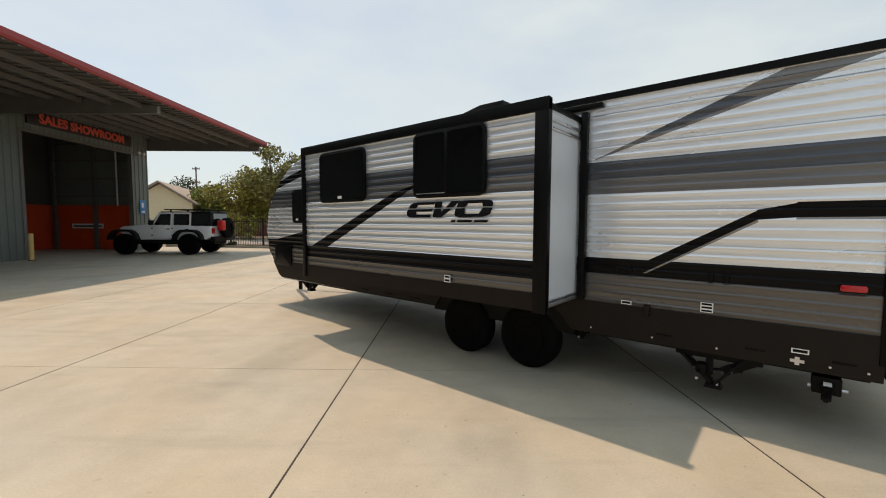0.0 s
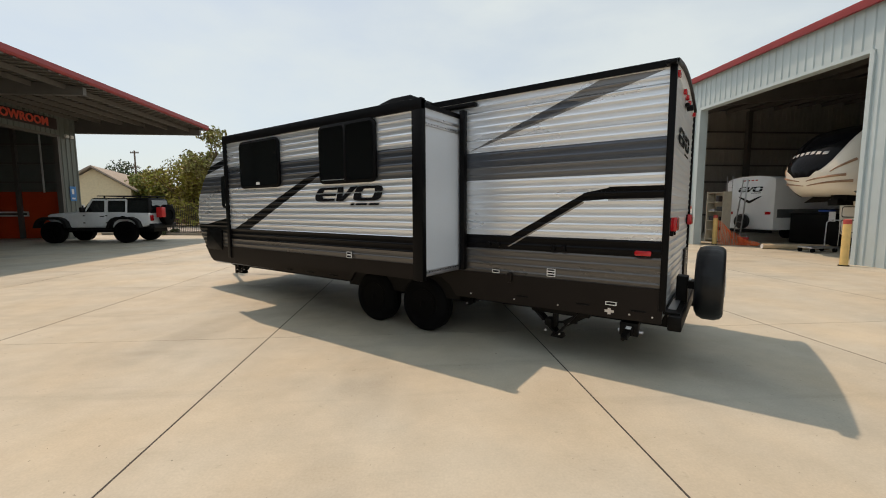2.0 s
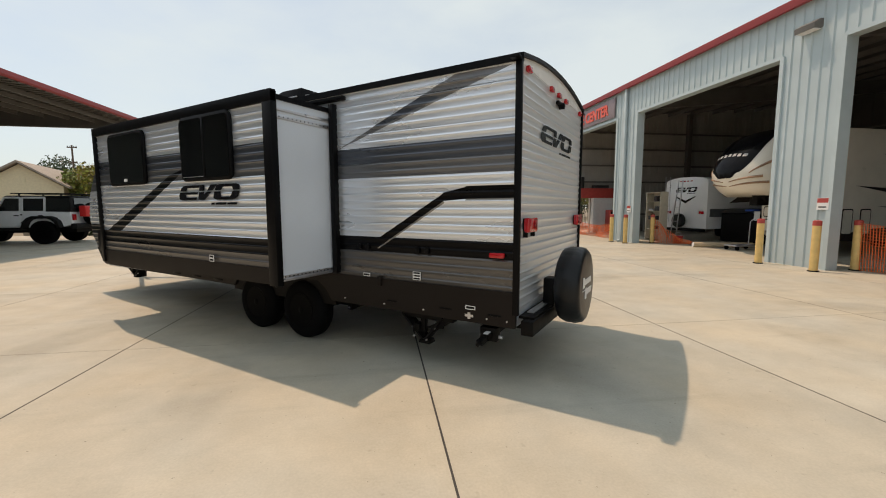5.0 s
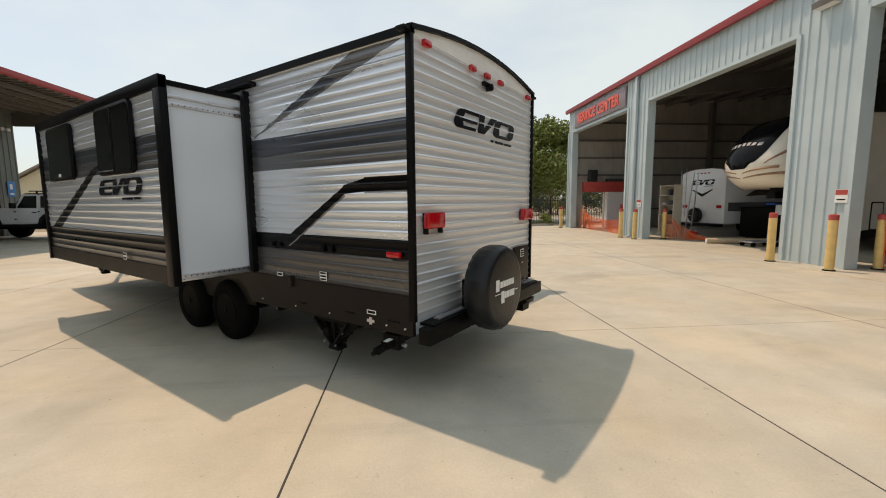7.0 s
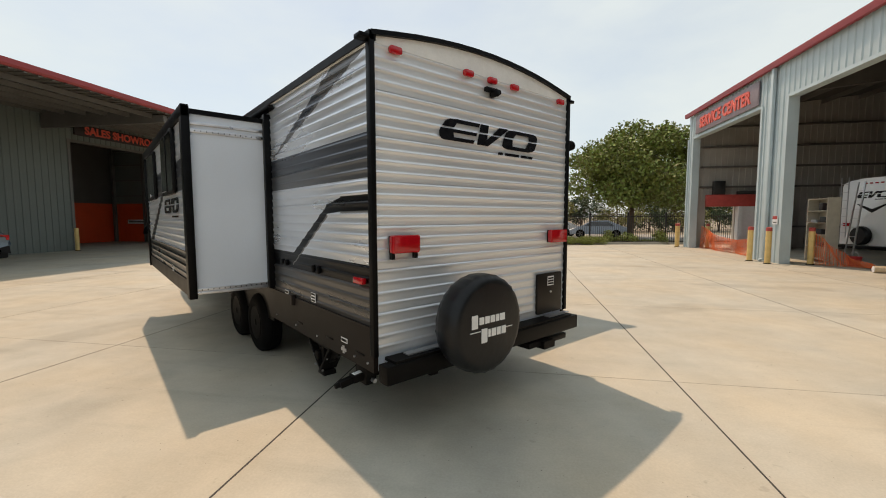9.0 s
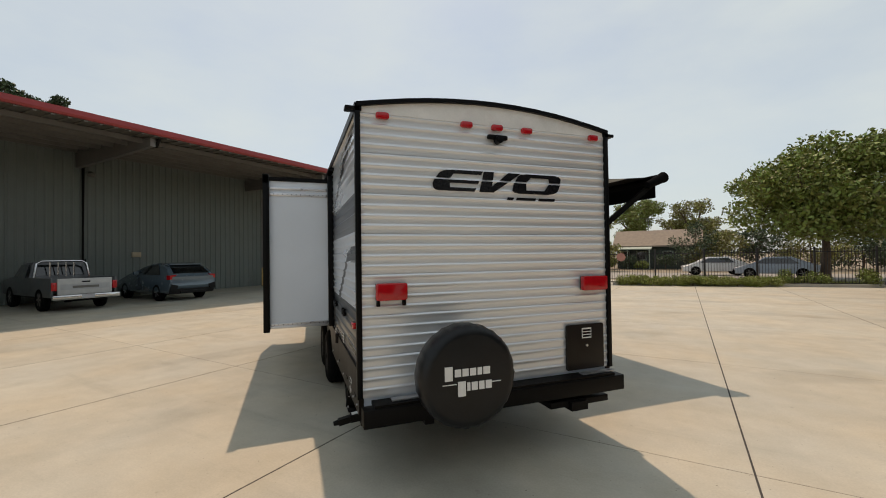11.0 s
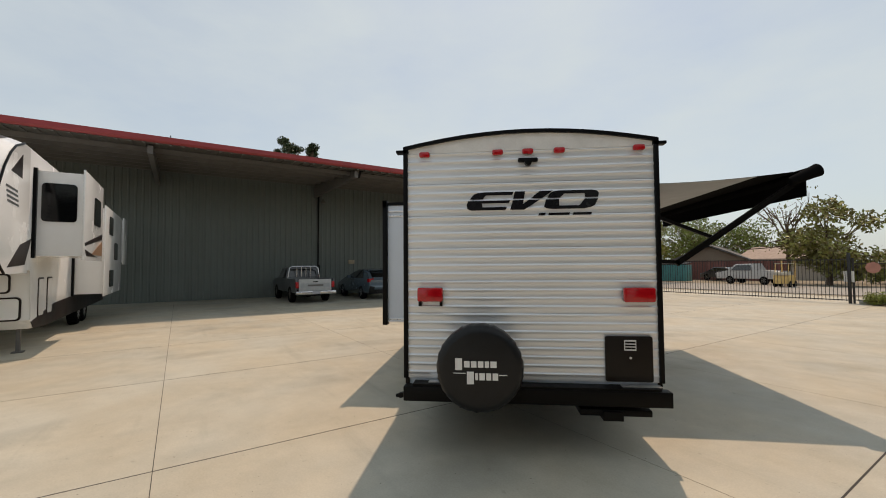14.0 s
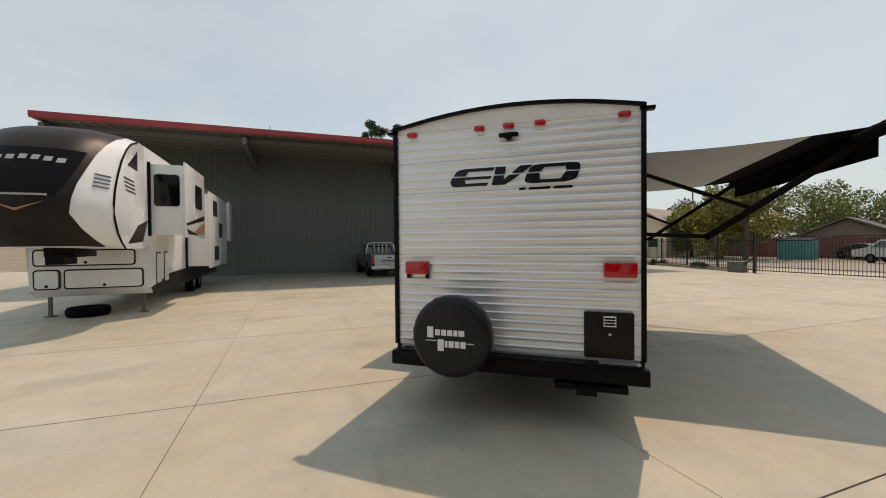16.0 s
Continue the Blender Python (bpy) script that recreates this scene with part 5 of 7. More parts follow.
# blue-grey hatchback
hb = thing("hatchback_car", yard(-14.85, 10.55, 0, 180) @ Matrix.Diagonal((1.12, 1.12, 1.16, 1)), "blue-grey modern hatchback parked against the green wall", "car")
M_HB = mat("blue_grey_paint", (0.10, 0.14, 0.175), 0.25, 0.2, var=0.08, coat=0.9)
part("body", tapered_body(bmesh.new(), [(-0.80, 0.30), (3.35, 0.25), (3.5, 0.5), (3.42, 0.72), (2.5, 0.95), (1.75, 1.05), (1.25, 1.28), (0.75, 1.42), (0.2, 1.45), (-0.25, 1.38), (-0.60, 1.22), (-0.92, 1.02), (-1.02, 0.92), (-1.0, 0.72), (-1.04, 0.58), (-0.95, 0.40)], 0.89, 0.34, 0.08, 0.88), M_HB, hb, "blue-grey painted body shell")
part("rear_window", plate(bmesh.new(), [(-0.90, 0.68, 1.04), (-0.90, -0.68, 1.04), (-0.36, -0.58, 1.345), (-0.36, 0.58, 1.345)], 0.02), M_CARGL, hb)
part("windscreen", plate(bmesh.new(), [(1.70, -0.7, 1.08), (1.70, 0.7, 1.08), (0.95, 0.6, 1.40), (0.95, -0.6, 1.40)], 0.012), M_CARGL, hb)
part("rear_bumper", bmbox(-1.0, -0.85, -0.85, 0.85, 0.28, 0.5, bevel=0.05), M_PLAST, hb, "black lower rear bumper")
part("spoiler", bmbox(-0.48, -0.2, -0.6, 0.6, 1.36, 1.40, bevel=0.012), M_HB, hb)
part("diffuser", bmbox(-1.06, -0.95, -0.5, 0.5, 0.30, 0.40, bevel=0.02), M_PLAST, hb)
part("number_plate", bmbox(-1.0, -0.965, -0.17, 0.17, 0.72, 0.83), mat("blank_plate_pale", (0.5, 0.5, 0.52), 0.5), hb)
for s in (-1, 1):
    lampc = slab(bmesh.new(), [(s * 0.87, 0.82), (s * 0.87, 0.98), (s * 0.62, 1.0), (s * 0.66, 0.95), (s * 0.78, 0.92), (s * 0.80, 0.84)], "x", -1.03, -0.78)
    part("tail_lamp", lampc, M_REDL, hb, "red hooked tail lamp")
    part("bumper_vent", slab(bmesh.new(), [(s * 0.86, 0.42), (s * 0.84, 0.66), (s * 0.58, 0.60), (s * 0.64, 0.44)], "x", -1.06, -0.90), M_PLAST, hb, "black bumper vent")
    q = [(-0.3, s * 0.875, 0.99), (1.55, s * 0.86, 1.0), (0.85, s * 0.735, 1.34), (0.1, s * 0.72, 1.38)]
    part("side_window", plate(bmesh.new(), q if s < 0 else q[::-1]), M_CARGL, hb)
    part("mirror", bmbox(1.4, 1.56, s * 0.98 - 0.1, s * 0.98 + 0.08, 0.98, 1.12, bevel=0.03), M_HB, hb)
    for xw in (0.0, 2.68):
        wheel(hb, xw, s * 0.87, 0.325, 0.22, M_ALU, 5)


# ---- white fifth-wheel trailer beside the showroom ----
M_RVW = mat("white_gelcoat", (0.82, 0.83, 0.83), 0.25, var=0.05, scale=1.2, coat=0.4)
M_RVD = mat("dark_front_cap", (0.022, 0.017, 0.0165), 0.4, var=0.15, scale=2, spec=0.15)
M_RVB = mat("black_cap_window", (0.005, 0.005, 0.006), 0.12, var=0.1, scale=2, spec=0.12)
M_NAME = mat("silver_name_mark", (0.34, 0.34, 0.34), 0.4, var=0.05)
M_BRZ = mat("bronze_decal", (0.28, 0.17, 0.10), 0.35, var=0.25, scale=4)
M_RVG = mat("grey_decal", (0.12, 0.13, 0.14), 0.35, var=0.15)


def fifth_wheel(m, label, body_mat, length, decal, low=1.8):
    """Nose towards +x at x = 0, the lower front wall at x = -3.4, left side on +y."""
    rv = thing("fifth_wheel_trailer", m, label, "fifth-wheel trailer")
    W = 1.25
    part("body", slab(bmesh.new(), [(-3.02, 0.72), (-3.0, low + 0.02), (-1.9, low + 0.02), (-1.9, 3.6), (-2.6, 4.38), (-length, 4.3), (-length, 0.75), (-4.2, 0.5), (-3.25, 0.52)], "y", -W, W, bevel=0.05), body_mat, rv, "smooth white side walls and roof")
    n = 16
    rise = lambda z: low + (z - 1.8) * (4.42 - low) / 2.62
    # side profile of the cap (z, x) and how far its corners sweep back
    secs = [(1.80, -0.62), (1.95, -0.38), (2.15, -0.18), (2.45, -0.02), (2.75, 0.0), (3.05, -0.07), (3.4, -0.24), (3.75, -0.47), (4.05, -0.76), (4.25, -1.05), (4.42, -1.55)]
    secs = [(rise(z), x) for z, x in secs]
    front = lambda z, x, g, off=0.0: (x + off - 0.78 * abs(g) ** 2.6, (W + 0.006) * g, z - 0.07 * abs(g) ** 4)
    cap_bm = bmesh.new()
    rows = [[cap_bm.verts.new(front(z, x, k / n * 2 - 1)) for k in range(n + 1)] for z, x in secs]
    back = [[cap_bm.verts.new((-2.7, r[0].co.y, r[0].co.z)), cap_bm.verts.new((-2.7, r[-1].co.y, r[-1].co.z))] for r in rows]
    for i in range(len(rows) - 1):
        a, b = rows[i], rows[i + 1]
        for k in range(n):
            cap_bm.faces.new((a[k], a[k + 1], b[k + 1], b[k]))
        cap_bm.faces.new((back[i][0], a[0], b[0], back[i + 1][0]))
        cap_bm.faces.new((a[n], back[i][1], back[i + 1][1], b[n]))
    cap_bm.faces.new(rows[0][::-1] + [back[0][0], back[0][1]])
    cap_bm.faces.new(rows[-1] + [back[-1][1], back[-1][0]])
    cap = part("front_cap", cap_bm, body_mat, rv, "moulded front cap with a dark wraparound panel", 40)

    def skin(lo, widths, off):
        bm = bmesh.new()
        rr = [[bm.verts.new(front(z, x, f * (k / n * 2 - 1), off)) for k in range(n + 1)] for (z, x), f in zip(secs[lo:], widths)]
        for p, q in zip(rr, rr[1:]):
            for k in range(n):
                bm.faces.new((p[k], p[k + 1], q[k + 1], q[k]))
        return bm

    if decal:
        part("dark_panel", skin(0, (0.80, 0.74, 0.66, 0.57, 0.60, 0.64, 0.70, 0.75, 0.80, 0.84, 0.86), 0.012), M_RVD, cap, "satin dark front panel", 60)
        part("dark_window", skin(4, (0.42, 0.54, 0.62, 0.66), 0.02), M_RVB, cap, "black glossy upper band", 60)
    else:
        part("dark_panel", skin(3, (0.22, 0.50, 0.62, 0.67, 0.69, 0.69, 0.67, 0.62), 0.012), M_RVB, cap, "black front window panel", 60)
        for z0, z1, x0, x1 in ((2.30, 2.52, 0.10, 0.84), (2.12, 2.30, 0.05, 0.90), (2.62, 3.1, 0.62, 0.92)):
            for sd in (-1, 1):
                pts = [Vector(front(rise(z0 + (z1 - z0) * f), np.interp(rise(z0 + (z1 - z0) * f), [q[0] for q in secs], [q[1] for q in secs]), sd * (x0 + (x1 - x0) * f), 0.004)) for f in np.linspace(0, 1, 9)]
                part("lip_stripe", tube(bmesh.new(), pts, 0.016, 6, 0.05), M_BRZ, cap, "bronze stripe round the lower lip")
    for k in range(7):
        y = -0.63 + k * 0.185
        g = y / W
        bm = bmesh.new()
        at = lambda z: np.interp(z, [q[0] for q in secs], [q[1] for q in secs])
        for off in (0.012, 0.03):
            c = [(y, 3.49), (y + 0.12, 3.49), (y + 0.13, 3.59), (y + 0.01, 3.59)]
            bm.faces.new([bm.verts.new(front(z - 0.12 * abs(g), at(z - 0.12 * abs(g)), v / W, off)) for v, z in c])
        part("name_bar", bm, M_NAME, cap)
    if decal:
        part("chevron", slab(bmesh.new(), [(-0.42, 2.66), (0.0, 2.47), (0.42, 2.66), (0.3, 2.62), (0.0, 2.52), (-0.3, 2.62)], "x", -0.03, 0.026), M_BRZ, cap)
        part("model_bar", slab(bmesh.new(), [(-0.45, 2.76), (0.45, 2.76), (0.45, 2.80), (-0.45, 2.80)], "x", -0.05, 0.024), M_NAME, cap)
    for s in (-1, 1):
        seam = [Vector(front(z, x, 0.985 * s, -0.01)) + Vector((0, s * 0.012, 0)) for z, x in secs]
        part("cap_seam", tube(bmesh.new(), seam, 0.022, 6), M_BLACK, cap, "black seam along the cap")
        for k in range(4):
            part("stripe", slab(bmesh.new(), [(-1.95 - k * 0.03, 3.3 - k * 0.09), (-1.3 - k * 0.03, 3.33 - k * 0.09), (-1.32 - k * 0.03, 3.37 - k * 0.09), (-1.95 - k * 0.03, 3.34 - k * 0.09)], "y", s * W, s * (W + 0.012)), M_RVG, cap)
        part("cap_decal", slab(bmesh.new(), [(-2.2, 3.62), (-1.55, 3.66), (-2.2, 4.1)], "y", s * W, s * (W + 0.012)), M_RVD, cap)
        if decal:
            for k in range(4):
                z = 3.32 - k * 0.085
                xs = np.interp(z, [q[0] for q in secs], [q[1] for q in secs])
                pts = [Vector(front(z, xs, s * g, 0.014)) for g in (0.79, 0.84, 0.89, 0.94)]
                part("front_stripe", tube(bmesh.new(), pts, 0.016, 6), M_RVG, cap)
        part("side_band", slab(bmesh.new(), [(-2.5, 1.9), (-1.5, 1.85), (-2.2, 2.3), (-2.9, 2.45)], "y", s * W, s * (W + 0.012)), M_RVD, cap)
        part("skirt_band", slab(bmesh.new(), [(-length, 0.5), (-4.2, 0.48), (-3.3, 0.52), (-3.1, 0.68), (-5.0, 0.95), (-length, 1.15)], "y", s * W - 0.003, s * W + 0.008), M_RVD, rv)
        for x0, x1, z0, z1 in ((-4.0, -3.55, 0.72, 1.62), (-4.75, -4.3, 0.72, 1.62)):
            door = part("compartment_door", slab(bmesh.new(), rounded(x0, x1, z0, z1, 0.06), "y", s * W - 0.004, s * W + 0.012), M_RVD, rv, "white compartment door in a dark frame")
            part("door_panel", slab(bmesh.new(), rounded(x0 + 0.04, x1 - 0.04, z0 + 0.04, z1 - 0.04, 0.05), "y", s * W + 0.0, s * W + 0.02), body_mat, door)
        for xw in (-8.6, -9.6):
            wheel(rv, xw, s * 1.18, 0.4, 0.24, M_ALU, 8)
        part("landing_leg", box(bmbox(-3.44, -3.37, s * 1.0 - 0.035, s * 1.0 + 0.035, 0.03, 0.7), -3.5, -3.3, s * 1.0 - 0.09, s * 1.0 + 0.09, 0.0, 0.03), M_STEEL, rv, "grey landing leg")
    for z0, z1, y0, y1 in ((1.3, 1.72, -1.15, 0.95), (0.72, 1.22, -0.55, 1.12), (0.72, 1.22, -1.15, -0.62)):
        hd = part("front_hatch", slab(bmesh.new(), rounded(y0, y1, z0, z1, 0.08), "x", -3.012, -2.985), M_RVD, rv, "white front hatch in a dark frame")
        part("hatch_panel", slab(bmesh.new(), rounded(y0 + 0.035, y1 - 0.035, z0 + 0.035, z1 - 0.035, 0.06), "x", -3.0, -2.975), body_mat, hd)
        part("latch", bmbox(-2.98, -2.96, (y0 + y1) / 2 - 0.03, (y0 + y1) / 2 + 0.03, z0 + 0.06, z0 + 0.12), M_BLACK, hd)
    part("pin_box", box(bmbox(-2.6, -1.5, -0.28, 0.28, low - 0.25, low + 0.04, bevel=0.03), -1.9, -1.3, -0.16, 0.16, low - 0.4, low - 0.18), M_BLACKM, rv, "black king-pin box")
    return rv


def rv_slide(rv, x0, x1, z0, z1, out, body_mat, windows, end_window=False, decal=False):
    y0, y1 = 1.25, 1.25 + out
    s = part("slide_out", bmbox(x0 + 0.05, x1 - 0.05, y0 - 0.05, y1 - 0.03, z0 + 0.04, z1 - 0.04), body_mat, rv, "white slide-out room")
    part("slide_face", bmbox(x0, x1, y1 - 0.04, y1, z0 - 0.04, z1 + 0.05, bevel=0.01), body_mat, s)
    part("slide_seal", bmbox(x1 - 0.02, x1 + 0.06, y0, y0 + 0.06, z0, z1), M_BLACK, s, "black slide seal")
    for a, b, c, d in windows:
        part("window", slab(bmesh.new(), rounded(a, b, c, d, 0.08), "y", y1 - 0.002, y1 + 0.02), M_GLASSD, s, "dark slide window")
    if end_window:
        part("window", slab(bmesh.new(), rounded(y0 + 0.12, y1 - 0.14, z0 + 0.8, z1 - 0.3, 0.08), "x", x1 - 0.06, x1 - 0.03), M_GLASSD, s, "dark slide end window")
    if decal:
        for k, (pts, mt) in enumerate((([(x0 + 0.1, z0 + 0.55), (x0 + 0.1, z0 + 0.7), (x1 - 0.1, z0 + 0.35), (x1 - 0.1, z0 + 0.28)], M_RVD), ([(x0 + 0.1, z0 + 0.1), (x0 + 0.1, z0 + 0.5), (x1 - 0.9, z0 + 0.1)], M_BRZ), ([(x0 + 0.9, z0 + 0.05), (x1 - 0.3, z0 + 0.05), (x1 - 0.1, z0 + 0.2)], M_RVD))):
            part("decal", slab(bmesh.new(), pts, "y", y1 - 0.002, y1 + 0.008), mt, s)
    return s


DU = yard(-2.4, -2.87)
dur = fifth_wheel(DU, "large white fifth-wheel trailer with dark front cap and open slide-outs", M_RVW, 13.2, True)
rv_slide(dur, -5.6, -3.0, 2.05, 4.0, 0.85, M_RVW, [(-5.1, -4.2, 2.9, 3.6)], True, True)
rv_slide(dur, -11.2, -7.0, 1.0, 3.7, 0.75, M_RVW, [(-8.6, -7.8, 2.9, 3.5), (-9.9, -9.1, 2.1, 2.7), (-8.9, -8.0, 1.2, 1.75)])
rv_slide(dur, -13.2, -11.9, 2.0, 3.8, 0.75, M_RVW, [])
ob = thing("loose_tyre", yard(-5.7, -3.05), "black tyre lying flat on the concrete below the trailer", "tyre")
part("tyre", lathe(bmesh.new(), [(0.24, 0.02), (0.42, 0.0), (0.46, 0.06), (0.46, 0.17), (0.42, 0.23), (0.25, 0.21)], "z", (0, 0, 0), 30), M_RUBBER, ob)

# ---- inside the service building ----
M_BEIGE = mat("beige_gelcoat", (0.76, 0.72, 0.63), 0.3, var=0.08, scale=1.5, coat=0.4)
sol = fifth_wheel(yard(13.95, 12.55, 0, 180), "beige fifth-wheel trailer with a dark front window inside the bay", M_BEIGE, 12.0, False, 2.15)
for x0, z0, w in ((-9.5, 3.1, 4.5), (-9.0, 2.0, 5.0), (-10.5, 1.3, 5.5)):
    part("swoosh", slab(bmesh.new(), [(x0, z0), (x0 + w * 0.6, z0 + 0.1), (x0 + w, z0 + 0.42), (x0 + w * 0.55, z0 + 0.3), (x0, z0 + 0.22)], "y", 1.248, 1.258), M_RVD, sol, "dark painted swoosh")
part("swoosh", slab(bmesh.new(), [(-2.6, 1.95), (-1.0, 1.9), (-0.6, 2.2), (-1.6, 2.3)], "y", 1.25, 1.262), M_RVG, sol, "grey painted swoosh")
t2 = thing("travel_trailer", yard(17.25, 18.4, 0, 10), "white travel trailer with a spare wheel standing in the service bay", "travel trailer")
rear = [(-1.22, 0.62), (1.22, 0.62), (1.22, 2.95), (1.16, 3.06), (0.9, 3.15), (0.4, 3.21), (-0.4, 3.21), (-0.9, 3.15), (-1.16, 3.06), (-1.22, 2.95)]
part("body", slab(bmesh.new(), rear, "x", 0, 7.5, bevel=0.03), M_RVW, t2, "white body with an arched roof")
for k in range(4):
    part("roof_lamp", bmbox(-0.03, 0.01, -0.36 + k * 0.2, -0.26 + k * 0.2, 2.98, 3.03, bevel=0.008), M_REDL, t2)
badge(-0.6, 2.45, 1.2, 0.24, lambda bm, pts, t: slab(bm, [(-p[0], p[1]) for p in pts], "x", -0.006 - t, 0.01), t2, part)
part("chevron", slab(bmesh.new(), [(-0.6, 2.22), (-0.5, 2.22), (0.0, 2.02), (0.5, 2.22), (0.6, 2.22), (0.1, 1.93), (0.0, 1.88), (-0.1, 1.93)], "x", -0.006, 0.01), M_DECAL, t2)
part("side_band", bmbox(0.2, 7.4, -1.23, -1.21, 1.2, 1.6), M_RVG, t2)
part("spare_wheel", lathe(bmesh.new(), [(0.02, -0.13), (0.3, -0.13), (0.36, -0.06), (0.36, 0.08), (0.3, 0.1)], "x", (-0.15, 0.22, 1.0), 24), M_VINYL, t2, "black covered spare wheel")
part("bumper", bmbox(-0.14, 0.0, -1.2, 1.2, 0.48, 0.6, bevel=0.01), M_BLACKM, t2)
for s in (-1, 1):
    part("tail_lamp", bmbox(-0.04, 0.0, s * 0.95 - 0.12, s * 0.95 + 0.12, 1.35, 1.48), M_REDL, t2)
    for xw in (4.0, 4.9):
        wheel(t2, xw, s * 1.15, 0.36, 0.22, M_STEEL, 6)
ld = part("ladder", tube(bmesh.new(), [(-0.12, 0.85, 0.9), (-0.12, 0.85, 3.3)], 0.02, 6), M_ALU, t2, "aluminium rear ladder")
part("stile", tube(bmesh.new(), [(-0.12, 1.15, 0.9), (-0.12, 1.15, 3.3)], 0.02, 6), M_ALU, ld)
for k in range(7):
    part("rung", tube(bmesh.new(), [(-0.12, 0.85, 1.1 + k * 0.32), (-0.12, 1.15, 1.1 + k * 0.32)], 0.014, 6), M_ALU, ld)

bx = thing("cargo_box", yard(18.9, 16.0, 0, 6), "black covered cargo box standing below the trailer nose", "cargo box")
part("body", bmbox(-0.9, 1.2, -1.15, 0.9, 0.08, 1.42, bevel=0.04), M_BLACKM, bx)
part("cover", slab(bmesh.new(), [(-1.0, 1.42), (-0.4, 1.62), (0.5, 1.60), (1.25, 1.44)], "y", -1.2, 0.95, bevel=0.02), M_VINYL, bx, "folded black vinyl cover")
part("cloth", bmbox(-1.02, -0.5, -0.75, -0.35, 1.50, 1.58, bevel=0.03), mat("blue_cloth", (0.03, 0.09, 0.42), 0.8), bx, "blue cloth")
part("paper", bmbox(-1.04, -1.03, -1.05, -0.8, 1.1, 1.5), M_WHITE, bx, "hanging white sheet")
sh = thing("shelf_unit", yard(15.6, 18.35), "tall cream shelf unit with boxes standing in the bay", "shelf")
M_CREAM = mat("cream_metal", (0.56, 0.52, 0.42), 0.5, var=0.1)
for y in (-0.55, 0.5):
    part("side_panel", bmbox(-0.2, 0.2, y, y + 0.05, 0, 2.45), M_CREAM, sh)
part("back_panel", bmbox(0.2, 0.22, -0.55, 0.55, 0, 2.45), M_CREAM, sh)
for k in range(6):
    part("shelf", bmbox(-0.2, 0.2, -0.52, 0.52, 0.1 + k * 0.46, 0.13 + k * 0.46), M_CREAM, sh)
for k, (y, z, w, h, c) in enumerate(((-0.2, 0.59, 0.5, 0.16, (0.03, 0.03, 0.03)), (0.1, 1.05, 0.6, 0.2, (0.02, 0.02, 0.025)), (0.25, 1.51, 0.3, 0.1, (0.4, 0.4, 0.42)), (-0.1, 1.97, 0.2, 0.28, (0.04, 0.03, 0.03)), (-0.25, 1.51, 0.35, 0.22, (0.03, 0.03, 0.03)))):
    ob = thing("storage_box", yard(15.6, 18.35, z), "dark plastic box on the cream shelf", "box", "boxes on the shelf")
    part("box_body", bmbox(-0.15, 0.15, y - w / 2, y + w / 2, 0, h, bevel=0.015), mat("box_plastic", c, 0.5), ob)
st = thing("step_ladder", yard(16.0, 17.6), "aluminium step ladder leaning beside the shelf", "ladder")
for y in (-0.2, 0.2):
    part("stile", bar(bmesh.new(), (0.0, y, 0.0), (0.3, y * 0.7, 3.0), 0.05, 0.03), M_ALU, st)
for k in range(8):
    f = (k + 1) / 9
    part("rung", bar(bmesh.new(), (0.3 * f, -0.2 + 0.06 * f, 3.0 * f), (0.3 * f, 0.2 - 0.06 * f, 3.0 * f), 0.05, 0.02), M_ALU, st)
bk = thing("bucket", yard(15.6, 16.7), "red plastic bucket on the bay floor", "bucket")
part("pail", lathe(bmesh.new(), [(0.17, 0.0), (0.21, 0.34), (0.2, 0.34), (0.16, 0.03)], "z", (0, 0, 0), 18), mat("red_plastic", (0.5, 0.03, 0.03), 0.4), bk)
part("handle", tube(bmesh.new(), [(0, -0.2, 0.33), (0, -0.12, 0.5), (0, 0.12, 0.5), (0, 0.2, 0.33)], 0.01, 6), M_ALU, bk)
tb = thing("cardboard_tube", yard(14.85, 14.85), "long tan tube lying on the bay floor", "tube")
part("tube", tube(bmesh.new(), [(0, 0, 0.11), (2.1, -0.75, 0.11)], 0.11, 14), mat("tan_tube", (0.5, 0.4, 0.27), 0.7), tb)
part("end_plug", tube(bmesh.new(), [(-0.02, 0.007, 0.11), (0.03, -0.01, 0.11)], 0.095, 14), M_WHITE, tb)
cr = thing("hand_cart", yard(15.9, 13.6), "low steel cart with a bent handle in the bay", "cart")
part("deck", bmbox(-0.5, 0.6, -0.3, 0.3, 0.15, 0.2, bevel=0.01), M_ALU, cr)
part("handle", tube(bmesh.new(), [(0.6, -0.25, 0.18), (0.62, -0.25, 1.1), (0.7, -0.2, 1.2), (0.7, 0.2, 1.2), (0.62, 0.25, 1.1), (0.6, 0.25, 0.18)], 0.02, 8), M_ALU, cr)
for x in (-0.4, 0.5):
    for y in (-0.25, 0.25):
        part("caster", lathe(bmesh.new(), [(0.03, -0.03), (0.08, -0.03), (0.08, 0.03), (0.03, 0.03)], "y", (x, y, 0.08), 14), M_RUBBER, cr)


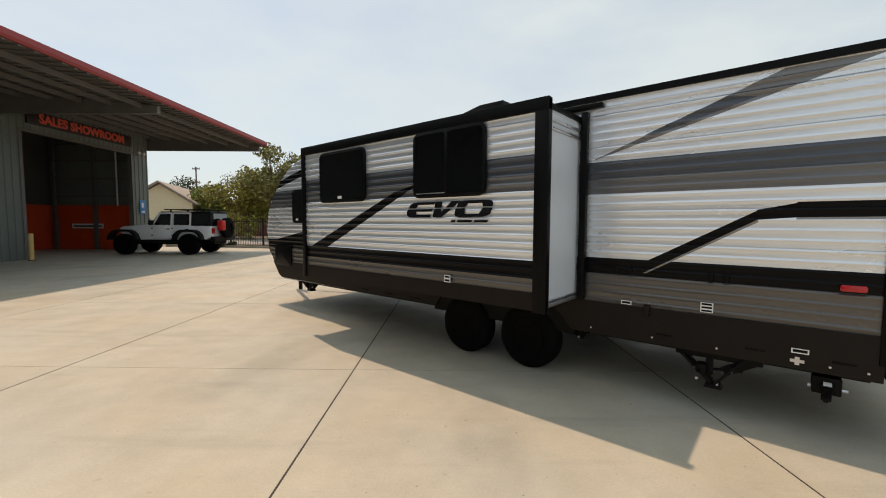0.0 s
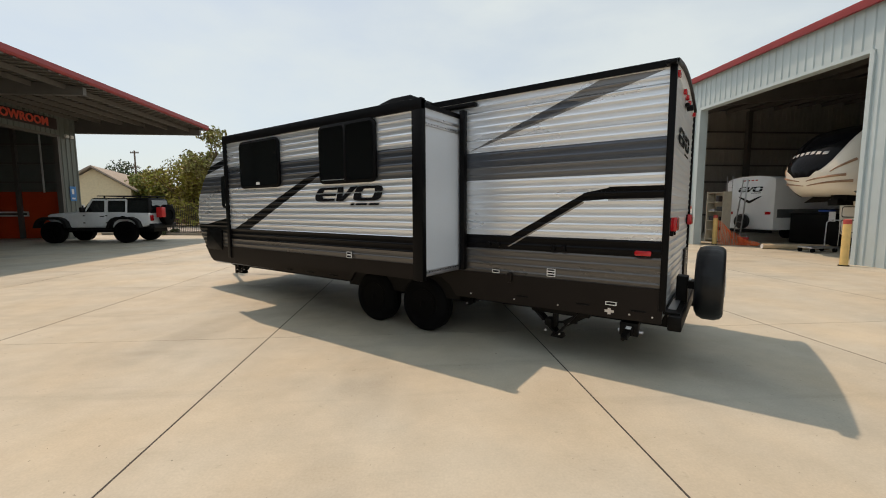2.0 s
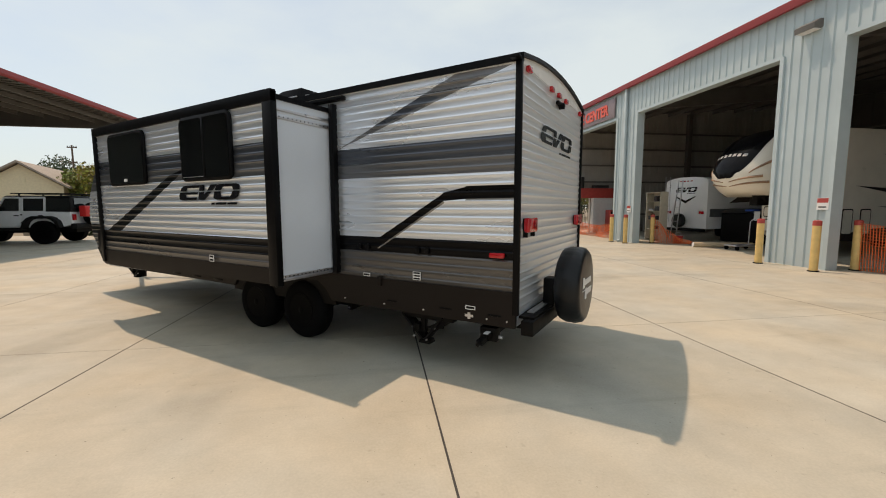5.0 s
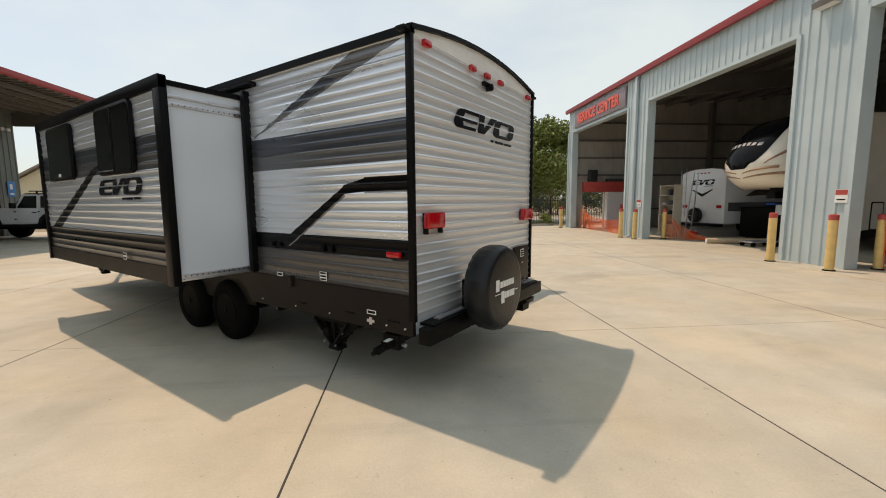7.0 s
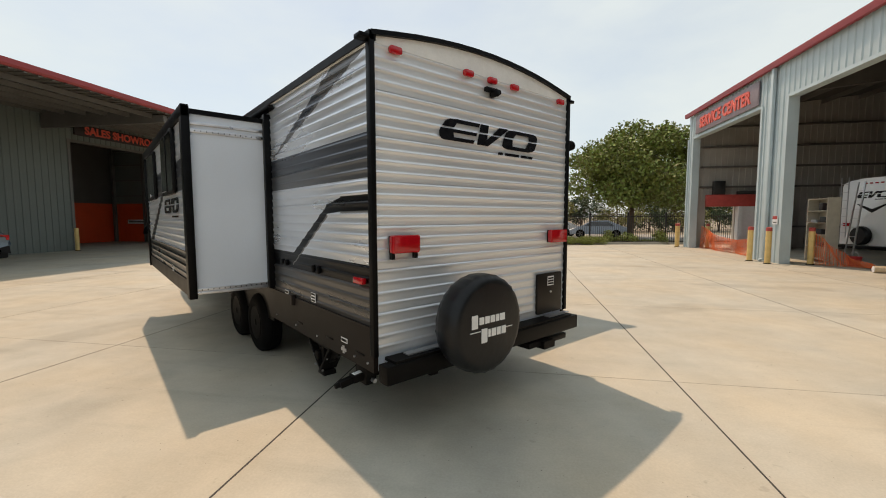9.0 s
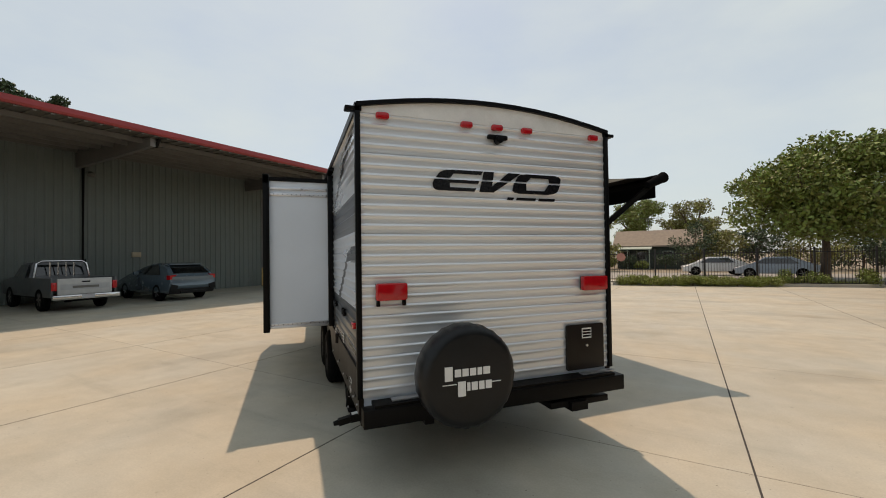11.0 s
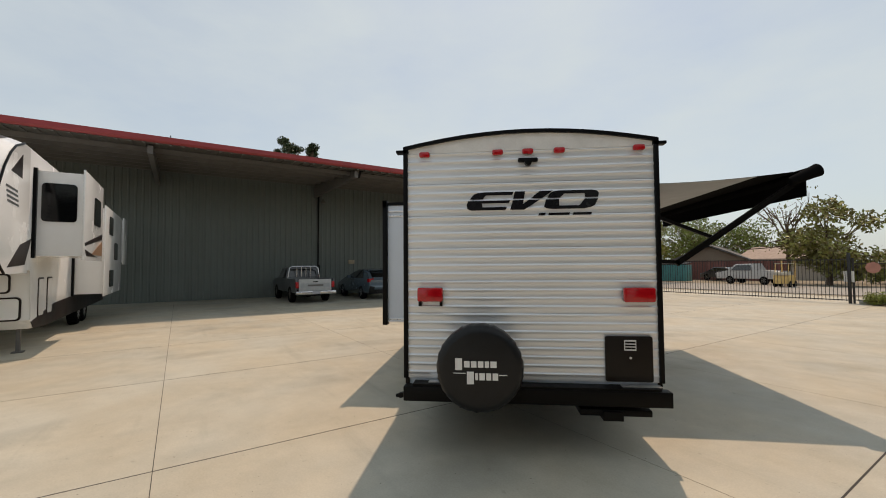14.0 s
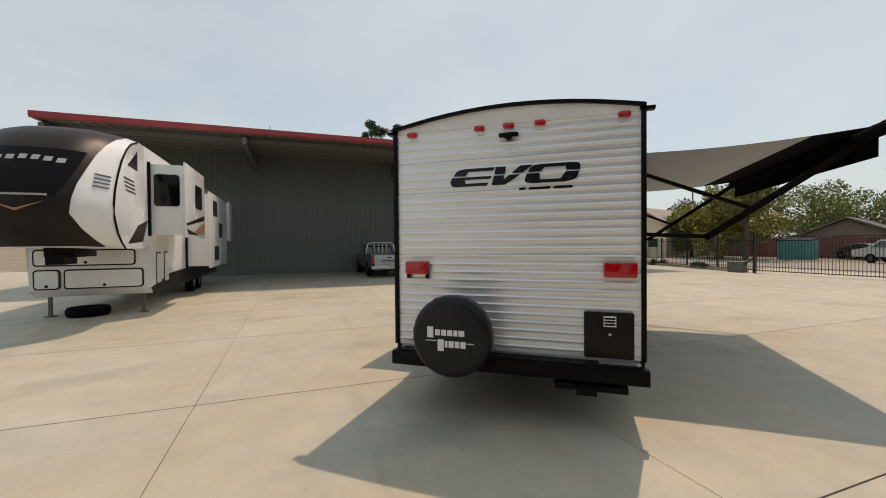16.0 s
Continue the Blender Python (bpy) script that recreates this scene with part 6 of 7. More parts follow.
def netting(u0, v0, u1, v1, h0, h1, sag):
    """Orange barrier netting hung between two posts: crossing cords with real gaps."""
    ob = thing("barrier_net", yard(u0, v0), "orange plastic safety netting strung across the bay", "safety net", "safety nets")
    bm = bmesh.new()
    L = math.hypot(u1 - u0, v1 - v0)
    k = int(L / 0.065)
    P = lambda f, g: Vector(((u1 - u0) * f + 0.06 * math.sin(f * 17 + g * 5), (v1 - v0) * f + 0.05 * math.sin(f * 11), (h0 + (h1 - h0) * f - sag * math.sin(math.pi * f)) * g + 0.02))
    for i in range(k):
        for g in np.linspace(0, 1, 17):
            bar(bm, P(i / k, g), P((i + 1) / k, g), 0.022, 0.008)
    for i in range(k + 1):
        bar(bm, P(i / k, 0), P(i / k, 1), 0.018, 0.008)
    o = part("net", bm, mat("orange_net", (0.75, 0.17, 0.05), 0.6), ob, smooth=None)
    tagged(o, kind="stuff")


netting(14.0, 18.6, 14.1, 25.2, 1.0, 1.2, 0.45)
netting(14.45, 17.0, 15.6, 15.9, 1.25, 0.12, 0.2)
netting(14.3, 8.4, 14.4, 2.0, 1.25, 1.2, 0.25)
cb = thing("tool_cabinet", yard(17.4, 24.7, 0, 0), "red tool cabinet with drawers at the end wall", "cabinet")
part("body", bmbox(-0.7, 0.7, -0.3, 0.3, 0.1, 1.5, bevel=0.015), M_REDP, cb)
for k in range(5):
    d = part("drawer", bmbox(-0.65, 0.65, -0.32, -0.3, 0.18 + k * 0.25, 0.39 + k * 0.25, bevel=0.005), M_BLACKM, cb)
    part("handle", bmbox(-0.4, 0.4, -0.345, -0.32, 0.34 + k * 0.25, 0.36 + k * 0.25), M_ALU, d)
of = thing("office_counter", yard(19.6, 25.2, 0), "red-topped office partition with a white wall panel", "partition")
part("red_header", bmbox(-5.3, -1.1, -0.1, 0.2, 2.3, 2.95, bevel=0.01), M_REDP, of, "red painted header")
part("panel", bmbox(-3.55, -1.1, -0.05, 0.15, 0, 2.3), M_WHITE, of)
part("door_frame", bmbox(-3.75, -3.55, -0.15, 0.2, 0.0, 2.3), M_WHITE, of, "white door frame")
for k, (x, w, h, c) in enumerate(((-4.7, 0.55, 0.75, (0.02, 0.02, 0.02)), (-3.2, 1.1, 0.2, (0.03, 0.03, 0.03)), (-1.5, 0.4, 0.8, (0.6, 0.6, 0.58)))):
    ob = thing("stored_box", yard(19.6 + x, 25.2, 2.95), "box stored on top of the red partition", "box", "stored boxes")
    part("box_body", bmbox(-w / 2, w / 2, -0.1, 0.2, 0, h, bevel=0.02), mat("stored_box_paint", c, 0.5), ob)

# ---- fence, gate, kerbs and planting ----
M_FENCE = mat("black_fence_paint", (0.015, 0.015, 0.017), 0.45, var=0.2)


def fence(u0, v0, u1, v1, h=1.95, bay=2.4, gate=False):
    L = math.hypot(u1 - u0, v1 - v0)
    a = math.degrees(math.atan2(v1 - v0, u1 - u0))
    f = thing("sliding_gate" if gate else "fence", yard(u0, v0, 0, a), "closed black metal picket gate across the drive" if gate else "black metal picket fence round the yard", "gate" if gate else "fence")
    z0 = 0.1
    for z in (z0 + 0.06, h - 0.18) if not gate else (z0 + 0.05, h - 0.04):
        part("rail", bmbox(0, L, -0.02, 0.02, z - 0.02, z + 0.02), M_FENCE, f, smooth=None)
    k = int(L / 0.135)
    me = mesh_of("picket", bmbox(-0.0095, 0.0095, -0.0095, 0.0095, z0, h), M_FENCE)
    for i in range(1, k):
        p = new("picket", me)
        p.parent = f
        p.matrix_basis = pose(L * i / k, 0, 0)
    n = max(1, round(L / bay)) if not gate else 1
    me = mesh_of("post", bmbox(-0.04, 0.04, -0.04, 0.04, 0, h + 0.08, bevel=0.008), M_FENCE)
    for i in range(n + 1):
        p = new("post", me)
        p.parent = f
        p.matrix_basis = pose(L * i / n, 0, 0)
    return f


P1, P2 = (-7.6, 25.75), (1.3, 26.2)
fence(*P1, *P2, 2.0, gate=True)
fence(-20.4, 28.9, -7.7, 26.0)
fence(1.4, 26.35, 13.3, 28.4)
fence(13.3, 28.4, 30.0, 31.0)
for u, v in (P1, P2):
    ob = thing("gate_post", yard(u, v), "square black steel gate post", "post", "gate posts")
    part("post", bmbox(-0.055, 0.055, -0.055, 0.055, 0, 2.25, bevel=0.01), M_FENCE, ob)
ob = thing("gate_motor", yard(-8.3, 25.6), "grey metal gate motor box on the concrete", "gate motor")
part("housing", bmbox(-0.5, 0.3, -0.25, 0.25, 0, 0.6, bevel=0.03), M_STEEL, ob)
part("arm", bar(bmesh.new(), (0.3, 0, 0.45), (0.7, 0.1, 0.85), 0.05), M_BLACKM, ob)
ob = thing("stop_sign", yard(2.05, 26.3, 1.5), "faded round red sign fixed to the fence", "sign")
part("disc", lathe(bmesh.new(), [(0.25, -0.01), (0.25, 0.01)], "y", (0, -0.06, 0.1), 8), mat("faded_red", (0.42, 0.2, 0.16), 0.6), ob)
part("notice", bmbox(-0.95, -0.6, -0.05, -0.03, -0.55, -0.05), M_WHITE, ob)
M_KERB = mat("kerb_concrete", (0.38, 0.36, 0.32), 0.85, var=0.15, scale=3, bump=0.3)
structure("kerb_north_east", bar(bmesh.new(), (1.6, 26.1, 0.05), (13.4, 28.1, 0.05), 0.16, 0.2), M_KERB, "low grey concrete kerb below the fence", "kerb", YARD)
structure("kerb_north_west", bar(bmesh.new(), (-8.0, 25.8, 0.05), (-20.4, 28.6, 0.05), 0.16, 0.2), M_KERB, "low grey concrete kerb below the fence", "kerb", YARD)
structure("road", slab(bmesh.new(), [(-80, 30), (80, 36), (80, 46), (-80, 40)], "z", -0.3, -0.015), mat("pale_asphalt", (0.30, 0.28, 0.25), 0.9, var=0.12, scale=0.6, bump=0.2), "pale sunlit street beyond the gate", "road", YARD)
structure("pavement_drive", slab(bmesh.new(), [(-9, 27.93), (2.5, 27.93), (3.5, 31.0), (-10, 31.0)], "z", -0.3, -0.004), M_CONC, "concrete drive between the gate and the street", "pavement", YARD)


# ---- plants ----
def leaf_mat(name, col):
    m = bpy.data.materials.new(name)
    t, n, b = nodes_of(m)
    geo = n.new("ShaderNodeNewGeometry")
    r = n.new("ShaderNodeMapRange")
    r.inputs["To Min"].default_value, r.inputs["To Max"].default_value = 0.55, 1.5
    t.links.new(geo.outputs["Random Per Island"], r.inputs["Value"])
    hh = n.new("ShaderNodeMapRange")
    hh.inputs["To Min"].default_value, hh.inputs["To Max"].default_value = 0.47, 0.53
    t.links.new(geo.outputs["Random Per Island"], hh.inputs["Value"])
    h = n.new("ShaderNodeHueSaturation")
    h.inputs["Color"].default_value = (*col, 1)
    t.links.new(r.outputs["Result"], h.inputs["Value"])
    t.links.new(hh.outputs["Result"], h.inputs["Hue"])
    t.links.new(h.outputs["Color"], b.inputs["Base Color"])
    b.inputs["Roughness"].default_value = 0.55
    b.inputs["Transmission Weight"].default_value = 0.0
    b.inputs["Subsurface Weight"].default_value = 0.0
    return m


LEAF = leaf_mat("green_leaves", (0.17, 0.20, 0.04))
LEAF_Y = leaf_mat("yellowing_leaves", (0.25, 0.225, 0.04))
LEAF_H = leaf_mat("hedge_leaves", (0.21, 0.235, 0.045))
LEAF_D = leaf_mat("dark_leaves", (0.05, 0.075, 0.03))
LEAF_O = leaf_mat("olive_leaves", (0.20, 0.19, 0.05))
BARK = mat("bark", (0.12, 0.085, 0.06), 0.9, var=0.3, scale=5, bump=0.5)


def leaves(rng, clumps, count, size):
    """Small leaf blades scattered in uneven clumps (centre, radius)."""
    verts, faces = [], []
    w = np.array([c[1] ** 2 for c in clumps])
    pick = rng.choice(len(clumps), count, p=w / w.sum())
    for i in pick:
        c, r = clumps[i]
        d = rng.normal(size=3)
        d /= np.linalg.norm(d)
        p = np.array(c) + d * r * rng.uniform(0.45, 1.08) * np.array((1, 1, 0.8))
        a, b = rng.normal(size=3), rng.normal(size=3)
        a /= np.linalg.norm(a)
        b -= a * a.dot(b)
        b /= np.linalg.norm(b)
        s = size * rng.uniform(0.6, 1.4)
        k = len(verts)
        verts += [p - a * s, p + b * s * 0.5, p + a * s, p - b * s * 0.5]
        faces.append((k, k + 1, k + 2, k + 3))
    return verts, faces


def tree(u, v, h, spread, leafm, label, seed, count=5000, trunk=0.22, low=0.3, size=0.17, bare=False):
    rng = np.random.default_rng(seed)
    t = thing("tree", yard(u, v, -0.06), label, "tree")
    bm = bmesh.new()
    top = h * 0.62
    tube(bm, [(0, 0, 0), (0.1, 0.05, top * 0.4), (0.0, 0.15, top)], trunk, 8, trunk * 0.4)
    clumps = []
    for k in range(11):
        a = k * 2.4 + rng.uniform(-0.4, 0.4)
        z0 = h * rng.uniform(low, 0.6)
        r = spread * rng.uniform(0.45, 0.95)
        z1 = h * rng.uniform(low + 0.12, 0.92)
        r *= 1.0 - 0.45 * max(0, z1 / h - 0.6) / 0.4
        e = (r * math.cos(a), r * math.sin(a), z1)
        m1 = (e[0] * 0.45, e[1] * 0.45, z0 + (z1 - z0) * 0.55)
        tube(bm, [(0.03, 0.05, z0), m1, e], trunk * 0.42, 6, trunk * 0.08)
        clumps.append((e, spread * rng.uniform(0.26, 0.42)))
        clumps.append((m1, spread * rng.uniform(0.22, 0.34)))
        for q in range(4 if bare else 2):
            e2 = (e[0] + rng.uniform(-1, 1) * spread * 0.35, e[1] + rng.uniform(-1, 1) * spread * 0.35, e[2] + rng.uniform(-0.1, 0.25) * spread)
            tube(bm, [m1, ((e[0] + e2[0]) / 2, (e[1] + e2[1]) / 2, e[2]), e2], trunk * 0.2, 5, trunk * 0.05)
            clumps.append((e2, spread * rng.uniform(0.14, 0.24)))
    clumps.append(((0, 0, h * 0.85), spread * 0.38))
    part("trunk", bm, BARK, t, "brown trunk and limbs")
    vs, fs = leaves(rng, clumps, count, size)
    me = bpy.data.meshes.new("crown")
    me.from_pydata(vs, [], fs)
    me.materials.append(leafm)
    c = new("crown", me)
    c.parent = t
    return t


def shrub(u, v, w, d, h, leafm, label, seed, count=900, size=0.06, name="shrub", turn=0.0):
    rng = np.random.default_rng(seed)
    t = thing(name, yard(u, v, -0.02, turn), label, name)
    clumps = [((rng.uniform(-w, w) * 0.8, rng.uniform(-d, d) * 0.7, h * rng.uniform(0.3, 0.65)), h * rng.uniform(0.3, 0.45)) for k in range(max(4, int(w * 6)) if name != "hedge" else 26)]
    vs, fs = leaves(rng, clumps, count, size)
    me = bpy.data.meshes.new("foliage")
    me.from_pydata(vs, [], fs)
    me.materials.append(leafm)
    new("foliage", me).parent = t
    part("stem", tube(bmesh.new(), [(0, 0, 0), (0, 0, h * 0.5)], 0.03, 6), BARK, t)
    return t


tree(13.2, 36.5, 9.4, 5.4, LEAF, "broad leafy green tree behind the black fence", 3, 42000, 0.3, 0.25, 0.14)
tree(-26.5, 45.0, 5.4, 3.6, LEAF, "round leafy tree beyond the street", 4, 9000, 0.25, 0.12)
tree(-22.0, 43.5, 6.0, 4.6, LEAF_Y, "low dense green tree beyond the street", 5, 9000, 0.25, 0.1)
tree(-18.3, 41.5, 9.8, 3.2, LEAF_O, "tall olive-green tree with an open crown", 6, 5000, 0.25, 0.25)
tree(-52.0, 13.6, 21.5, 2.3, LEAF_D, "tall dark tree showing over the showroom roof", 7, 5000, 0.3, 0.5)
tree(-51.5, 16.6, 21.4, 2.0, LEAF_D, "tall dark tree showing over the showroom roof", 8, 4500, 0.3, 0.5)
tree(-0.8, 66.0, 10.6, 3.7, LEAF, "rounded green tree behind the low house", 9, 8000, 0.3, 0.2)
tree(6.4, 68.0, 9.6, 3.9, LEAF_O, "rounded olive tree behind the low house", 10, 8000, 0.3, 0.2)
tree(-4.3, 46.5, 7.6, 3.6, LEAF_O, "dusty olive tree beside bare branches", 11, 6000, 0.25, 0.05)
tree(-7.5, 48.0, 8.0, 4.4, LEAF_O, "half-bare grey tree with twisting branches", 12, 350, 0.22, 0.25, 0.12, True)
tree(-24.0, 66.0, 9.0, 6.0, LEAF, "wide green tree behind the red fence", 13, 8000, 0.3, 0.15)
tree(-33.0, 68.0, 10.0, 6.0, LEAF_O, "wide olive tree behind the red fence", 14, 7000, 0.3, 0.15)
tree(-16.0, 68.0, 8.0, 5.5, LEAF, "low green tree behind the red fence", 15, 7000, 0.3, 0.1)
tree(-41.0, 62.0, 8.5, 5.0, LEAF_D, "dark green tree beside the cream house", 16, 6000, 0.3, 0.1)
tree(6.3, 51.0, 4.8, 2.6, LEAF_D, "small dark tree in front of the low house", 17, 3500, 0.12, 0.1, 0.1)
for i, (u, v) in enumerate(((8.0, 50.5), (11.5, 52.5), (15.5, 51.5), (19.5, 53.0), (23.5, 54.0), (28.0, 55.0))):
    tree(u, v, 3.6 + 0.5 * (i % 3), 2.9, LEAF_D if i % 2 else LEAF_O, "low dense dark green tree along the street", 60 + i, 3500, 0.12, 0.05, 0.12)
tree(24.0, 58.0, 9.0, 6.0, LEAF, "green tree along the street", 18, 6000, 0.3, 0.15)
tree(34.0, 62.0, 8.0, 6.0, LEAF_O, "olive tree along the street", 19, 5000, 0.3, 0.15)
for i in range(7):
    shrub(2.6 + i * 1.0, 25.98 + i * 0.18, 1.0, 0.6, 0.62 + 0.08 * math.sin(i * 2.1 + 1), LEAF_H, "low clipped yellow-green hedge along the kerb", 30 + i, 5200, 0.032, "hedge", 10)
for i, (u, v, h) in enumerate(((9.6, 27.9, 1.05), (11.0, 28.1, 0.9), (10.2, 28.1, 0.6), (13.0, 28.5, 1.0), (8.7, 27.8, 0.5))):
    shrub(u, v, 0.42, 0.35, h, LEAF, "round clipped green shrub by the fence", 40 + i, 1100, 0.05)
shrub(-15.6, 27.6, 0.9, 0.4, 0.55, LEAF_D, "low dark green shrub by the fence", 50, 1300, 0.05)
shrub(-11.5, 26.6, 0.8, 0.35, 0.5, LEAF_D, "low dark green shrub by the fence", 51, 1300, 0.05)
# grass tufts along the north-east kerb
rng = np.random.default_rng(77)
vs, fs = [], []
for i in range(2600):
    f = rng.uniform(0, 1)
    p = np.array((8.2 + f * 5.3, 27.55 + f * 0.9 + rng.uniform(0, 0.9), 0.0))
    a = rng.uniform(0, 6.28)
    d = np.array((math.cos(a), math.sin(a), 0)) * 0.012
    tip = p + np.array((rng.uniform(-0.1, 0.1), rng.uniform(-0.1, 0.1), rng.uniform(0.15, 0.4)))
    k = len(vs)
    vs += [p - d, p + d, tip]
    fs.append((k, k + 1, k + 2))
me = bpy.data.meshes.new("grass")
me.from_pydata(vs, [], fs)
me.materials.append(LEAF)
g = new("grass", me)
g.matrix_basis = YARD
tagged(g, "tufts of green grass behind the kerb", "grass", kind="stuff")


# ---- houses, fence and vehicles beyond the street ----
def house(u, v, w, d, eave, ridge, turn, wallc, roofc, label, gable_window=True):
    h = thing("house", yard(u, v, -0.05, turn), label, "house")
    mw, mr = mat("house_wall", wallc, 0.8, var=0.08), mat("house_roof", roofc, 0.9, var=0.2, scale=3, bump=0.3)
    part("wall", slab(bmesh.new(), [(-w / 2, 0), (w / 2, 0), (w / 2, eave), (0, ridge), (-w / 2, eave)], "y", -d / 2, d / 2), mw, h, "plain stucco walls")
    roof = part("roof", slab(bmesh.new(), [(-w / 2 - 0.5, eave - 0.2), (0, ridge + 0.12), (w / 2 + 0.5, eave - 0.2), (w / 2 + 0.5, eave - 0.02), (0, ridge + 0.3), (-w / 2 - 0.5, eave - 0.02)], "y", -d / 2 - 0.5, d / 2 + 0.5), mr, h, "shingle roof")
    for x in (-w * 0.25, w * 0.25):
        win = part("window", bmbox(x - 0.6, x + 0.6, -d / 2 - 0.04, -d / 2 + 0.02, 1.1, 2.2), M_WHITE, h)
        part("pane", bmbox(x - 0.53, x + 0.53, -d / 2 - 0.05, -d / 2 - 0.035, 1.17, 2.13), M_CARGL, win)
    if gable_window:
        part("vent", bmbox(-0.35, 0.35, -d / 2 - 0.04, -d / 2 + 0.02, ridge - 1.6, ridge - 1.0), mw, h)
    return h


house(-31.3, 46.5, 5.6, 14.0, 3.65, 5.5, 20, (0.76, 0.67, 0.46), (0.35, 0.3, 0.25), "cream stucco building with a low gable roof")
low_house = house(2.4, 58.0, 7.0, 8.5, 2.75, 4.4, 90, (0.055, 0.07, 0.058), (0.24, 0.195, 0.15), "low green-grey house with a tan shingle roof", False)
M_PORCH = mat("pale_green_porch", (0.34, 0.38, 0.32), 0.7, var=0.12)
porch = part("porch_roof", slab(bmesh.new(), [(-5.6, 2.25), (-3.45, 2.6), (-3.45, 2.68), (-5.6, 2.36)], "y", 0.4, 5.6), M_PORCH, low_house, "pale green lean-to porch roof")
for y in (0.6, 2.9, 5.4):
    part("post", bmbox(-5.5, -5.38, y - 0.06, y + 0.06, 0, 2.27), M_PORCH, porch)
for y in (-3.2, -1.2, 1.6, 3.4):
    win = part("window", bmbox(-3.56, -3.48, y - 0.55, y + 0.55, 1.0, 2.1), M_PORCH, low_house, "small window in a pale frame")
    part("pane", bmbox(-3.58, -3.55, y - 0.47, y + 0.47, 1.08, 2.02), M_CARGL, win)
part("antenna", box(tube(bmesh.new(), [(0.0, 1.0, 4.4), (0.0, 1.0, 6.3)], 0.03, 6), -0.02, 0.02, -0.6, 2.6, 6.2, 6.24), M_STEEL, low_house, "thin roof aerial")
for i, (u, v, h) in enumerate(((-2.4, 52.0, 1.5), (-0.6, 52.4, 1.9), (1.2, 51.8, 1.3), (3.4, 52.2, 1.7), (-4.0, 51.5, 1.2))):
    shrub(u, v, 0.9, 0.7, h, LEAF_D if i % 2 else LEAF, "untrimmed dark green shrub before the low house", 90 + i, 1600, 0.09)
house(-18.6, 60.0, 7.0, 9.0, 2.4, 3.9, 15, (0.22, 0.18, 0.14), (0.14, 0.135, 0.13), "small house with a grey-brown gable roof")
house(-11.0, 62.0, 7.0, 8.0, 2.4, 3.6, 80, (0.42, 0.38, 0.32), (0.36, 0.28, 0.23), "small outbuilding with a tan roof", False)
rf = thing("board_fence", yard(-46.0, 48.0, -0.05, 7), "weathered reddish wooden board fence along the far lot", "fence")
M_REDB = mat("red_boards", (0.20, 0.085, 0.075), 0.8, var=0.2, scale=2, spread=0.18)
me = mesh_of("board", bmbox(0, 0.29, -0.02, 0.02, 0, 2.1), M_REDB)
for i in range(125):
    p = new("board", me)
    p.parent = rf
    p.matrix_basis = pose(i * 0.3, 0.01 * (i % 2), 0)
ob = thing("storage_container", yard(-15.2, 43.5, -0.02, 8), "teal green dumpster standing across the street", "dumpster")
M_TEAL = mat("teal_paint", (0.06, 0.22, 0.22), 0.5, var=0.15)
part("body", bmbox(-1.2, 1.2, -0.8, 0.8, 0.1, 1.75, bevel=0.04), M_TEAL, ob)
for k in range(5):
    part("rib", bmbox(-1.0 + k * 0.45, -0.9 + k * 0.45, -0.86, -0.8, 0.2, 1.65), M_TEAL, ob)
part("lid", slab(bmesh.new(), [(-0.85, 1.75), (0.85, 1.95), (0.85, 2.0), (-0.85, 1.8)], "x", -1.22, 1.22), M_BLACKM, ob)
def far_car(u, v, turn, col, label, pickup=False):
    c = thing("parked_car" if not pickup else "parked_pickup", yard(u, v, 0, turn), label, "car" if not pickup else "pickup truck")
    mc = mat("far_car_paint", col, 0.3, var=0.05, coat=0.6)
    if pickup:
        o = [(-2.6, 0.5), (2.6, 0.45), (2.7, 0.95), (1.6, 1.15), (1.0, 1.75), (-0.4, 1.8), (-0.6, 1.2), (-2.6, 1.15)]
    else:
        o = [(-2.1, 0.35), (2.2, 0.3), (2.3, 0.7), (1.3, 0.95), (0.6, 1.42), (-0.8, 1.45), (-1.7, 1.0), (-2.2, 0.9)]
    part("body", tapered_body(bmesh.new(), o, 0.9, 0.25, 0.05, 1.0), mc, c)
    top = 1.75 if pickup else 1.4
    for s in (-1, 1):
        q = [(-0.35, s * 0.88, 1.2), (1.3, s * 0.88, 1.2), (0.9, s * 0.72, top - 0.1), (-0.3, s * 0.72, top - 0.1)] if pickup else [(-1.2, s * 0.9, 1.0), (1.1, s * 0.9, 1.0), (0.55, s * 0.81, 1.34), (-0.75, s * 0.81, 1.34)]
        part("side_window", plate(bmesh.new(), q if s < 0 else q[::-1], 0.03), M_CARGL, c)
        for xw in (-1.35, 1.4):
            wheel(c, xw, s * 0.9, 0.36, 0.22, M_STEEL, 5)
    return c


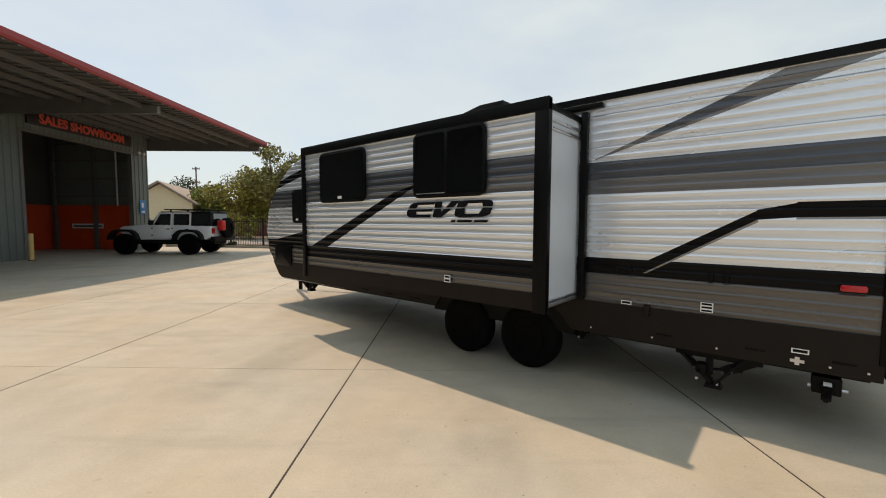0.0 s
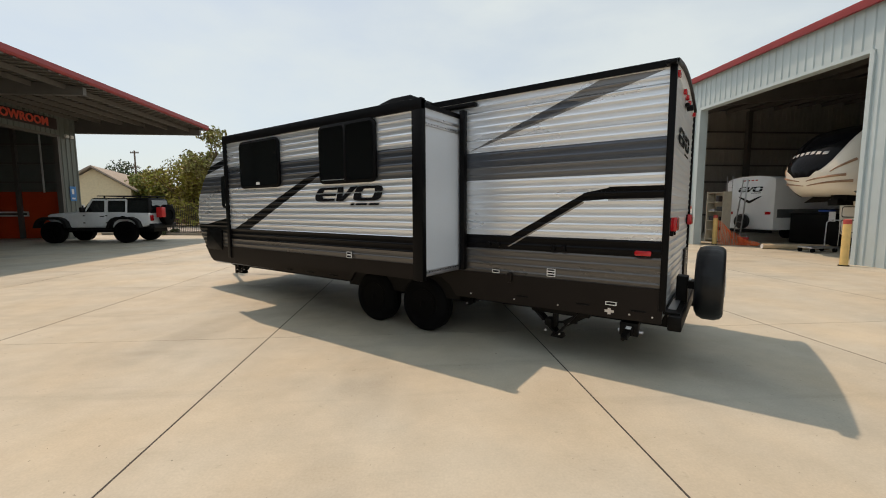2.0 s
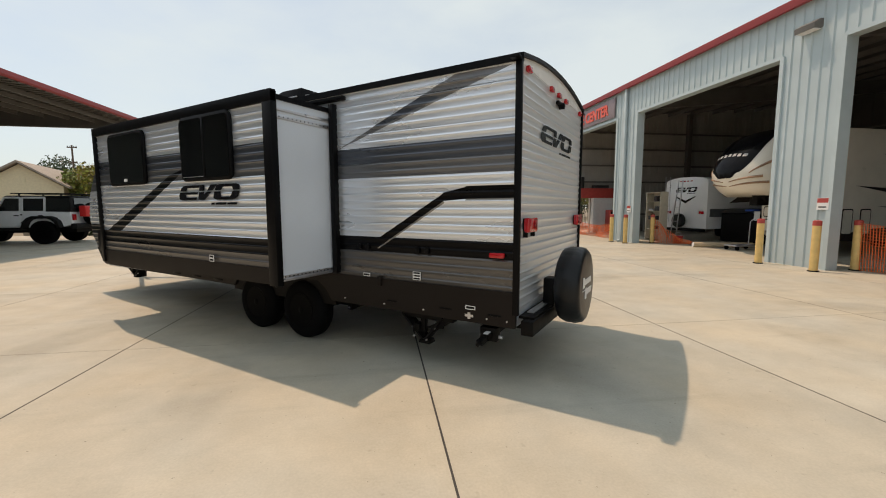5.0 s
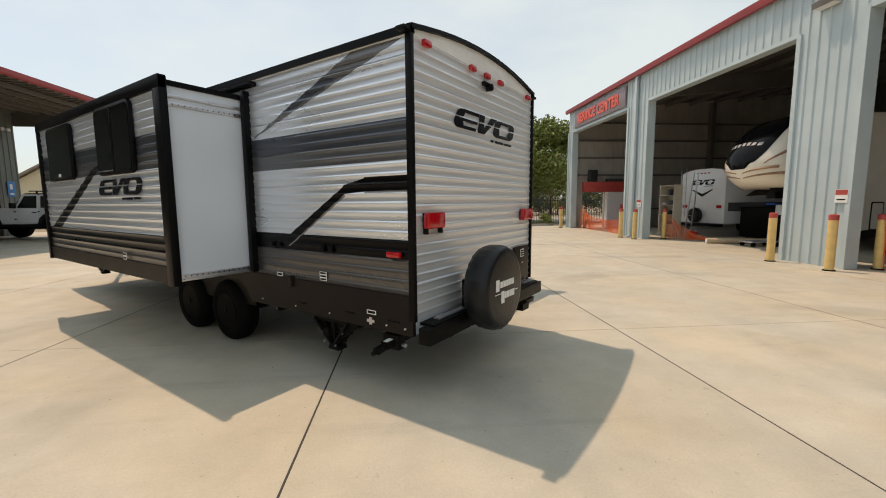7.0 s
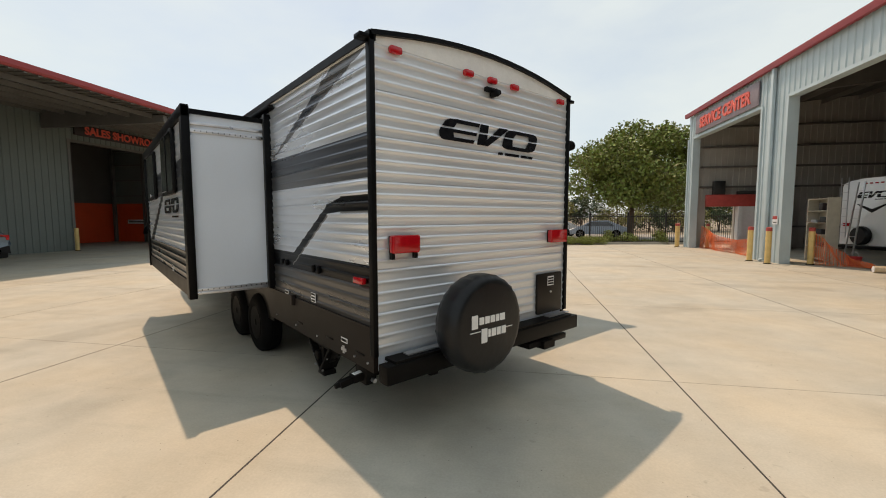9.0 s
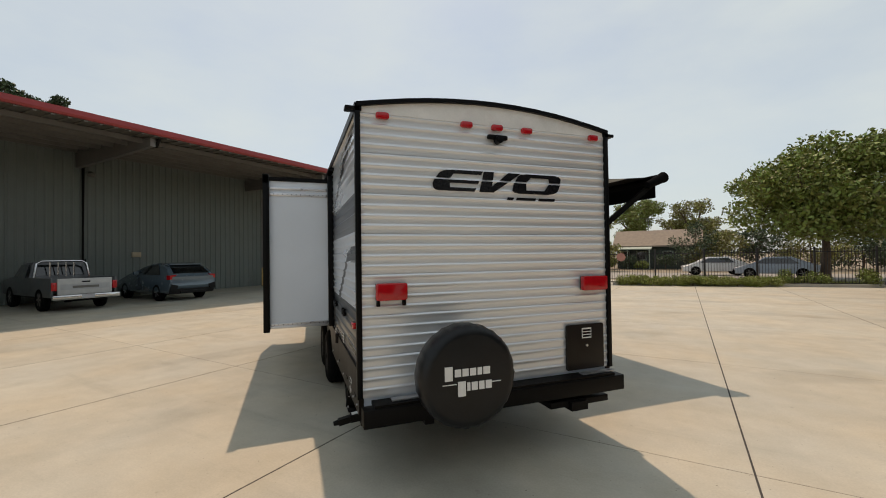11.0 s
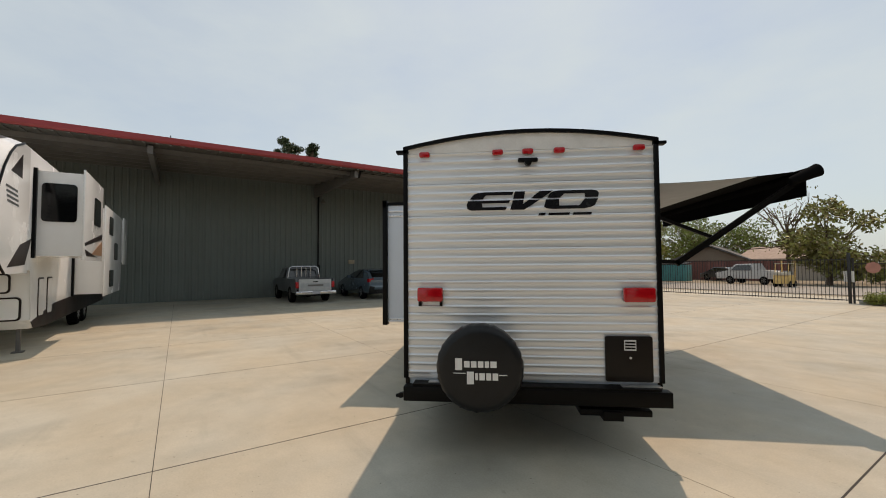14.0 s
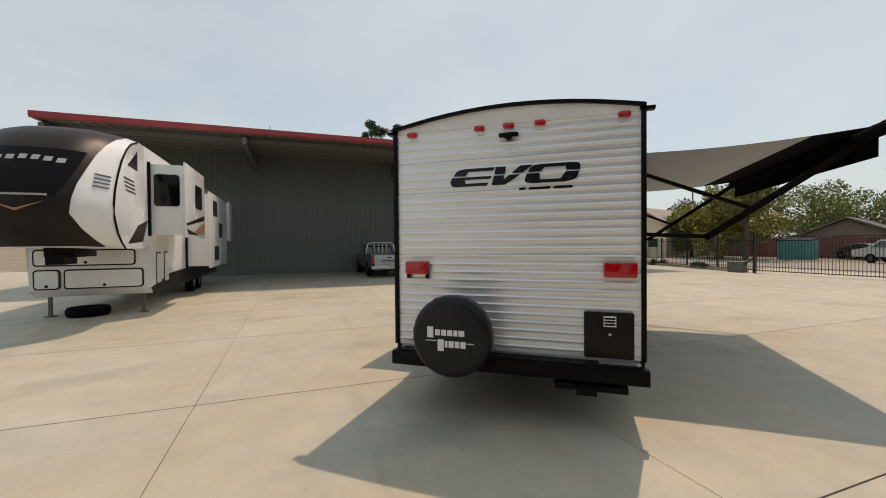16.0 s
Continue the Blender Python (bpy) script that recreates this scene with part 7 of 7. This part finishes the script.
far_car(-8.6, 43.5, 170, (0.5, 0.5, 0.5), "white pickup truck parked across the street", True)
far_car(7.3, 39.5, 185, (0.66, 0.68, 0.7), "white sedan parked on the street")
far_car(10.6, 36.0, 170, (0.30, 0.36, 0.44), "pale blue sedan parked behind the fence")
far_car(-13.5, 50.0, 160, (0.03, 0.03, 0.035), "dark car parked in the far lot")
fl = thing("forklift", yard(-5.4, 40.5, -0.02, 90) @ Matrix.Diagonal((0.82, 0.82, 0.82, 1)), "yellow forklift with a tall mast in the far lot", "forklift")
part("body", bmbox(-1.0, 0.8, -0.6, 0.6, 0.3, 1.1, bevel=0.05), M_YELLOW, fl)
part("hood", bmbox(-1.1, -0.2, -0.55, 0.55, 1.1, 1.4, bevel=0.05), M_CREAM, fl)
for y in (-0.5, 0.5):
    part("mast", bmbox(0.85, 0.95, y - 0.05, y + 0.05, 0.1, 2.5), M_YELLOW, fl)
    part("guard_post", bar(bmesh.new(), (-0.8, y, 1.3), (-0.6, y, 2.2), 0.06), M_YELLOW, fl)
    for xw in (-0.7, 0.6):
        wheel(fl, xw, y * 1.25, 0.3, 0.2, M_STEEL, 5)
part("guard_roof", bmbox(-0.7, 0.7, -0.55, 0.55, 2.18, 2.24), M_CREAM, fl)


def utility_pole(u, v, h, f=1.0):
    p = thing("utility_pole", yard(u, v, -0.05), "wooden utility pole with cross arms", "utility pole", "utility poles")
    part("pole", tube(bmesh.new(), [(0, 0, 0), (0, 0, h)], 0.14, 8, 0.09), BARK, p)
    for z, w in ((h - 0.3, 1.2 * f), (h - 2.2, 1.1 * f)):
        arm = part("cross_arm", bmbox(-w, w, -0.06, 0.06, z - 0.06, z + 0.06), BARK, p)
        for x in (-w * 0.9, -w * 0.4, w * 0.4, w * 0.9):
            part("insulator", lathe(bmesh.new(), [(0.04, z + 0.06), (0.05, z + 0.16), (0.02, z + 0.2)], "z", (x, 0, 0), 8), M_STEEL, arm)


utility_pole(-36.5, 58.0, 9.6, 0.45)
utility_pole(5.0, 77.0, 8.8)
utility_pole(-12.0, 74.0, 8.5)
wt = thing("water_tower", yard(-118.0, 100.0, 0), "distant blue-grey water tower", "water tower")
part("tank", lathe(bmesh.new(), [(0.5, 22), (4.0, 23.5), (4.2, 27), (3.0, 28.5), (0.3, 29.2)], "z", (0, 0, 0), 20), mat("tower_paint", (0.2, 0.26, 0.34), 0.6), wt)
for a in range(4):
    c, s = math.cos(a * 1.57 + 0.7), math.sin(a * 1.57 + 0.7)
    part("leg", bar(bmesh.new(), (4.5 * c, 4.5 * s, 0), (2.8 * c, 2.8 * s, 24), 0.4), M_STEEL, wt)
